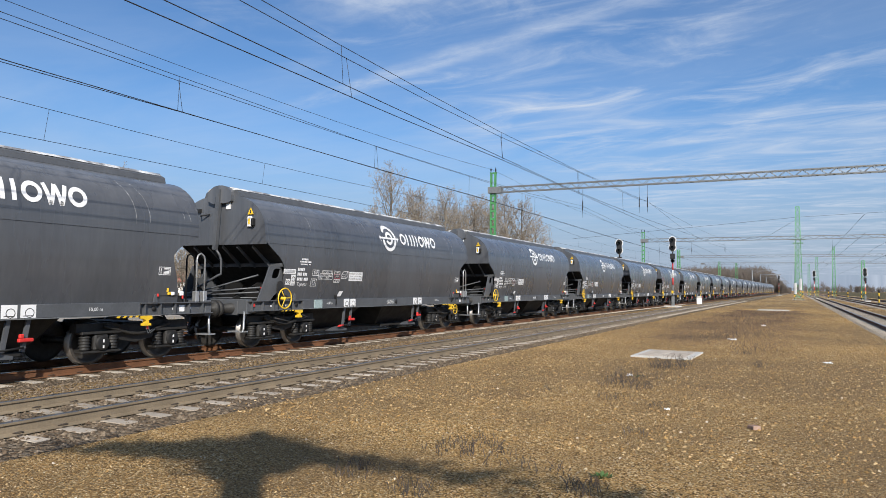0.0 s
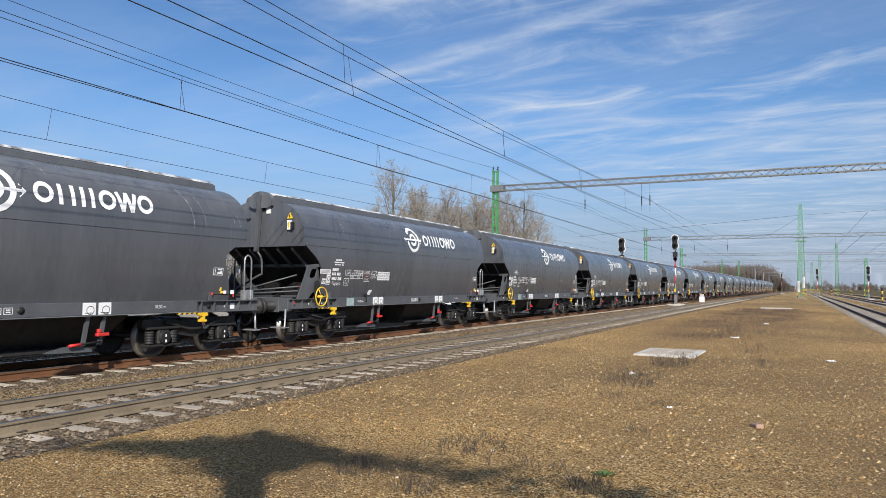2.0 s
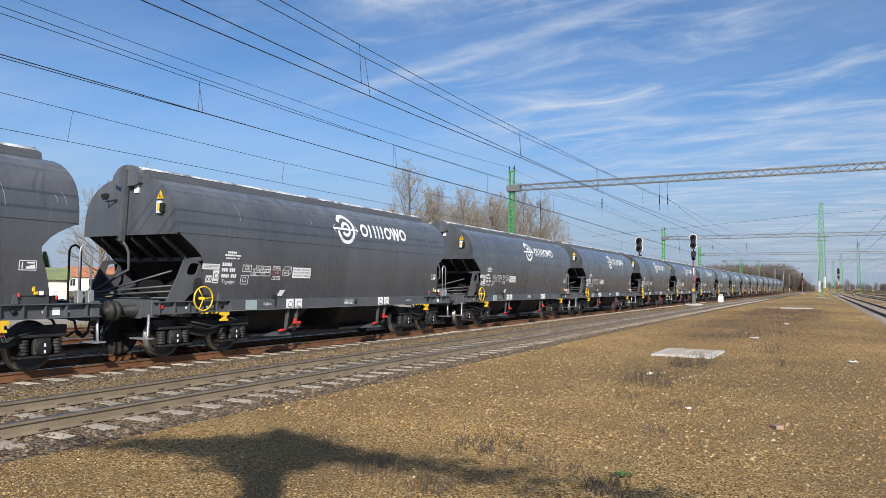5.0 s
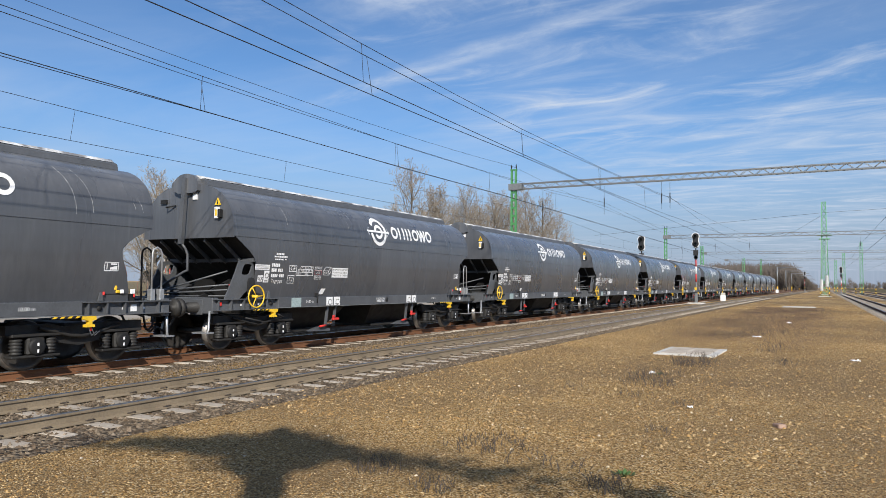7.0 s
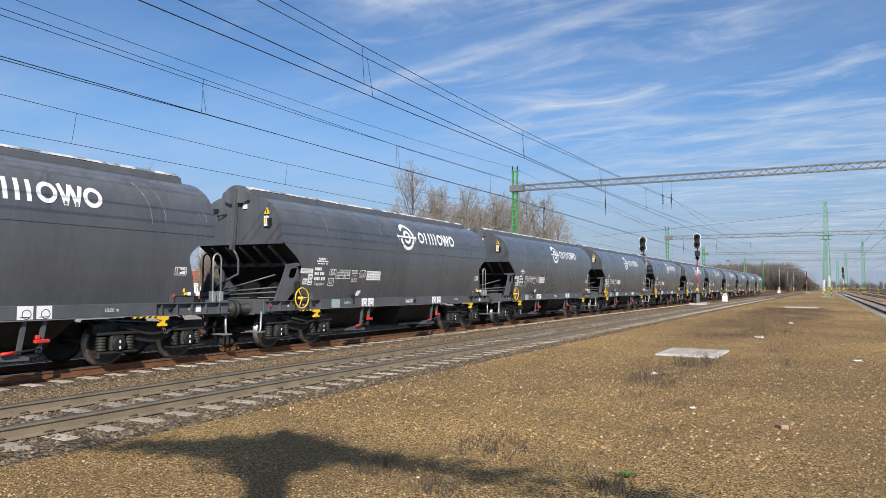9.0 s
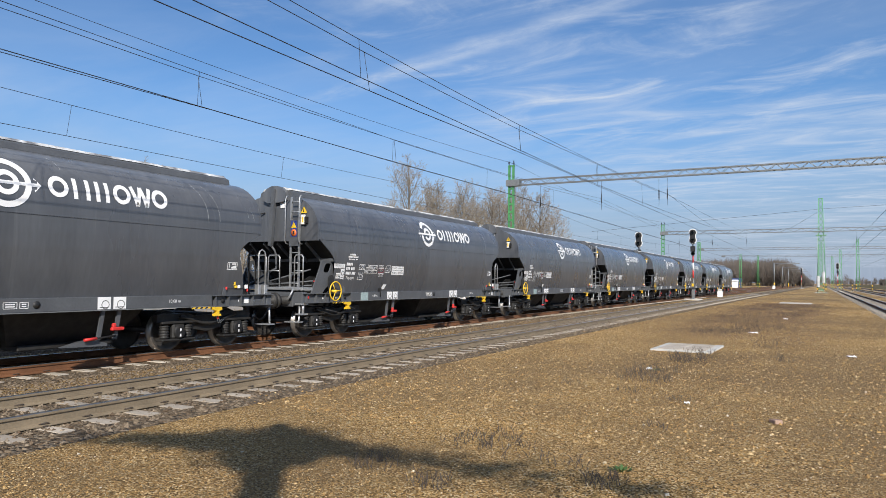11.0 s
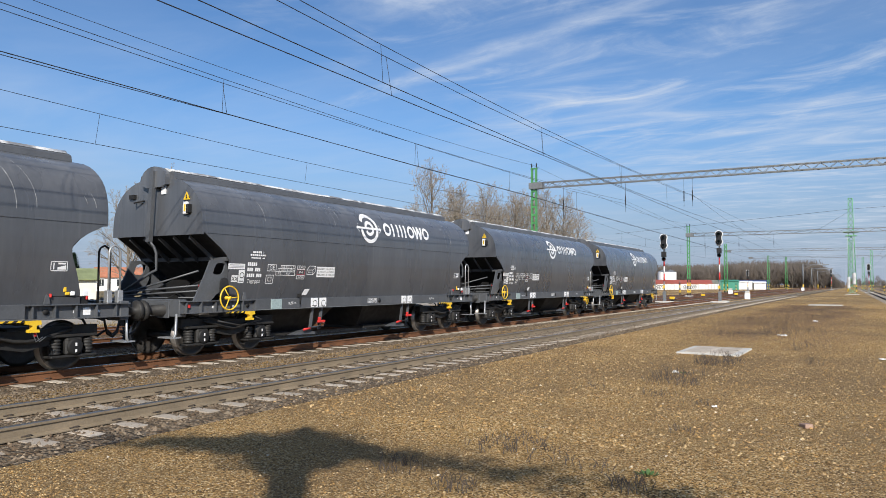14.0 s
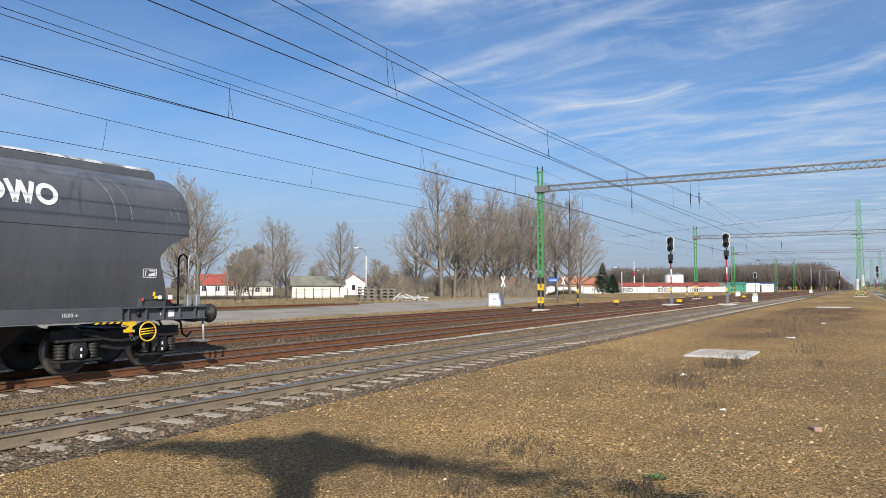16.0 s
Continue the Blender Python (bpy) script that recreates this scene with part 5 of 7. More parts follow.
def tidy(w):
    """Brings many-pieced fittings together, each as one part."""
    for e in kin(w, "frame_end"):
        x0, x1 = [f(v.co.x for v in e.data.vertices) for f in (min, max)]
        y = e.data.vertices[0].co.y
        merge("frame_end", [e] + [o for o in kin(w, "frame_rib") if x0 <= o.data.vertices[0].co.x <= x1 and o.data.vertices[0].co.y * y > 0])
    for b in kin(w, "sole_bar"):
        merge("sole_bar", [b] + [o for o in kin(w, "sole_bar_flange") if o.data.vertices[0].co.y * b.data.vertices[0].co.y > 0])
    for b in kin(w, "buffer"):
        merge("buffer", [b] + list(b.children), "black greasy steel buffer")
    merge("scuff_marks", kin(w, "scuff_mark"))
    merge("writing_bars", kin(w, "writing_bars"))
    merge("sill_marks", kin(w, "sill_mark", "brake_plate", "revision_box"))
    merge("brake_rods", kin(w, "brake_rod"))
    merge("roundel", kin(w, "roundel_ring", "roundel_core", "roundel_arrow"), "white roundel with a double arrow")
    merge("fine_print", kin(w, "print_lines"))
    merge("plate_print", [o for o in kin(w, "lettering") if abs(o.data.vertices[0].co.x + 1.98) < 0.6])
    merge("valve_box", kin(w, "valve_box", "yellow_handle", "dial_plate", "red_handle", "box_stand"), "dark valve box with coloured handles")
    merge("document_box", kin(w, "document_box", "box_label", "box_bracket"), "pale box with a yellow label")
    merge("warning_sign", kin(w, "warning_sign", "warning_mark"), "yellow triangular warning sign")
    merge("pull_cables", kin(w, "pull_cable", "pull_tag"))
    hw = kin(w, "handwheel")[0]
    merge("handwheel", [hw] + list(hw.children), "yellow brake handwheel with three spokes")
    for bg in kin(w, "bogie"):
        for ax in (-0.9, 0.9):
            merge("axle_box", [o for o in kin(bg, "axle_box", "axle_cap", "white_dash") if o.data.vertices[0].co.y < 0 and abs(o.data.vertices[0].co.x - ax) < 0.4], "round axle box cover with two white dashes")
            merge("spring_set", [o for o in kin(bg, "coil_spring", "spring_seat", "spring_cap") if o.data.vertices[0].co.y < 0 and abs(o.data.vertices[0].co.x - ax) < 0.6])
        far = [o for o in kin(bg, "side_frame", "sway_bar", "axle_box", "axle_cap", "white_dash", "coil_spring", "spring_seat", "spring_cap") if o.data.vertices[0].co.y > 0]
        merge("side_frame", far)


def build_wagon():
    w = thing("freight_wagon", "dark grey covered grain hopper wagon with white markings", "wagon", "wagons of the grain train")
    shell(w)
    roof(w)
    sill(w)
    handrails(w)
    side_fittings(w)
    end_rods(w)
    markings(w)
    bogie(w, -5.09)
    bogie(w, 4.91)
    tidy(w)
    return w


PITCH, SPEED, WHEEL_R = 14.86, 21.47, 0.457
proto = build_wagon()
WAGONS = [proto] + [copy_thing(proto, Matrix()) for k in range(23)]
for k in (0, 1, 22):
    brake_ring(WAGONS[k])
for k in (4, 6):
    ladder_end(WAGONS[k])
    tagged(WAGONS[k], "dark grey grain hopper wagon with bare-metal end ladder and platform")
tagged(WAGONS[0], "last dark grey grain hopper wagon at the train's tail")


# ---- masts, portals and wires ----
def at_bearing(a, d, z=0.0):
    """A place at d metres from the camera, a degrees to the left of the track's line."""
    return Vector((d * math.cos(radians(a)), d * math.sin(radians(a)), z))


def lattice(bm, p0, p1, w0, w1, bays, r=0.025, leg=0.04, axes=None, crossed=False):
    """A four-legged lattice between two points."""
    p0, p1 = Vector(p0), Vector(p1)
    d = (p1 - p0).normalized()
    u, v = axes or (Vector((1, 0, 0)), Vector((0, 1, 0)))
    cs = []
    for k in range(bays + 1):
        t = k / bays
        c, w = p0.lerp(p1, t), (w0 + (w1 - w0) * t) / 2
        cs.append([c + u * w * a + v * w * b for a, b in ((-1, -1), (1, -1), (1, 1), (-1, 1))])
    for i in range(4):
        tube(bm, [cs[0][i], cs[-1][i]], leg, 4)
    for k in range(bays):
        for i in range(4):
            j = (i + 1) % 4
            a, b = (i, j) if k % 2 else (j, i)
            tube(bm, [cs[k][a], cs[k + 1][b]], r, 3, caps=False)
            if crossed:
                tube(bm, [cs[k][b], cs[k + 1][a]], r, 3, caps=False)
    for i in range(4):
        tube(bm, [cs[-1][i], cs[-1][(i + 1) % 4]], r, 3, caps=False)


def channel_mast(x, y, h, beam_z, bands=True, material=None):
    """A mast of two channel irons joined by battens, on a concrete foot."""
    material = material or GREEN
    m = thing("catenary_mast", "green steel batten mast with black and yellow foot bands" if bands else "green steel batten catenary mast", "mast", "catenary masts", at=pose(x, y, 0, 0, 0, 90))
    for s in (-1, 1):
        bm = bmesh.new()
        box(bm, s * 0.17 - 0.055, s * 0.17 + 0.055, -0.12, 0.12, 2.42 if bands else -0.1, h)
        part("channel_iron", bm, material, m)
    k = 2.6
    while k < beam_z:
        bm = bmesh.new()
        box(bm, -0.115, 0.115, -0.112, 0.112, k, k + 0.16)
        part("batten", bm, material, m)
        k += 0.62
    if bands:
        for i in range(5):
            bm = bmesh.new()
            for s in (-1, 1):
                box(bm, s * 0.17 - 0.058, s * 0.17 + 0.058, -0.123, 0.123, -0.08 + 0.5 * i, -0.08 + 0.5 * (i + 1))
            if i in (1, 3):
                box(bm, -0.11, 0.11, -0.11, 0.11, -0.05 + 0.5 * i, 0.12 + 0.5 * i)
            part("hazard_band", bm, YELLOW if i % 2 else BLACK, m, "yellow band" if i % 2 else "black band")
    bm = bmesh.new()
    box(bm, -0.55, 0.55, -0.45, 0.45, -0.3, -0.03, 0.02)
    part("concrete_foot", bm, CONCW, m, "pale concrete footing")
    for s in (-1, 1):
        bm = bmesh.new()
        tube(bm, [(s * 0.2, 0, h), (s * 0.2, 0, h + 0.12)], 0.03, 6)
        lathe(bm, [(h + 0.1, 0.03), (h + 0.15, 0.07), (h + 0.2, 0.03), (h + 0.25, 0.07), (h + 0.3, 0.03), (h + 0.38, 0.02)], "z", 8, 0, (s * 0.2, 0, 0))
        part("insulator", bm, DARK, m)
    bm = bmesh.new()
    box(bm, -0.28, 0.28, -0.06, 0.06, h - 0.1, h)
    part("cross_arm", bm, material, m)
    return m


def truss(x, y0, y1, z, h=0.46, w=0.4, bay=0.6, r=0.028):
    """A portal beam across the tracks."""
    b = thing("portal_beam", "grey zigzag-braced lattice portal beam spanning the tracks", "beam", "portal beams", at=pose(x, 0, 0))
    n = int(abs(y1 - y0) / bay)
    for dz in (0, h):
        for dx in (-w / 2, w / 2):
            bm = bmesh.new()
            box(bm, dx - 0.035, dx + 0.035, min(y0, y1), max(y0, y1), z + dz - 0.035, z + dz + 0.035)
            part("chord", bm, LATT, b)
    bm = bmesh.new()
    for k in range(n):
        ya, yb = [y0 + (y1 - y0) * t / n for t in (k, k + 1)]
        for dx in (-w / 2, w / 2):
            tube(bm, [(dx, ya, z + (h if k % 2 else 0)), (dx, yb, z + (0 if k % 2 else h))], r, 4, caps=False)
        tube(bm, [(-w / 2, ya, z), (w / 2, yb, z)], r * 0.8, 3, caps=False)
        tube(bm, [(-w / 2, yb, z + h), (w / 2, ya, z + h)], r * 0.8, 3, caps=False)
    part("bracing", bm, LATT, b)
    bm = bmesh.new()
    box(bm, -w / 2 - 0.08, w / 2 + 0.08, min(y0, y1) if y0 < y1 else y0 - 0.75, max(y0, y1) if y0 < y1 else y0 + 0.35, z - 0.06, z + h + 0.02)
    part("end_box", bm, LATT, b)
    return b


def lamp_insulators(x, ys, z):
    for y, drop in ys:
        b = thing("hanger_insulator", "dark ribbed insulator hanging from the portal beam", "insulator", "hanger insulators", at=pose(x, y, z))
        bm = bmesh.new()
        tube(bm, [(0, 0, 0.05), (0, 0, -drop)], 0.012, 4)
        part("hanger_rod", bm, WIRE, b)
        bm = bmesh.new()
        prof = [(-drop * 0.45 - 0.0, 0.03)]
        for k in range(7):
            prof += [(-drop * 0.45 - 0.06 - 0.1 * k, 0.045), (-drop * 0.45 - 0.1 - 0.1 * k, 0.025)]
        lathe(bm, prof, "z", 8)
        part("ribbed_body", bm, DARK, b)


MAST_Y = 21.15
channel_mast(50.6, MAST_Y, 10.7, 9.6)
truss(50.6, MAST_Y, -24.0, 9.1, h=0.4, bay=0.48, r=0.022)
channel_mast(50.6, -24.0, 10.7, 9.6)
lamp_insulators(50.6, ((9.33, 2.0), (9.9, 2.0), (14.0, 2.2), (18.75, 2.3)), 9.1)
channel_mast(111.0, MAST_Y, 10.5, 9.4)
truss(111.0, MAST_Y, -24.0, 8.95, bay=0.9, r=0.022)
channel_mast(111.0, -24.0, 10.5, 9.4)
lamp_insulators(111.0, ((9.33, 2.0), (14.0, 2.2), (18.75, 2.3), (-4.6, 2.0)), 8.95)


def tower(x, y, h, w0=0.95, w1=0.45, weights=True, mat=None, label="tall green lattice tower mast with pale tension weights"):
    t = thing("lattice_mast", label, "mast", "lattice masts", at=pose(x, y, 0))
    bm = bmesh.new()
    lattice(bm, (0, 0, -0.2), (0, 0, h), w0, w1, max(8, int(h / 1.15)), 0.05, 0.085, crossed=weights)
    part("lattice", bm, mat or PALEGREEN, t)
    bm = bmesh.new()
    box(bm, -w0 * 0.8, w0 * 0.8, -w0 * 0.8, w0 * 0.8, -0.4, -0.12, 0.03)
    part("concrete_foot", bm, CONCW, t)
    for s in (-1, 1):
        for k in range(4):
            bm = bmesh.new()
            box(bm, -w0 / 2 - 0.07, -w0 / 2 + 0.07, s * w0 / 2 - 0.07, s * w0 / 2 + 0.07, -0.1 + 0.45 * k, 0.35 + 0.45 * k)
            part("foot_band", bm, YELLOW if k % 2 else BLACK, t)
    if weights:
        bm = bmesh.new()
        box(bm, -1.0, 1.0, -1.3, 1.3, h * 0.64, h * 0.64 + 0.16)
        box(bm, -0.8, 0.8, -0.95, 0.95, h * 0.6, h * 0.6 + 0.14)
        box(bm, -0.4, 0.4, -0.6, 0.6, h * 0.55, h * 0.55 + 0.1)
        part("cross_arm", bm, mat or PALEGREEN, t)
        for yy, z in ((0.6, 1.0), (-0.35, 1.8)):
            bm = bmesh.new()
            for k in range(10):
                lathe(bm, [(z + 0.22 * k, 0.0), (z + 0.22 * k, 0.3), (z + 0.2 + 0.22 * k, 0.3), (z + 0.2 + 0.22 * k, 0.0)], "z", 10, 0, (-0.75, yy, 0))
            tube(bm, [(-0.75, yy, z), (-0.75, yy, h * 0.64)], 0.02, 4)
            part("tension_weight", bm, surface("pale_weight", (0.6, 0.6, 0.6), 0.7), t, "pale stacked tension weights")
    return t


tower(158.0, -0.4, 18.6, 1.5, 0.7)
tower(205.0, -0.3, 11.8, 1.2, 0.6, False, label="green lattice tower mast further along the yard")
for a, d, h in ((-2.41, 215, 13.5), (-0.83, 260, 10.5), (-4.2, 176, 8.3), (-1.34, 240, 12.0)):
    p = at_bearing(a, d)
    tower(p.x, p.y, h, 0.8, 0.5, False, label="pale green lattice mast far along the yard")
for a, d, h in ((8.14, 165, 10.5), (5.21, 250, 11.0), (4.02, 290, 12.0)):
    p = at_bearing(a, d)
    tower(p.x, p.y, h, 0.7, 0.45, False, GREEN, "green lattice catenary mast beyond the signals")
truss(170.0, 24.0, -24.0, 9.0, bay=1.2, r=0.02)
truss(230.0, 26.0, -24.0, 9.5, bay=1.4, r=0.02)
for i in range(9):
    x, y = 254 + 60 * i, 13.0
    c = thing("catenary_pole", "slim grey catenary pole with a bracket arm", "pole", "grey catenary poles", at=pose(x, y, 0))
    bm = bmesh.new()
    tube(bm, [(0, 0, 1.8), (0, 0, 8.3)], 0.2, 8)
    part("shaft", bm, LATT, c)
    bm = bmesh.new()
    tube(bm, [(0, 0, -0.3), (0, 0, 1.8)], 0.17, 8)
    part("foot_band", bm, DARK if i % 2 else YELLOW, c)
    bm = bmesh.new()
    tube(bm, [(0, 0.3, 8.0), (0, -7.5, 8.1)], 0.13, 5)
    tube(bm, [(0, 0, 7.0), (0, -3.0, 8.05)], 0.06, 4)
    part("bracket_arm", bm, LATT, c)


def sag(x, low, rise, support=50.6, span=60.4):
    """Height of a messenger wire that is lowest between supports."""
    t = ((x - support) % span) / span
    return low + rise * (2 * t - 1) ** 2


def wire(name, label, pts, r=0.009):
    bm = bmesh.new()
    tube(bm, pts, r, 5)
    return tagged(part(name, bm, WIRE), label, "wire", "overhead wires")


SPAN_X = [-60 + 5 * i for i in range(60)] + [260, 300, 360, 420]


def catenary(y, contact, low, rise, label, first, gap=9.7, last=160.0, r=0.009):
    wire("contact_wire", "dark copper contact wire over the " + label, [(x, y, contact) for x in SPAN_X], r)
    wire("messenger_wire", "dark messenger wire carrying the contact wire over the " + label, [(x, y + 0.03 * math.sin(x / 20), sag(x, low, rise)) for x in SPAN_X], r)
    x = first
    while x < last:
        d = wire("dropper", "thin dropper between messenger and contact wire", [(x, y, contact), (x + 0.12, y, sag(x, low, rise))], 0.006)
        x += gap


def hung(name, label, y, run, r):
    """A wire over one track, its height given at places along it."""
    wire(name, label, [(x, y, z) for x, z in run], r)


def height(run, x):
    return float(np.interp(x, [p[0] for p in run], [p[1] for p in run]))


def droppers(y, upper, lower, places, lean=0.0):
    for x in places:
        wire("dropper", "thin dropper between messenger and contact wire", [(x + lean, y, height(lower, x)), (x, y, height(upper, x))], 0.006)


NEAR_LOW = [(-60, 6.1), (8, 6.12), (15.8, 6.15), (23, 6.24), (31, 6.26), (50.6, 6.3), (111, 6.3), (420, 6.3)]
NEAR_TWIN = [(-60, 6.5), (8, 6.42), (13, 6.38), (23, 6.34), (30, 6.31), (37, 6.38), (50.6, 6.6), (80, 7.3), (111, 8.3)]
NEAR_CARRY = [(-60, 8.0), (-9, 7.9), (2, 7.25), (9.5, 7.07), (13.4, 7.0), (18, 6.99), (23, 7.04), (33, 7.3), (46.6, 7.64), (50.6, 7.9), (65, 7.4), (80, 7.2), (95, 7.4), (111, 7.9), (140, 7.2), (170, 7.9)]
NEAR_CARRY_TWIN = [(-60, 8.2), (-9, 8.1), (2, 7.52), (10, 7.32), (13, 7.26), (18, 7.22), (23, 7.23), (33, 7.36), (50, 7.84), (80, 8.2), (111, 9.0)]
hung("contact_wire", "dark copper contact wire over the near track", 9.33, NEAR_LOW, 0.011)
hung("contact_wire", "second contact wire rising out of use over the near track", 9.36, NEAR_TWIN, 0.011)
hung("messenger_wire", "dark messenger wire carrying the contact wire over the near track", 9.33, NEAR_CARRY, 0.009)
hung("messenger_wire", "second messenger wire over the near track", 9.36, NEAR_CARRY_TWIN, 0.009)
droppers(9.345, NEAR_CARRY, NEAR_LOW, (3.6, 13.4, 23.0, 32.8, 42.6), 0.25)
droppers(9.36, NEAR_CARRY_TWIN, NEAR_TWIN, (3.5, 13.2, 23.1, 33.1), 0.1)
TRAIN_LOW = [(-60, 6.1), (7, 6.1), (13, 6.09), (23, 6.08), (32, 6.13), (50.6, 6.05), (111, 6.0), (420, 6.0)]
TRAIN_TWIN = [(-60, 5.9), (7, 6.04), (9.4, 6.05), (13, 6.085), (23.7, 6.1), (32, 6.15), (50.6, 6.1), (111, 6.0)]
TRAIN_CARRY = [(-60, 7.7), (-9, 7.6), (7, 7.05), (12.7, 6.98), (17, 6.95), (23, 6.91), (30, 7.0), (39, 7.12), (50.6, 7.5), (65, 7.1), (80, 6.95), (95, 7.1), (111, 7.6), (140, 7.0), (170, 7.6)]
TRAIN_CARRY_TWIN = [(-60, 7.6), (-9, 7.5), (0, 7.1), (7, 6.92), (12.7, 6.87), (17, 6.88), (22, 6.93), (30, 7.04), (39, 7.25), (50.6, 7.75), (80, 7.1), (111, 7.75)]
hung("contact_wire", "dark copper contact wire over the train's track", 14.0, TRAIN_LOW, 0.011)
hung("contact_wire", "twin contact wire beside the first over the train's track", 14.01, TRAIN_TWIN, 0.009)
hung("messenger_wire", "dark messenger wire carrying the contact wire over the train's track", 14.0, TRAIN_CARRY, 0.008)
hung("messenger_wire", "second messenger wire over the train's track", 14.02, TRAIN_CARRY_TWIN, 0.008)
droppers(14.0, TRAIN_CARRY, TRAIN_LOW, (3.0, 12.72, 22.05, 30.5, 40.0), -0.04)
droppers(14.02, TRAIN_CARRY_TWIN, TRAIN_TWIN, (3.05, 12.7, 22.15), 0.16)
catenary(18.75, 5.66, 6.5, 0.9, "third track", 3.3, 9.0, r=0.008)
wire("feeder_wire", "dark feeder wire between the mast tops", [(x, 21.0, sag(x, 10.04, 0.82)) for x in SPAN_X], 0.01)
wire("earth_wire", "thin wire slanting down from the tower mast", [(158, -0.4, 16.2), (130, 4.0, 10.9), (111, 7, 9.0)], 0.02)
wire("cross_wire", "dark cross span wire between the tower masts", [(151, 44, 12.6), (158, -0.4, 16.5), (160, -40, 18.0)], 0.025)
for y in (-4.6, -9.6):
    wire("contact_wire", "dark contact wire over the outer yard track", [(60, y, 6.0), (111, y, 6.0), (170, y, 6.0), (230, y, 6.0)], 0.013)
    wire("messenger_wire", "dark messenger wire over the outer yard track", [(60, y, 7.4), (111, y, 7.6), (140, y, 7.0), (170, y, 7.6), (230, y, 7.6)], 0.013)


# ---- light signals ----
def signal(x, y, top, label):
    s = thing("railway_signal", label, "signal", "light signals", at=pose(x, y, 0))
    def piece(nm, pts, r, m, lab=""):
        bm = bmesh.new()
        tube(bm, pts, r, 10)
        return part(nm, bm, m, s, lab)
    bm = bmesh.new()
    box(bm, -0.55, 0.55, -0.85, 0.85, -0.3, -0.04, 0.03)
    part("concrete_foot", bm, CONCW, s, "pale concrete slab")
    bm = bmesh.new()
    box(bm, -0.15, 0.15, -0.15, 0.15, -0.05, 0.95, 0.02)
    part("pedestal", bm, LATT, s)
    piece("lower_pole", [(0, 0, 1.0), (0, 0, top * 0.29)], 0.06, LATT)
    z0 = top * 0.29
    step = (top * 0.62 - z0) / 3
    for i, m in enumerate((RED, WHITE, RED)):
        piece("pole_band", [(0, 0, z0 + step * i), (0, 0, z0 + step * (i + 1))], 0.068, m, "red pole band" if m is RED else "white pole band")
    piece("upper_pole", [(0, 0, top * 0.62), (0, 0, top - 0.3)], 0.06, DARK)
    bm = bmesh.new()
    box(bm, -0.36, -0.3, -0.1, 0.1, 1.25, 1.55)
    part("number_plate", bm, YELLOW, s)
    # upper head: black plate with a white rim, two hooded lenses
    for nm, r, m, xx in (("head_rim", 0.40, WHITE, -0.15), ("head_plate", 0.33, BLACK, -0.19)):
        bm = bmesh.new()
        half = 0.39
        lobe = math.asin(0.62)
        o = [(r * math.cos(g), half + r * math.sin(g)) for g in [-lobe + (math.pi + 2 * lobe) * k / 16 for k in range(17)]]
        o += [(r * math.cos(g), -half + r * math.sin(g)) for g in [math.pi - lobe + (math.pi + 2 * lobe) * k / 16 for k in range(17)]]
        prism(bm, [(a, b + top - 0.8) for a, b in o], xx, xx + 0.04, "x")
        part(nm, bm, m, s, "white-rimmed background board" if m is WHITE else "")
    bm = bmesh.new()
    box(bm, -0.15, 0.12, -0.2, 0.2, top - 1.6, top - 0.2, 0.03)
    part("lamp_case", bm, BLACK, s)
    for dz in (0.41, 1.19):
        bm = bmesh.new()
        lathe(bm, [(-0.19, 0.15), (-0.45, 0.16)], "x", 16, 0, (0, 0, top - dz))
        part("hood", bm, BLACK, s)
        bm = bmesh.new()
        lathe(bm, [(-0.2, 0.14), (-0.23, 0.1), (-0.24, 0.0)], "x", 16, 0, (0, 0, top - dz))
        part("lens", bm, surface("dark_lens", (0.02, 0.03, 0.03), 0.1, spread=0.1), s)
    bm = bmesh.new()
    box(bm, -0.25, 0.1, -0.23, 0.23, top - 2.42, top - 1.84, 0.03)
    part("lower_lamp_case", bm, BLACK, s)
    bm = bmesh.new()
    lathe(bm, [(-0.5, 0.2), (-0.1, 0.17), (0.05, 0.0)], "x", 14, 0, (0, -0.05, top - 2.62))
    part("route_lamp", bm, BLACK, s)
    bm = bmesh.new()
    for k in range(int(top / 0.35) - 6):
        tube(bm, [(0.22, -0.14, 0.9 + 0.35 * k), (0.22, 0.14, 0.9 + 0.35 * k)], 0.008, 4)
    for yy in (-0.14, 0.14):
        tube(bm, [(0.22, yy, 0.5), (0.22, yy, top - 1.8)], 0.009, 4)
    part("ladder", bm, LATT, s)
    return s


signal(73.4, 16.4, 6.85, "two-lens light signal on a red and white pole between the tracks")
signal(77.2, 11.65, 7.3, "taller two-lens light signal on a red and white pole")
for a, d, h in ((6.62, 205, 5.6), (1.14, 280, 7.2), (-1.16, 190, 6.6), (-4.31, 150, 6.0)):
    p = at_bearing(a, d)
    signal(p.x, p.y, h, "distant light signal on a banded pole")


# ---- small trackside things ----
def marker_post(x, y, w, h, label, cap=True):
    m = thing("marker_post", label, "post", "white marker posts", at=pose(x, y, 0))
    bm = bmesh.new()
    box(bm, -w / 2, w / 2, -w / 2, w / 2, -0.25, h * 0.62, 0.02)
    part("post", bm, WHITE, m)
    bm = bmesh.new()
    box(bm, -w * 0.4, w * 0.4, -w * 0.4, w * 0.4, h * 0.62, h, 0.03)
    part("head", bm, CONCW, m)


marker_post(98.0, 11.45, 0.62, 0.85, "short white concrete marker post by the track")
p = at_bearing(2.96, 238)
marker_post(p.x, p.y, 0.8, 1.0, "short white marker post far along the track")
p = at_bearing(7.83, 150)
marker_post(p.x, p.y, 0.8, 0.9, "white trackside marker block")


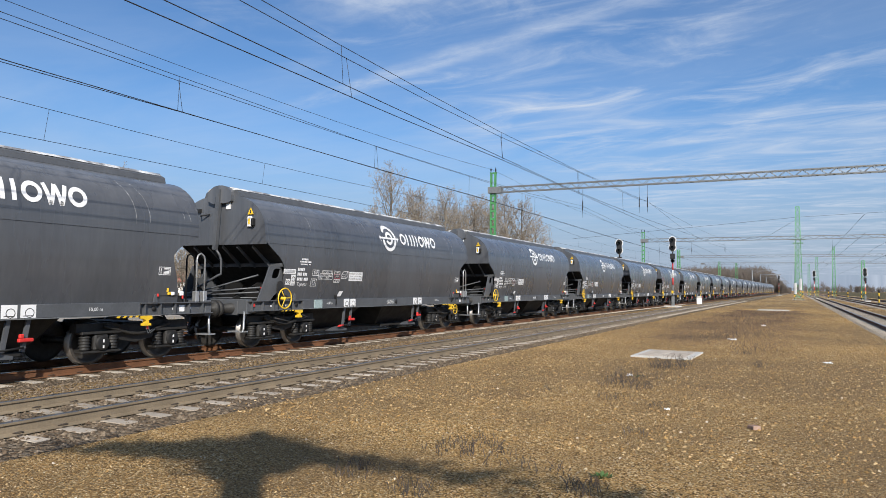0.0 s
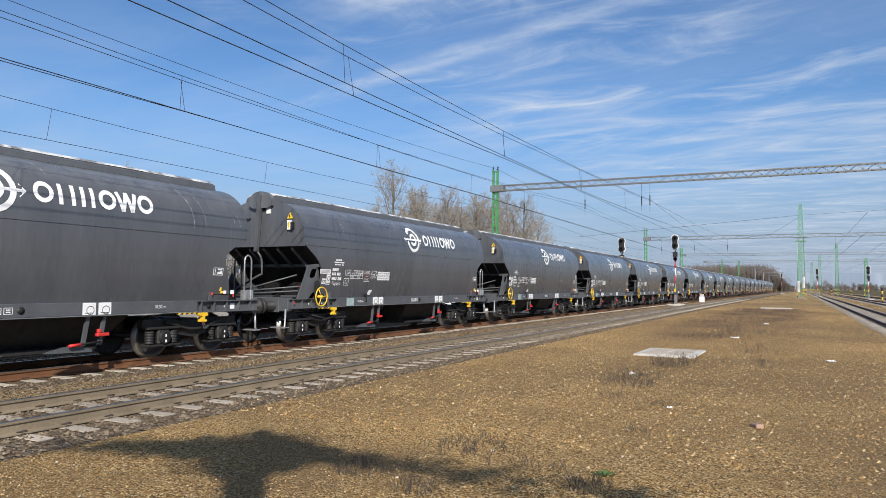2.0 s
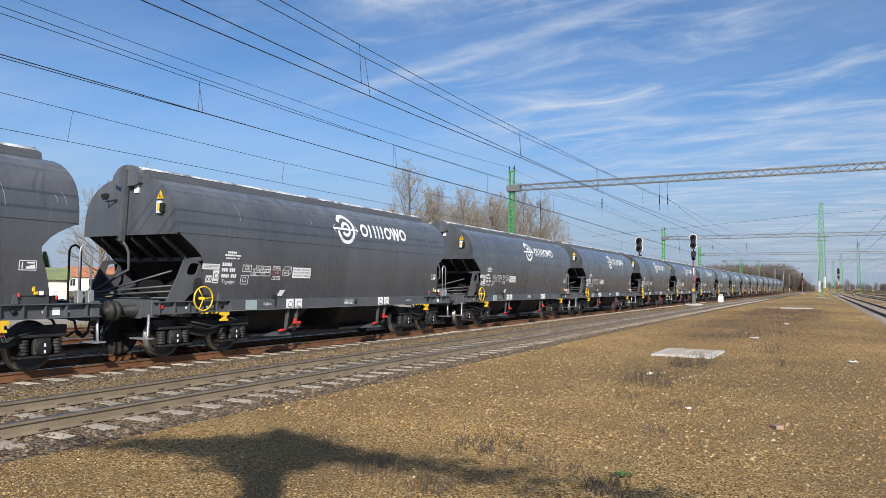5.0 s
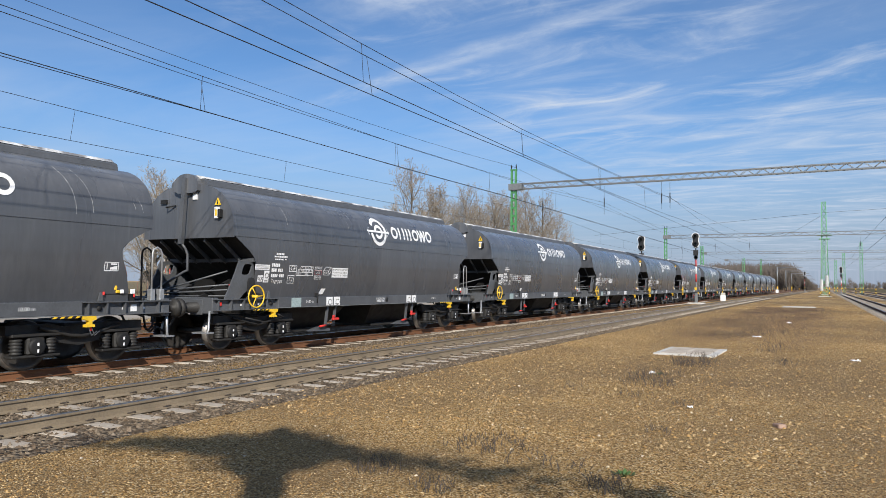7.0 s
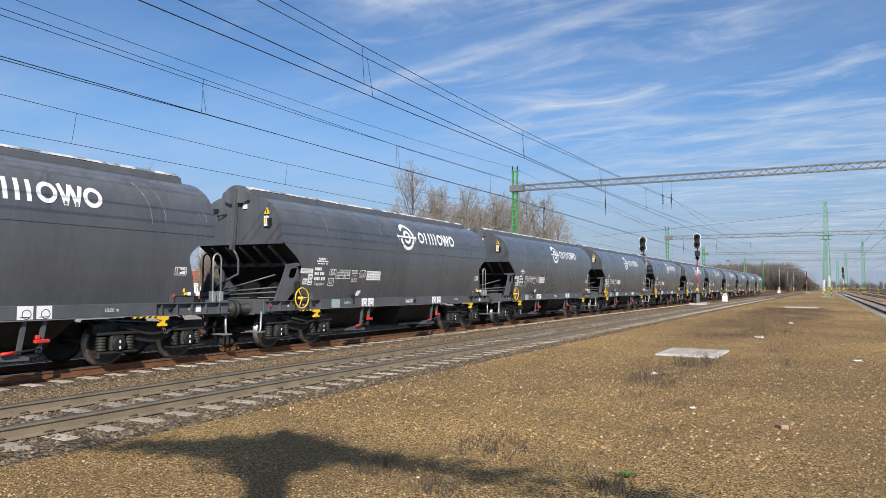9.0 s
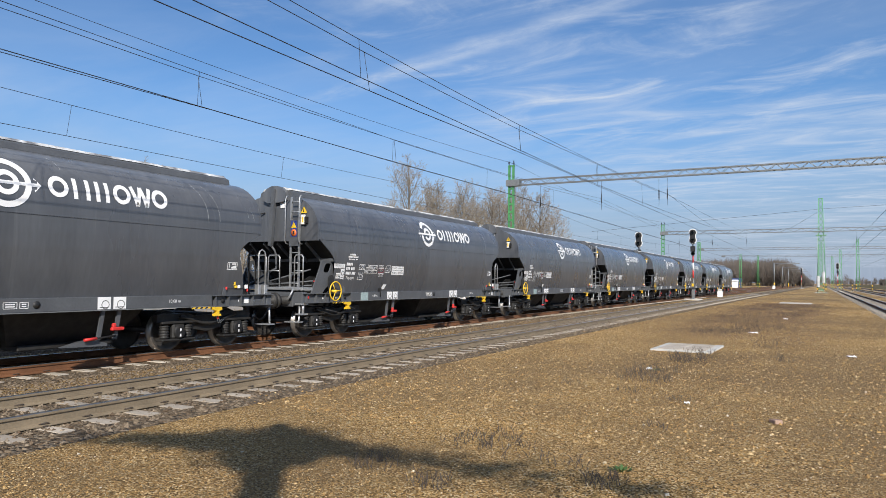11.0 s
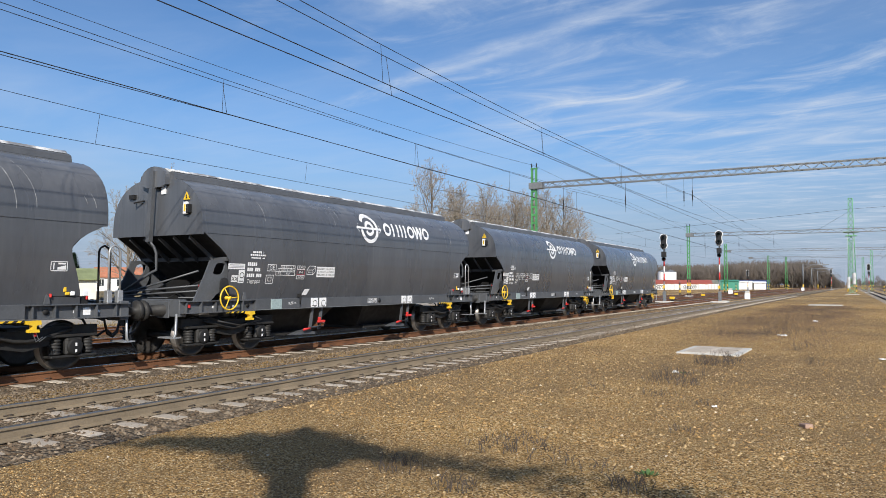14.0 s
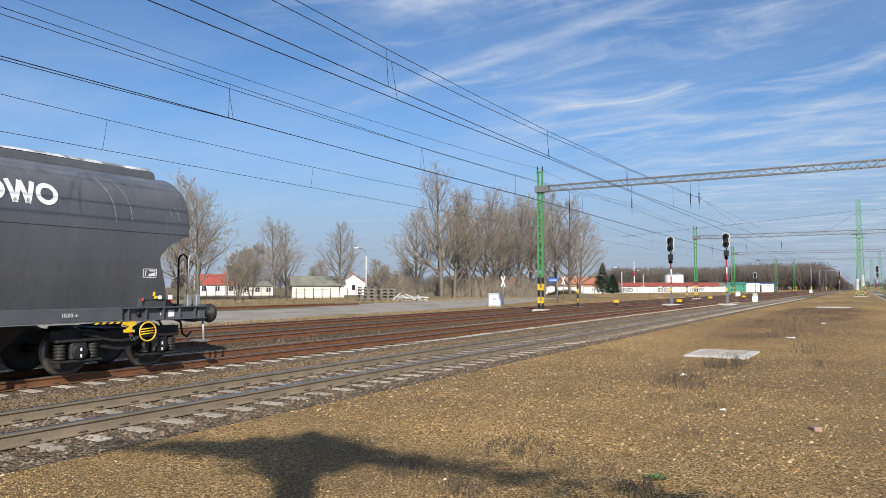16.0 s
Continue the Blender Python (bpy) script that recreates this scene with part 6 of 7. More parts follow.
def point_lantern(x, y):
    m = thing("point_indicator", "yellow point indicator box beside the switch", "lantern", "point indicators", at=pose(x, y, 0))
    bm = bmesh.new()
    box(bm, -0.18, 0.18, -0.26, 0.26, 0.0, 0.3, 0.04)
    part("lantern_case", bm, YELLOW, m)
    bm = bmesh.new()
    box(bm, -0.14, 0.14, -0.18, 0.18, -0.25, 0.0)
    part("stand", bm, DARK, m)


for a, d in ((16.76, 76), (12.03, 82), (9.78, 108), (7.44, 122), (6.58, 140)):
    p = at_bearing(a, d)
    point_lantern(p.x, p.y)


def cabinet():
    c = thing("trackside_cabinet", "white steel equipment cabinet with black scrawls", "cabinet", at=pose(61.5, 30.4, 0, 0, 0, 0))
    bm = bmesh.new()
    box(bm, -0.4, 0.4, -0.62, 0.62, -0.12, 1.0, 0.03)
    part("body", bm, WHITE, c)
    bm = bmesh.new()
    box(bm, -0.45, 0.45, -0.66, 0.66, 0.98, 1.04, 0.01)
    part("lid", bm, WHITE, c)
    bm = bmesh.new()
    box(bm, -0.42, 0.42, -0.64, 0.64, -0.3, -0.12)
    part("plinth", bm, CONCW, c)
    bm = bmesh.new()
    rnd = random.Random(3)
    q = (-0.408, 0.15, 0.45)
    pts = [q]
    for i in range(16):
        pts.append((-0.408, 0.2 - 0.028 * i, 0.52 + rnd.uniform(-0.16, 0.2)))
    tube(bm, pts, 0.012, 4)
    part("scrawl", bm, BLACK, c)


cabinet()


def cross_sign(x, y, h):
    c = thing("cross_sign", "white diagonal cross board on a post", "sign", "cross boards", at=pose(x, y, 0))
    bm = bmesh.new()
    tube(bm, [(0, 0, -0.25), (0, 0, h)], 0.045, 6)
    part("post", bm, LATT, c)
    for s in (-1, 1):
        bm = bmesh.new()
        m = Matrix.Translation((-0.06 - 0.012 * s, 0, h - 0.35)) @ Matrix.Rotation(radians(22 * s), 4, "X")
        box(bm, -0.01, 0.01, -0.07, 0.07, -0.6, 0.6, 0, 0, m)
        part("board", bm, WHITE, c)


cross_sign(66.5, 32.0, 2.6)
p = at_bearing(20.87, 97)
cross_sign(p.x, p.y, 2.9)


def blue_sign():
    p = at_bearing(21.68, 88)
    c = thing("station_sign", "blue station name board with pale lettering strip on posts", "sign", at=pose(p.x, p.y, 0, 0, 0, 12))
    bm = bmesh.new()
    tube(bm, [(0, -0.5, -0.25), (0, -0.5, 2.4)], 0.05, 6)
    part("post", bm, LATT, c)
    bm = bmesh.new()
    box(bm, -0.04, 0.04, -0.55, 0.6, 2.25, 2.8, 0.01)
    part("board", bm, surface("blue_enamel", (0.02, 0.12, 0.55), 0.4, spread=0.08), c)
    bm = bmesh.new()
    box(bm, -0.046, -0.041, -0.4, 0.45, 2.48, 2.58)
    part("writing_bar", bm, WHITE, c)


blue_sign()


def banded_pole(a, d, h):
    p = at_bearing(a, d)
    c = thing("banded_pole", "slim pole with black and yellow banded foot", "pole", "banded poles", at=pose(p.x, p.y, 0))
    for i in range(5):
        bm = bmesh.new()
        tube(bm, [(0, 0, -0.2 + 0.42 * i), (0, 0, 0.22 + 0.42 * i)], 0.1, 8)
        part("band", bm, YELLOW if i % 2 else BLACK, c)
    bm = bmesh.new()
    tube(bm, [(0, 0, 1.9), (0, 0, h)], 0.055, 6)
    tube(bm, [(0, -0.25, h - 0.15), (0, 0.2, h - 0.1)], 0.03, 4)
    part("shaft", bm, LATT, c)
    bm = bmesh.new()
    box(bm, -0.3, 0.3, -0.4, 0.4, -0.3, -0.14)
    part("foot", bm, CONCW, c)


banded_pole(19.76, 66, 4.2)
for a, d in ((-5.12, 110), (-2.05, 200), (11.45, 128), (7.44, 200), (3.91, 250), (-3.25, 190)):
    banded_pole(a, d, 2.2)


def street_lamp(a, d, h, turn):
    p = at_bearing(a, d)
    c = thing("street_lamp", "grey street lamp pole with a curved arm", "lamp", "street lamps", at=pose(p.x, p.y, 0, 0, 0, turn))
    bm = bmesh.new()
    tube(bm, [(0, 0, -0.3), (0, 0, h - 1.2)], [0.16, 0.11], 8)
    part("shaft", bm, CONCW, c)
    bm = bmesh.new()
    tube(bm, [(0, 0, h - 1.2), (0, 0.1, h - 0.5), (0, 0.6, h - 0.1), (0, 1.3, h)], 0.05, 6)
    part("arm", bm, LATT, c)
    bm = bmesh.new()
    box(bm, -0.14, 0.14, 1.2, 1.9, h - 0.05, h + 0.1, 0.03)
    part("lamp_head", bm, WHITE, c)


for a, d, h in ((36.88, 105, 7.5), (50.12, 110, 11.0), (47.70, 115, 8.5), (16.32, 190, 6.8), (14.69, 240, 7.0)):
    street_lamp(a, d, h, 20)


# ---- foreground ----
def cover_slab():
    s = thing("concrete_cover", "pale weathered concrete cover slab set in the gravel", "slab", at=pose(21.0, 3.32, 0, 0, 0, -1.5))
    bm = bmesh.new()
    box(bm, -1.15, 1.15, -0.8, 0.8, -0.3, -0.155, 0.012)
    part("frame", bm, CONCW, s)
    for i in range(2):
        bm = bmesh.new()
        box(bm, -1.0, 1.0, -0.62 + 0.64 * i, -0.02 + 0.64 * i, -0.2, -0.143, 0.008)
        part("lid", bm, CONC, s)


cover_slab()
bm = bmesh.new()
box(bm, 71.5, 74.0, 0.6, 3.3, -0.3, -0.13, 0.02)
tagged(part("concrete_strip", bm, CONCW), "pale concrete strip lying across the gravel", "slab")


def weed(x, y, seed, n, h, spread):
    rnd = random.Random(seed)
    bm = bmesh.new()
    for i in range(n):
        a, r = rnd.uniform(0, 6.283), spread * math.sqrt(rnd.random())
        b = Vector((r * math.cos(a), r * math.sin(a), 0))
        d = Vector((rnd.uniform(-0.5, 0.5), rnd.uniform(-0.5, 0.5), 1)).normalized()
        l = h * rnd.uniform(0.35, 1.0)
        mid = b + d * l * 0.5
        tip = b + d * l + Vector((rnd.uniform(-0.2, 0.2), rnd.uniform(-0.2, 0.2), 0)) * l
        tube(bm, [b, mid, tip], [0.006, 0.0045, 0.002], 3, caps=False)
        for k in range(3):
            q = b.lerp(tip, rnd.uniform(0.3, 1.0))
            tube(bm, [q, q + Vector((rnd.uniform(-1, 1), rnd.uniform(-1, 1), rnd.uniform(0.1, 1))).normalized() * l * 0.3], [0.0035, 0.0015], 3, caps=False)
    ob = part("dry_weed", bm, DRYWEED)
    ob.location = (x, y, GROUND_Z)
    tagged(ob, "dry leafless dark weed clump in the gravel", "weed", "dry weeds")


for i, (x, y, n, h, sp) in enumerate(((17.5, 2.75, 40, 0.3, 0.45), (18.3, 2.6, 30, 0.35, 0.3), (17.6, 3.0, 26, 0.3, 0.3), (13.8, 3.0, 60, 0.22, 0.55), (14.6, 3.2, 34, 0.3, 0.35), (15.3, 2.9, 24, 0.2, 0.4), (7.4, 3.6, 26, 0.11, 0.35), (7.7, 3.6, 22, 0.1, 0.3), (7.6, 3.2, 26, 0.12, 0.3),
                                      (7.2, 2.85, 14, 0.11, 0.3), (7.05, 2.3, 14, 0.1, 0.2), (8.1, 3.6, 14, 0.08, 0.25), (12.6, 4.1, 16, 0.12, 0.3), (12.3, 2.85, 24, 0.12, 0.35), (18.9, 0.8, 18, 0.22, 0.3), (28, 3.4, 60, 0.25, 1.0),
                                      (30, 2.6, 70, 0.25, 1.1), (32.5, 2.0, 70, 0.25, 1.2), (41, 4.0, 90, 0.28, 1.8), (45, 2.5, 90, 0.28, 1.8), (36, 3.0, 70, 0.22, 1.4), (52, 3.0, 110, 0.3, 2.4), (11.8, 2.1, 16, 0.1, 0.3), (6.1, 4.0, 34, 0.14, 0.3), (5.8, 3.2, 30, 0.14, 0.25), (6.6, 1.8, 30, 0.14, 0.25), (24, 1.2, 30, 0.2, 0.7), (60, 1.5, 110, 0.3, 2.6), (9.4, 1.9, 14, 0.1, 0.2), (22.5, 1.4, 20, 0.15, 0.4))):
    weed(x, y, 100 + i, n, h, sp)


def green_tuft(x, y, n, seed):
    rnd = random.Random(seed)
    bm = bmesh.new()
    for i in range(n):
        a = rnd.uniform(0, 6.283)
        r, l = rnd.uniform(0.01, 0.09), rnd.uniform(0.03, 0.07)
        c, d = Vector((r * math.cos(a), r * math.sin(a), 0.0)), Vector((math.cos(a), math.sin(a), rnd.uniform(0.3, 1.2))).normalized()
        s = d.cross(Vector((0, 0, 1))).normalized() * 0.008
        bm.faces.new([bm.verts.new(q) for q in (c - s, c + d * l * 0.5 - s * 1.3, c + d * l, c + d * l * 0.5 + s * 1.3)])
    ob = part("green_weed", bm, surface("weed_green", (0.06, 0.12, 0.03), 0.7, spread=0.3, scale=20))
    ob.location = (x, y, GROUND_Z)
    tagged(ob, "small fresh green weed tuft in the gravel", "weed", "green weeds")


green_tuft(7.1, 1.76, 70, 1)
green_tuft(15.5, 3.1, 30, 2)
for i, (x, y, w, h, t) in enumerate(((28.8, 2.2, 0.22, 0.06, 0.5), (40.6, 1.56, 0.16, 0.09, 0.2), (15.4, 3.23, 0.09, 0.1, 0.3), (11.5, 1.84, 0.06, 0.04, 0.4), (20.9, -0.7, 0.16, 0.06, 0.7))):
    bm = bmesh.new()
    n = 7
    g = [[bm.verts.new(((a / (n - 1) - 0.5) * w, (b / (n - 1) - 0.5) * w * 1.3, h * random.random() * (1 - abs(a / (n - 1) - 0.5)))) for b in range(n)] for a in range(n)]
    for a in range(n - 1):
        for b in range(n - 1):
            bm.faces.new((g[a][b], g[a + 1][b], g[a + 1][b + 1], g[a][b + 1]))
    ob = part("litter_scrap", bm, WHITE)
    ob.matrix_basis = pose(x, y, GROUND_Z + 0.005, 0, 0, 60 * t)
    tagged(ob, "crumpled white paper scrap on the gravel", "litter", "paper scraps")
bm = bmesh.new()
box(bm, -0.09, 0.09, -0.055, 0.055, 0, 0.06, 0.012)
ob = part("broken_brick", bm, surface("brick_bit", (0.36, 0.24, 0.18), 0.9, spread=0.2, scale=20))
ob.matrix_basis = pose(10.55, 0.54, GROUND_Z - 0.01, 0, 4, 30)
tagged(ob, "worn piece of pale red brick on the gravel", "brick")


# ---- trees ----
def grow(bm_wood, bm_twig, rnd, base, d, length, radius, depth, wide, thin):
    """One limb with its side limbs, all turning up to the light; the finest go into the twig mesh."""
    n = {4: 8, 3: 5, 2: 3, 1: 2, 0: 1}[depth]
    pts, rs = [Vector(base)], [radius]
    p, dd = Vector(base), Vector(d).normalized()
    for k in range(n):
        bend = 0.035 if depth == 4 else 0.12
        dd = (dd + Vector((rnd.uniform(-1, 1), rnd.uniform(-1, 1), rnd.uniform(-0.6, 0.6))) * bend + Vector((0, 0, 0.0 if depth == 4 else 0.09))).normalized()
        p = p + dd * length / n
        pts.append(p.copy())
        rs.append(max(thin, radius * (1 - 0.85 * (k + 1) / n)))
    tube(bm_wood if depth >= 3 else bm_twig, pts, rs, {4: 7, 3: 5}.get(depth, 3), caps=False)
    if depth == 0:
        return
    count = {4: 26, 3: 8, 2: 5, 1: 3}[depth]
    for i in range(count):
        share_up = (i + rnd.random()) / count
        t = 0.15 + 0.84 * share_up if depth == 4 else 0.18 + 0.82 * share_up
        k = min(n - 1, int(t * n))
        q = pts[k].lerp(pts[k + 1], t * n - k)
        along = (pts[k + 1] - pts[k]).normalized()
        side = Matrix.Rotation(2.4 * i + rnd.uniform(-0.6, 0.6), 3, along) @ along.orthogonal().normalized()
        a = radians(wide * rnd.uniform(0.75, 1.25) * (1.1 - 0.4 * t if depth == 4 else 0.8))
        nd = along * math.cos(a) + side * math.sin(a)
        if depth == 4:
            ln = length * (0.16 + 0.42 * (1 - t) ** 0.8) * rnd.uniform(0.75, 1.15)
        else:
            ln = length * (0.58 - 0.3 * t) * rnd.uniform(0.7, 1.2)
        grow(bm_wood, bm_twig, rnd, q, nd, ln, max(thin, rs[k] * (0.52 if depth == 4 else 0.62)), depth - 1, wide, thin)


def bare_tree(seed, h, wide, name="bare_tree", stems=1):
    rnd = random.Random(seed)
    t = thing(name, "tall leafless tree with fine grey-brown twigs", "tree", "bare trees")
    a, b = bmesh.new(), bmesh.new()
    for s in range(stems):
        d = Vector((rnd.uniform(-0.28, 0.28), rnd.uniform(-0.28, 0.28), 1)) if stems > 1 else Vector((0, 0, 1))
        grow(a, b, rnd, (0.3 * s, 0, -0.4), d, h * (1 if s == 0 else 0.85), h * (0.02 if stems == 1 else 0.015), 4, wide, 0.013)
    part("trunk", a, BARK, t)
    part("crown", b, TWIG, t)
    return t


TREES = [bare_tree(1, 14.6, 52), bare_tree(2, 15.0, 44), bare_tree(3, 8.2, 54, stems=2), bare_tree(7, 14.0, 50)]
places = [  # kind, bearing, distance, scale
    (0, 30.71, 118, 1.36), (1, 28.40, 124, 1.14), (3, 27.34, 130, 1.12), (1, 26.56, 126, 1.16), (3, 25.37, 132, 1.08), (1, 24.59, 128, 1.12), (0, 23.45, 130, 1.12), (3, 22.45, 126, 1.12),
    (1, 21.41, 132, 1.18), (0, 20.38, 128, 1.1), (3, 19.58, 134, 0.98), (1, 32.84, 135, 0.98), (3, 29.33, 135, 1.0), (1, 29.70, 122, 1.1), (0, 25.92, 138, 1.1),
    (0, 44.09, 120, 0.82), (0, 43.17, 128, 0.8), (2, 45.82, 112, 1.0), (2, 46.77, 108, 0.9), (1, 39.02, 120, 0.76), (2, 35.96, 110, 0.72), (2, 34.96, 118, 0.62), (0, 49.83, 105, 1.0), (1, 50.73, 110, 1.1), (0, 51.22, 118, 0.95),
    (0, 54.31, 115, 1.0), (2, 40.86, 160, 0.9), (2, 33.80, 150, 0.9)]
used = set()
for i, (k, a, d, s) in enumerate(places):
    p = at_bearing(a, d, -0.2)
    m = pose(p.x, p.y, p.z, 0, 0, 47 * i)
    if k in used:
        tr = copy_thing(TREES[k], m)
    else:
        tr = TREES[k]
        tr.matrix_basis = m
        used.add(k)
    tr.scale = (s, s, s)


def thicket():
    """Low brush among the trunks."""
    rnd = random.Random(21)
    bm = bmesh.new()
    for i in range(3800):
        p = at_bearing(rnd.uniform(22.32, 34.96), rnd.uniform(122, 142), -0.2)
        h = rnd.uniform(1.0, 4.2)
        for k in range(2):
            tube(bm, [p, p + Vector((rnd.uniform(-0.7, 0.7), rnd.uniform(-0.7, 0.7), h))], [0.03, 0.008], 3, caps=False)
    tagged(part("brushwood", bm, TWIG), "tangled bare brushwood below the trees", "brush", kind="stuff")


thicket()


def far_woods():
    """The bare wood on the horizon, many thin crowns in one."""
    rnd = random.Random(5)
    bm = bmesh.new()

    def tree(p, h, count=64):
        tube(bm, [p, p + Vector((0, 0, h * 0.7))], [0.25, 0.1], 3, caps=False)
        for k in range(count):
            a, el = rnd.uniform(0, 6.283), math.asin(rnd.uniform(-0.75, 1))
            reach = rnd.uniform(0.7, 1.0)
            e = p + Vector((math.cos(a) * math.cos(el) * 0.3 * h * reach, math.sin(a) * math.cos(el) * 0.3 * h * reach, h * (0.56 + 0.44 * math.sin(el) * reach)))
            q = p + Vector((0, 0, max(h * 0.1, (e.z - p.z) * rnd.uniform(0.35, 0.75))))
            q = q.lerp(e, rnd.uniform(0.0, 0.55))
            q.z -= 0.05 * h
            tube(bm, [q, e], [0.13, 0.05], 3, caps=False)
    for i in range(760):
        a = rnd.uniform(0.4, 17.41)
        d = rnd.uniform(430, 560)
        lift = min(1.0, max(0.15, (a - 0.2) / 1.8)) * (1.18 if a < 8 else 1.04)
        p = at_bearing(a, d, -0.5)
        tree(p, rnd.uniform(12.5, 16.0) * lift * (d / 480), 76)
    for i in range(130):
        p = at_bearing(rnd.uniform(17.41, 51.94), rnd.uniform(330, 420), -0.5)
        tree(p, rnd.uniform(6, 11))
    for i in range(300):
        p = at_bearing(rnd.uniform(-14, 0.96), rnd.uniform(800, 1200), -0.5)
        tree(p, rnd.uniform(5, 9) if i % 5 else rnd.uniform(9, 14), 40)
    tagged(part("far_woods", bm, surface("far_twigs", (0.155, 0.13, 0.11), 0.95, spread=0.25, scale=0.05, fine=0.3)), "bare brown woodland along the horizon", "woods", kind="stuff")


far_woods()


def spruce(a, d, h, w):
    p = at_bearing(a, d, -0.2)
    t = thing("spruce_tree", "dark green conical spruce tree", "tree", "spruces", at=pose(p.x, p.y, p.z))
    bm = bmesh.new()
    tube(bm, [(0, 0, 0), (0, 0, h)], [0.18, 0.02], 6)
    part("trunk", bm, BARK, t)
    rnd = random.Random(int(d))
    bm = bmesh.new()
    for i in range(3200):
        z = h * rnd.uniform(0.06, 1.0)
        r = w * (1 - z / h) * rnd.uniform(0.35, 1.08)
        g = rnd.uniform(0, 6.283)
        c = Vector((r * math.cos(g), r * math.sin(g), z))
        o = Vector((math.cos(g), math.sin(g), rnd.uniform(-0.5, 0.1))).normalized()
        s = Vector((-math.sin(g), math.cos(g), 0)) * rnd.uniform(0.12, 0.3)
        l = rnd.uniform(0.3, 0.7)
        bm.faces.new([bm.verts.new(q) for q in (c - o * l * 0.5, c + s, c + o * l, c - s)])
    part("crown", bm, SPRUCE, t)


spruce(17.81, 190, 8.2, 3.6)
spruce(17.02, 195, 5.2, 2.8)
spruce(58.8, 150, 6.9, 2.4)
spruce(57.9, 156, 7.6, 2.6)

# ---- buildings ----
PLASTER = surface("pale_plaster", (0.72, 0.68, 0.6), 0.9, spread=0.1, scale=0.8, fine=12, second=(0.55, 0.5, 0.42), second_at=(0.55, 0.8), second_scale=0.6)
WHITEWALL = surface("whitewashed_wall", (0.8, 0.8, 0.78), 0.9, spread=0.08, scale=0.8, fine=12)
ORANGE = surface("orange_plaster", (0.5, 0.27, 0.15), 0.9, spread=0.12, scale=1.0)
REDROOF = surface("red_roof_tiles", (0.34, 0.08, 0.055), 0.8, spread=0.15, scale=1.0, fine=10)
TILEROOF = surface("faded_tile_roof", (0.4, 0.16, 0.09), 0.85, spread=0.2, scale=1.0, fine=10)
GREYROOF = surface("mossy_slate_roof", (0.2, 0.2, 0.16), 0.85, spread=0.25, scale=0.8, fine=8)
GREENROOF = surface("mossy_green_roof", (0.2, 0.23, 0.11), 0.85, spread=0.2, scale=0.8, fine=8)
GLASS = surface("window_glass_dark", (0.03, 0.035, 0.04), 0.08, spread=0.1)


def house(name, label, a, d, turn, ln, wd, eave, ridge, wall, roof_m, windows=3, chimney=True, group="houses"):
    """A gabled house: ln along its ridge, seen under a bearing; turn is the ridge's heading."""
    p = at_bearing(a, d, -0.2)
    h = thing(name, label, "house", group, at=pose(p.x, p.y, p.z, 0, 0, turn))
    bm = bmesh.new()
    prism(bm, [(-wd / 2, 0), (wd / 2, 0), (wd / 2, eave), (0, ridge - 0.12), (-wd / 2, eave)], -ln / 2, ln / 2, "x")
    part("wall", bm, wall, h)
    for s in (-1, 1):
        bm = bmesh.new()
        ov = 0.4
        k = (ridge - eave) / (wd / 2)
        prism(bm, [(0, ridge), (0, ridge + 0.14), (s * (wd / 2 + ov), eave - ov * k + 0.14), (s * (wd / 2 + ov), eave - ov * k)], -ln / 2 - 0.3, ln / 2 + 0.3, "x")
        part("roof_slope", bm, roof_m, h)
    if chimney:
        bm = bmesh.new()
        box(bm, ln * 0.2 - 0.25, ln * 0.2 + 0.25, -0.25 + 0.4, 0.25 + 0.4, eave, ridge + 0.8)
        part("chimney", bm, TILEROOF, h)
    for s in (-1, 1):
        for i in range(windows):
            x = ln * ((i + 0.5) / windows - 0.5)
            bm = bmesh.new()
            box(bm, x - 0.45, x + 0.45, s * wd / 2 - 0.05, s * wd / 2 + 0.05, eave * 0.35, eave * 0.8)
            wn = part("window", bm, GLASS, h)
            bm = bmesh.new()
            for q in ((x - 0.52, x + 0.52, eave * 0.31, eave * 0.35), (x - 0.52, x + 0.52, eave * 0.8, eave * 0.84), (x - 0.03, x + 0.03, eave * 0.35, eave * 0.8)):
                box(bm, q[0], q[1], s * wd / 2 - 0.08, s * wd / 2 + 0.08, q[2], q[3])
            part("window_frame", bm, WHITEWALL, wn)
    for s in (-1, 1):
        bm = bmesh.new()
        box(bm, s * ln / 2 - 0.05, s * ln / 2 + 0.05, -0.4, 0.4, eave * 0.4, eave * 0.85)
        part("gable_window", bm, GLASS, h)
    return h


house("cottage", "white cottage with a bright red tiled roof", 48.50, 165, -38, 8.5, 6.0, 2.6, 4.6, WHITEWALL, REDROOF)
house("long_shed", "long cream shed with a mossy grey roof", 40.77, 122, -46, 8.6, 5.0, 2.3, 3.6, PLASTER, GREYROOF, 0, False)
house("cottage", "white gabled cottage with a faded tile roof", 37.93, 165, 40, 7.5, 5.5, 2.8, 4.8, WHITEWALL, TILEROOF, 2)
house("outbuilding", "cream outbuilding behind bare trees", 45.48, 160, -40, 7.0, 4.0, 2.2, 3.0, PLASTER, GREYROOF, 3, False)
house("old_house", "decaying pale house with a pinkish tile roof", 29.14, 150, 50, 6.0, 5.0, 2.8, 4.6, PLASTER, TILEROOF, 2)
house("old_house", "low pale house behind the tree trunks", 26.19, 160, -45, 8.0, 5.0, 2.4, 3.8, PLASTER, TILEROOF, 3)
house("bungalow", "orange-walled house with a brown tile roof", 20.07, 236, -30, 10.0, 7.0, 3.0, 5.2, ORANGE, TILEROOF, 3)
house("bungalow", "orange-walled house beside the spruce", 18.82, 245, -30, 8.0, 6.0, 2.8, 4.8, ORANGE, TILEROOF, 2)
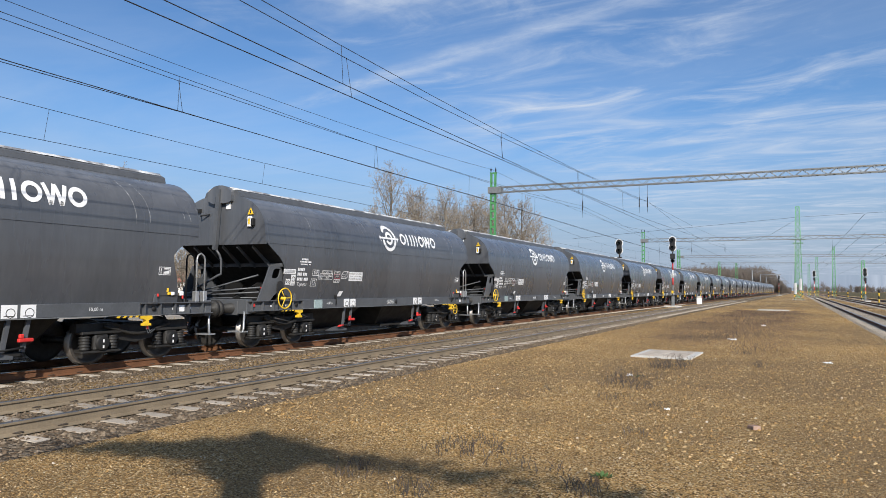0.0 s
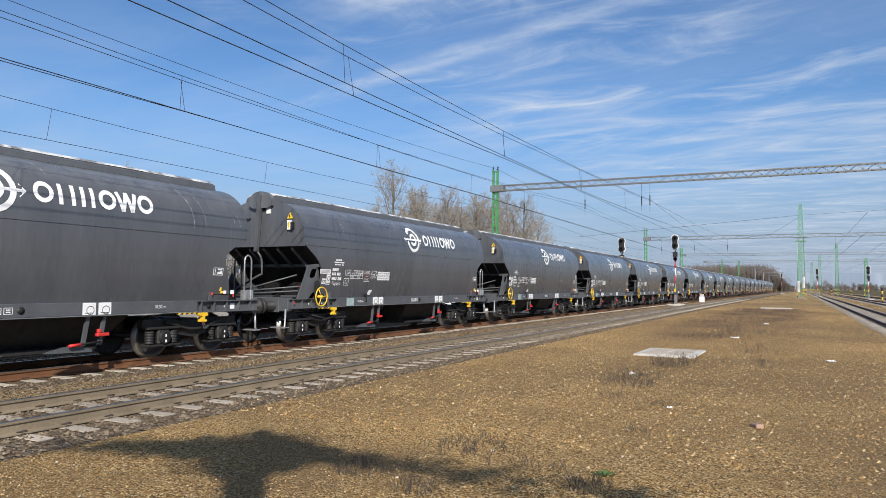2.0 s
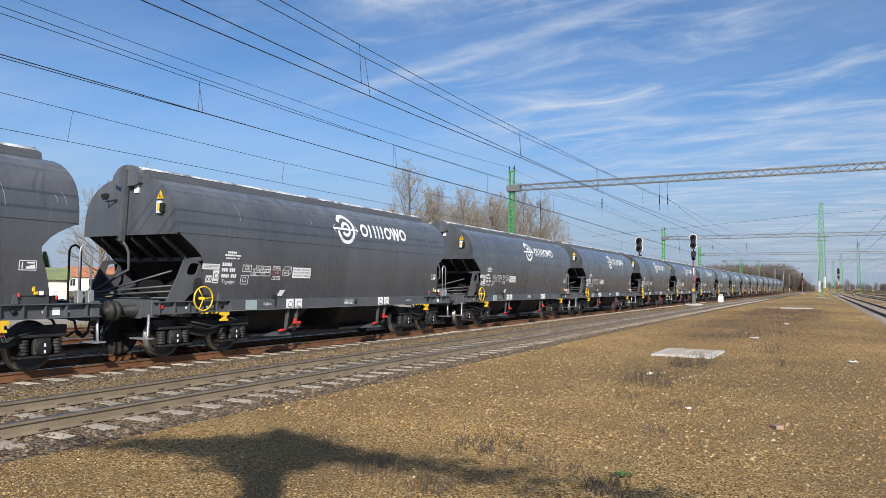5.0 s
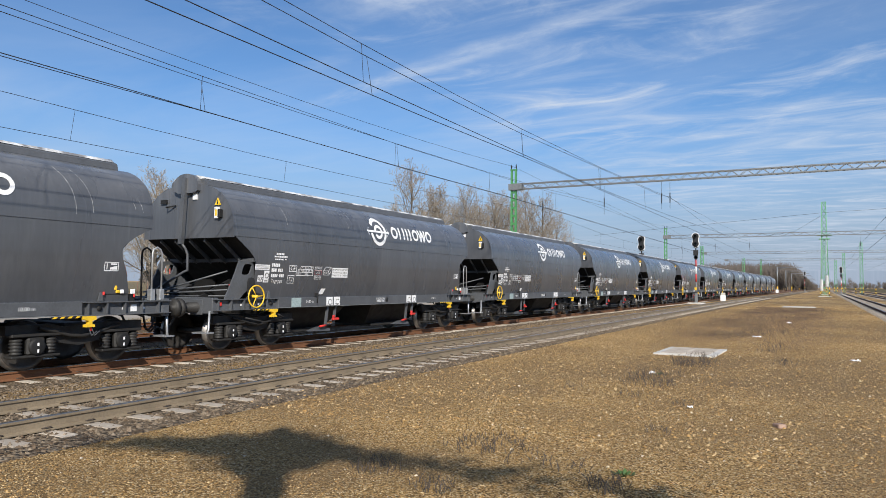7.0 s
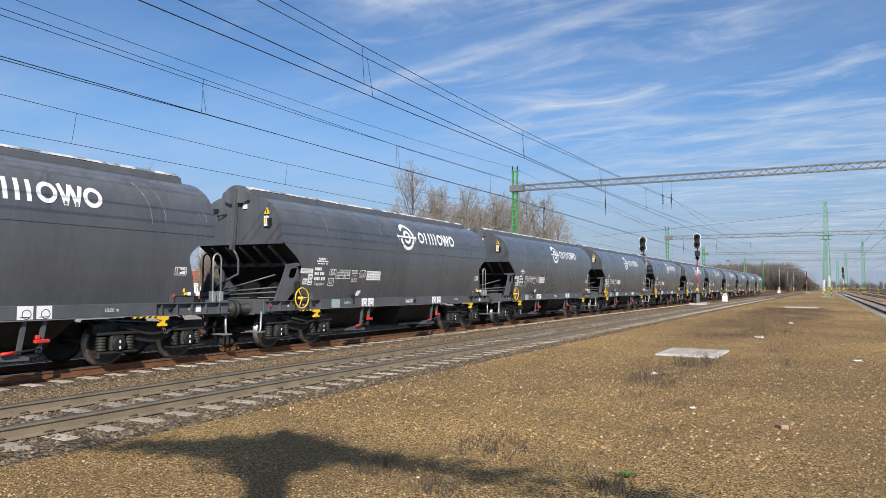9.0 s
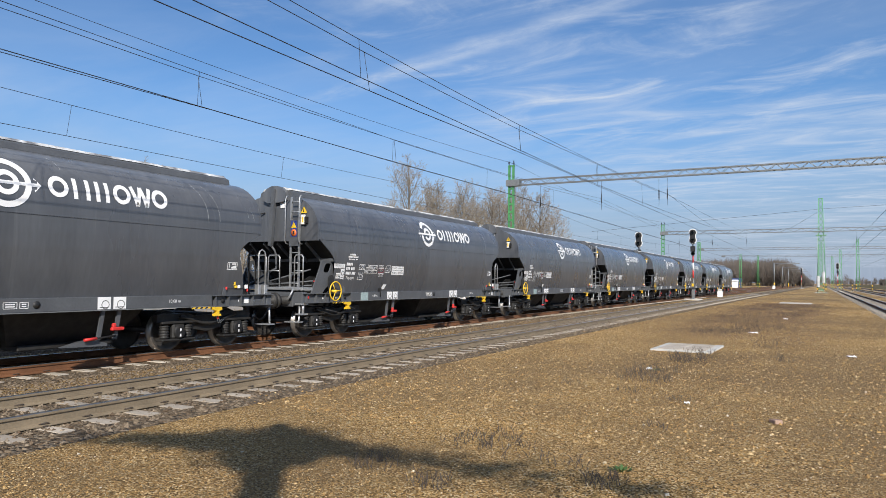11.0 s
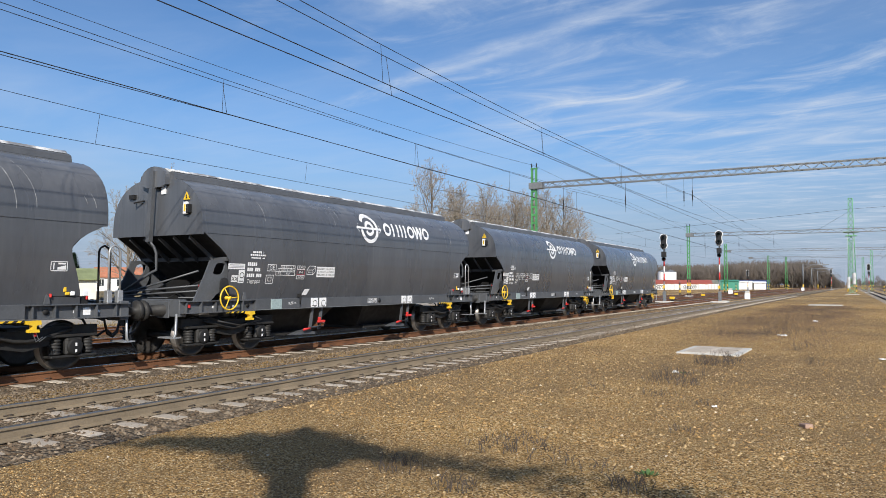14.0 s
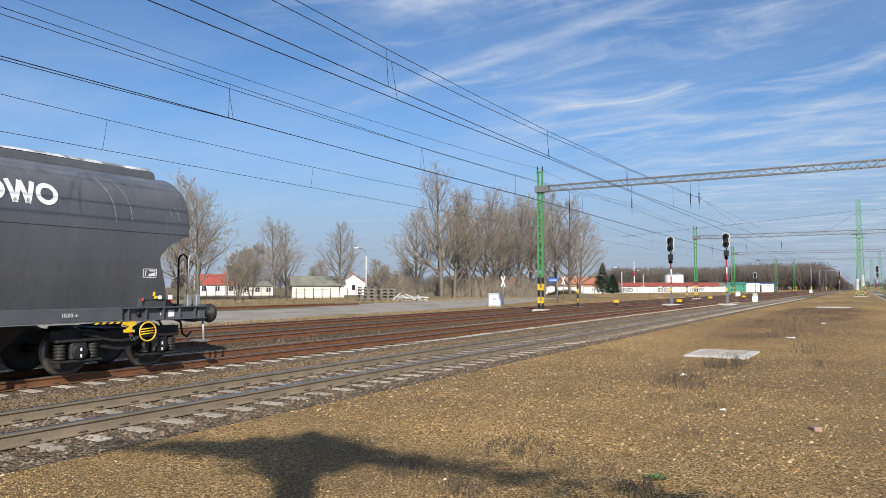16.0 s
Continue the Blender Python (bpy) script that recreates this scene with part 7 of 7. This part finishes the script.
house("long_shed", "white-walled shed with a mossy green roof", 59.6, 82, -31, 9.0, 5.0, 2.2, 3.15, PLASTER, GREENROOF, 2, False)
house("village_house", "white-walled village house with a tile roof", 54.69, 160, -45, 10.0, 6.0, 3.0, 4.8, WHITEWALL, TILEROOF, 3)
house("village_house", "pale village house beyond the platform", 64.0, 150, -45, 12.0, 7.0, 3.2, 5.0, WHITEWALL, TILEROOF, 4)
for a, d, ln, m in ((14.60, 330, 24, REDROOF), (11.45, 335, 26, REDROOF), (8.82, 340, 18, GREYROOF)):
    house("industrial_hall", "low industrial hall with a broad roof behind the wall", a, d, -75, ln, 12.0, 2.2, 3.7, ORANGE if m is REDROOF else WHITEWALL, m, 0, False, "industrial halls")
for a, d in ((12.66, 345), (12.12, 347)):
    p = at_bearing(a, d, -0.2)
    s = thing("silo", "white cylindrical storage silo", "silo", "silos", at=pose(p.x, p.y, p.z))
    bm = bmesh.new()
    lathe(bm, [(0, 2.6), (7.6, 2.6)], "z", 24)
    part("drum", bm, WHITEWALL, s)
    bm = bmesh.new()
    lathe(bm, [(7.6, 2.7), (8.6, 0.3), (8.9, 0.0)], "z", 24)
    part("cone_roof", bm, LATT, s)
p = at_bearing(15.37, 330)
c = thing("striped_chimney", "slim red and white banded chimney", "chimney", at=pose(p.x, p.y, 0))
for i in range(6):
    bm = bmesh.new()
    tube(bm, [(0, 0, 2.2 * i), (0, 0, 2.2 * (i + 1))], 0.3 - 0.03 * i, 10)
    part("band", bm, RED if i == 3 else WHITE, c)
# green hut, containers and a blue wagon body far along the yard
for a, d, w, h, m, lb in ((7.95, 265, 6, 2.9, surface("teal_cladding", (0.05, 0.25, 0.17), 0.6, spread=0.1), "green-clad hut beside the tracks"), (6.47, 290, 13, 3.0, surface("navy_cladding", (0.03, 0.05, 0.14), 0.5, spread=0.1), "dark blue container beside the tracks"), (7.17, 285, 8, 2.6, WHITEWALL, "white container by the yard"), (5.86, 286, 4, 2.4, WHITEWALL, "small white container by the yard")):
    p = at_bearing(a, d, -0.2)
    s = thing("yard_hut", lb, "hut", "yard huts", at=pose(p.x, p.y, p.z, 0, 0, -75))
    bm = bmesh.new()
    box(bm, -w / 2, w / 2, -2.0, 2.0, 0, h, 0.05)
    part("body", bm, m, s)
    bm = bmesh.new()
    prism(bm, [(-2.3, h), (2.3, h), (2.3, h + 0.1), (0, h + 0.6), (-2.3, h + 0.1)], -w / 2 - 0.3, w / 2 + 0.3, "x")
    part("roof", bm, m, s)


def garden_wall():
    a, b = at_bearing(22.54, 186, -0.2), at_bearing(8.34, 290, -0.2)
    wl = thing("panel_wall", "long white concrete panel wall with scrawled graffiti", "wall", at=Matrix.Translation(a) @ Matrix.Rotation(math.atan2((b - a).y, (b - a).x), 4, "Z"))
    n = 44
    step = (b - a).length / n
    rnd = random.Random(8)
    for i in range(n):
        bm = bmesh.new()
        hh = 1.85 + rnd.uniform(-0.1, 0.15)
        box(bm, i * step + 0.06, (i + 1) * step - 0.06, -0.08, 0.08, 0, hh)
        part("panel", bm, WHITEWALL, wl)
        bm = bmesh.new()
        box(bm, i * step - 0.12, i * step + 0.12, -0.14, 0.14, 0, hh + 0.1)
        part("post", bm, CONCW, wl)
    for u0, u1 in ((36, 46), (62, 70), (86, 95)):
        bm = bmesh.new()
        u = u0
        while u < u1:
            w, h, z = rnd.uniform(0.8, 1.2), rnd.uniform(0.5, 0.72), rnd.uniform(0.85, 1.0)
            loop = [(u + w * math.cos(q) * (1 + 0.2 * math.sin(3 * q + u)), -0.1, z + h * math.sin(q) * (1 + 0.15 * math.cos(2 * q + u))) for q in [2 * math.pi * k / 14 for k in range(15)]]
            tube(bm, loop, 0.09, 4)
            tube(bm, [(u - 0.3 * w, -0.1, z - 0.3 * h), (u + 0.1, -0.1, z + 0.4 * h), (u + 0.3 * w, -0.1, z - 0.2 * h)], 0.07, 4)
            u += 1.7
        part("graffiti", bm, DARK if u0 < 80 else LATT, wl)


garden_wall()


def weedy_mound():
    """Low spoil heap with brambles before the wall."""
    rnd = random.Random(31)
    p = at_bearing(20.74, 150, -0.25)
    m = thing("spoil_mound", "low weedy earth mound before the white wall", "mound", at=pose(p.x, p.y, p.z, 0, 0, -70))
    bm = bmesh.new()
    g = [[bm.verts.new((-4.5 + 9 * i / 18, -2 + 4 * j / 8, max(0, (1 - ((i - 9) / 9) ** 2) * (1 - ((j - 4) / 4) ** 2)) * (1.0 + rnd.uniform(-0.2, 0.25)))) for j in range(9)] for i in range(19)]
    for i in range(18):
        for j in range(8):
            bm.faces.new((g[i][j], g[i + 1][j], g[i + 1][j + 1], g[i][j + 1]))
    part("earth", bm, FIELD, m)
    bm = bmesh.new()
    for k in range(700):
        x, y = rnd.gauss(0, 2.0), rnd.gauss(0, 0.9)
        z = max(0, (1 - (x / 4.5) ** 2) * (1 - (y / 2) ** 2)) * 0.9
        tube(bm, [(x, y, z), (x + rnd.uniform(-0.4, 0.4), y + rnd.uniform(-0.4, 0.4), z + rnd.uniform(0.15, 0.6))], [0.035, 0.012], 3, caps=False)
    part("brambles", bm, surface("bramble_green", (0.16, 0.14, 0.065), 0.9, spread=0.4, scale=2), m)


weedy_mound()


def stacked_sleepers():
    p = at_bearing(36.33, 97, -0.2)
    rnd = random.Random(4)
    w = surface("old_grey_timber", (0.2, 0.175, 0.145), 0.9, spread=0.3, scale=3, fine=30, bump=0.004, bump_scale=40)
    for j in range(2):
        s = thing("sleeper_stack", "stack of old grey wooden sleepers and pallets", "timber stack", "timber stacks", at=pose(p.x + 1.6 * j, p.y - 2.2 * j + 1.0, p.z, 0, 0, -42))
        for r in range(9 - j):
            for k in range(3):
                bm = bmesh.new()
                z = 0.21 * r
                if r % 2:
                    box(bm, -1.2 + rnd.uniform(-0.15, 0.15), 1.3 + rnd.uniform(-0.15, 0.15), -0.9 + 0.75 * k, -0.62 + 0.75 * k, z, z + 0.16)
                else:
                    box(bm, -1.1 + 0.9 * k, -0.85 + 0.9 * k, -1.0, 1.05, z, z + 0.2)
                part("timber", bm, w, s)


stacked_sleepers()
p = at_bearing(33.30, 94, -0.2)
rb = thing("rubble_heap", "heap of pale broken concrete posts", "rubble", at=pose(p.x, p.y, p.z))
rnd = random.Random(9)
for i in range(26):
    bm = bmesh.new()
    l = rnd.uniform(0.5, 1.4)
    m = pose(rnd.uniform(-1.1, 1.1), rnd.uniform(-1.9, 1.9), 0.08 + rnd.uniform(0, 0.5), rnd.uniform(-15, 15), rnd.uniform(-20, 20), rnd.uniform(0, 180))
    box(bm, -l, l, -0.1, 0.1, -0.08, 0.08, 0, 0, m)
    part("post_piece", bm, CONCW, rb)


def field_fence():
    f = thing("wire_fence", "rusty post and wire fence before the gardens", "fence", at=Matrix())
    rs = surface("rusty_post", (0.16, 0.1, 0.07), 0.9, spread=0.2)
    prev = None
    for i in range(26):
        p = at_bearing(34.96 + (51.94 - 34.96) * i / 25, 100 + 6 * math.sin(i), -0.2)
        bm = bmesh.new()
        tube(bm, [p, p + Vector((0, 0, 1.7))], 0.06, 5)
        part("fence_post", bm, rs, f)
        if prev is not None:
            for z in (0.5, 1.0, 1.5):
                bm = bmesh.new()
                tube(bm, [prev + Vector((0, 0, z)), p + Vector((0, 0, z))], 0.012, 3)
                part("fence_wire", bm, rs, f)
        prev = p


field_fence()


def mound(a, d, w, h):
    p = at_bearing(a, d, -0.25)
    bm = bmesh.new()
    n = 14
    g = []
    for i in range(n):
        row = []
        for j in range(n):
            u, v = i / (n - 1) * 2 - 1, j / (n - 1) * 2 - 1
            z = h * max(0, 1 - u * u - v * v) ** 0.8 + noise.noise(Vector((u * 3, v * 3, d))) * 0.15 * h * max(0, 1 - u * u - v * v)
            row.append(bm.verts.new((u * w, v * w, z)))
        g.append(row)
    for i in range(n - 1):
        for j in range(n - 1):
            bm.faces.new((g[i][j], g[i + 1][j], g[i + 1][j + 1], g[i][j + 1])).smooth = True
    ob = part("earth_mound", bm, GRASS)
    ob.location = p
    tagged(ob, "low grassy earth mound", "mound", "earth mounds")


mound(20.07, 120, 5.0, 0.8)
mound(21.41, 128, 4.0, 0.5)
mound(32.19, 110, 4.0, 0.6)


# ---- unseen tree-shaped caster behind the camera, added to shade the gravel ----
def shade_tree():
    # its foot, along and across the sun's line through the camera
    s0, across = -6.0, 0.5
    e = Vector((math.cos(radians(38)), math.sin(radians(38)), 0))
    n = Vector((-math.sin(radians(38)), math.cos(radians(38)), 0))
    foot = e * s0 + n * across
    foot.z = -0.2
    t = thing("shade_tree", "unseen tree-shaped caster of the shadow on the gravel", "tree", at=Matrix.Translation(foot))
    slope = math.tan(radians(SUN_ELEV))
    bm = bmesh.new()
    tube(bm, [(0, 0, -0.2), (0.02, 0, 4), (0, 0.02, 8), (0, 0, 9.6)], [0.26, 0.22, 0.2, 0.12], 10)
    part("trunk", bm, BARK, t)
    rnd = random.Random(12)
    bm = bmesh.new()
    # clumps: across the sun, where their shade falls along the sun's line, width, depth, leaves
    for c, s, w, dp, cnt in ((0.5, 8.35, 0.75, 0.8, 1350), (0.85, 8.45, 0.6, 0.55, 650), (1.4, 8.6, 0.7, 0.36, 420), (1.95, 8.75, 0.75, 0.32, 190), (2.5, 8.85, 0.6, 0.25, 60), (0.05, 8.0, 0.5, 0.45, 420), (0.6, 7.75, 0.45, 0.6, 700), (-0.55, 7.75, 0.5, 0.35, 130), (-1.05, 7.4, 0.7, 0.5, 90), (-1.6, 6.95, 0.6, 0.45, 170), (-2.2, 6.5, 0.7, 0.5, 90), (-2.9, 6.1, 0.5, 0.3, 100)):
        for k in range(cnt):
            u, v, q = [max(-1.6, min(1.6, rnd.gauss(0, 0.43))) for _ in range(3)]
            z = (s + v * dp - s0) * slope
            o = n * (c + u * w - across) + e * (q * 0.25)
            o.z = z
            a = Vector((rnd.uniform(-1, 1), rnd.uniform(-1, 1), rnd.uniform(-1, 1))).normalized()
            b = a.orthogonal().normalized()
            r = rnd.uniform(0.045, 0.1)
            bm.faces.new([bm.verts.new(o + x) for x in (a * r, b * r * 0.5, -a * r, -b * r * 0.5)])
    part("crown", bm, SPRUCE, t)


shade_tree()


# ---- motion ----
def motions():
    def train_x(t):
        # an even run, a touch slower in the first half
        return 14.68 + SPEED * (15.5 - t) - float(np.interp(t, (0, 3.0, 6.5, 8.5, 9.0, 12.5, 14.0, 15.5, 16), (-0.1, 0.085, 0.14, 0.12, 0.11, 0.06, 0.04, -0.03, -0.06)))

    def on_track(x):
        back, ahead = [Vector((x + d, 14.0 - drift(x + d), 0)) for d in (5, -5)]
        return pose(x, (back.y + ahead.y) / 2, 0, 0, 0, math.degrees(math.atan2(back.y - ahead.y, 10)))
    for k, w in enumerate(WAGONS):
        walk(w, [(0.5 * i, on_track(train_x(0.5 * i) - PITCH * k)) for i in range(33)])
    # every wheelset rolls; the two of a bogie turn alike in all wagons, so they share their keys
    steps = [i / FPS for i in range(int(16 * FPS) + 1)]
    turned = {}
    for w in WAGONS:
        for ws in [o for o in w.children_recursive if o.name.startswith("wheelset")]:
            side = round(ws.location.x, 2)
            if side not in turned:
                walk(ws, [(t, Matrix.Translation((side, 0, 0.46)) @ Matrix.Rotation((train_x(t) / WHEEL_R) % (2 * math.pi), 4, "Y")) for t in steps])
                turned[side] = ws.animation_data
            else:
                ws.rotation_mode = "QUATERNION"
                ws.animation_data_create()
                ws.animation_data.action = turned[side].action
                ws.animation_data.action_slot = turned[side].action_slot


motions()
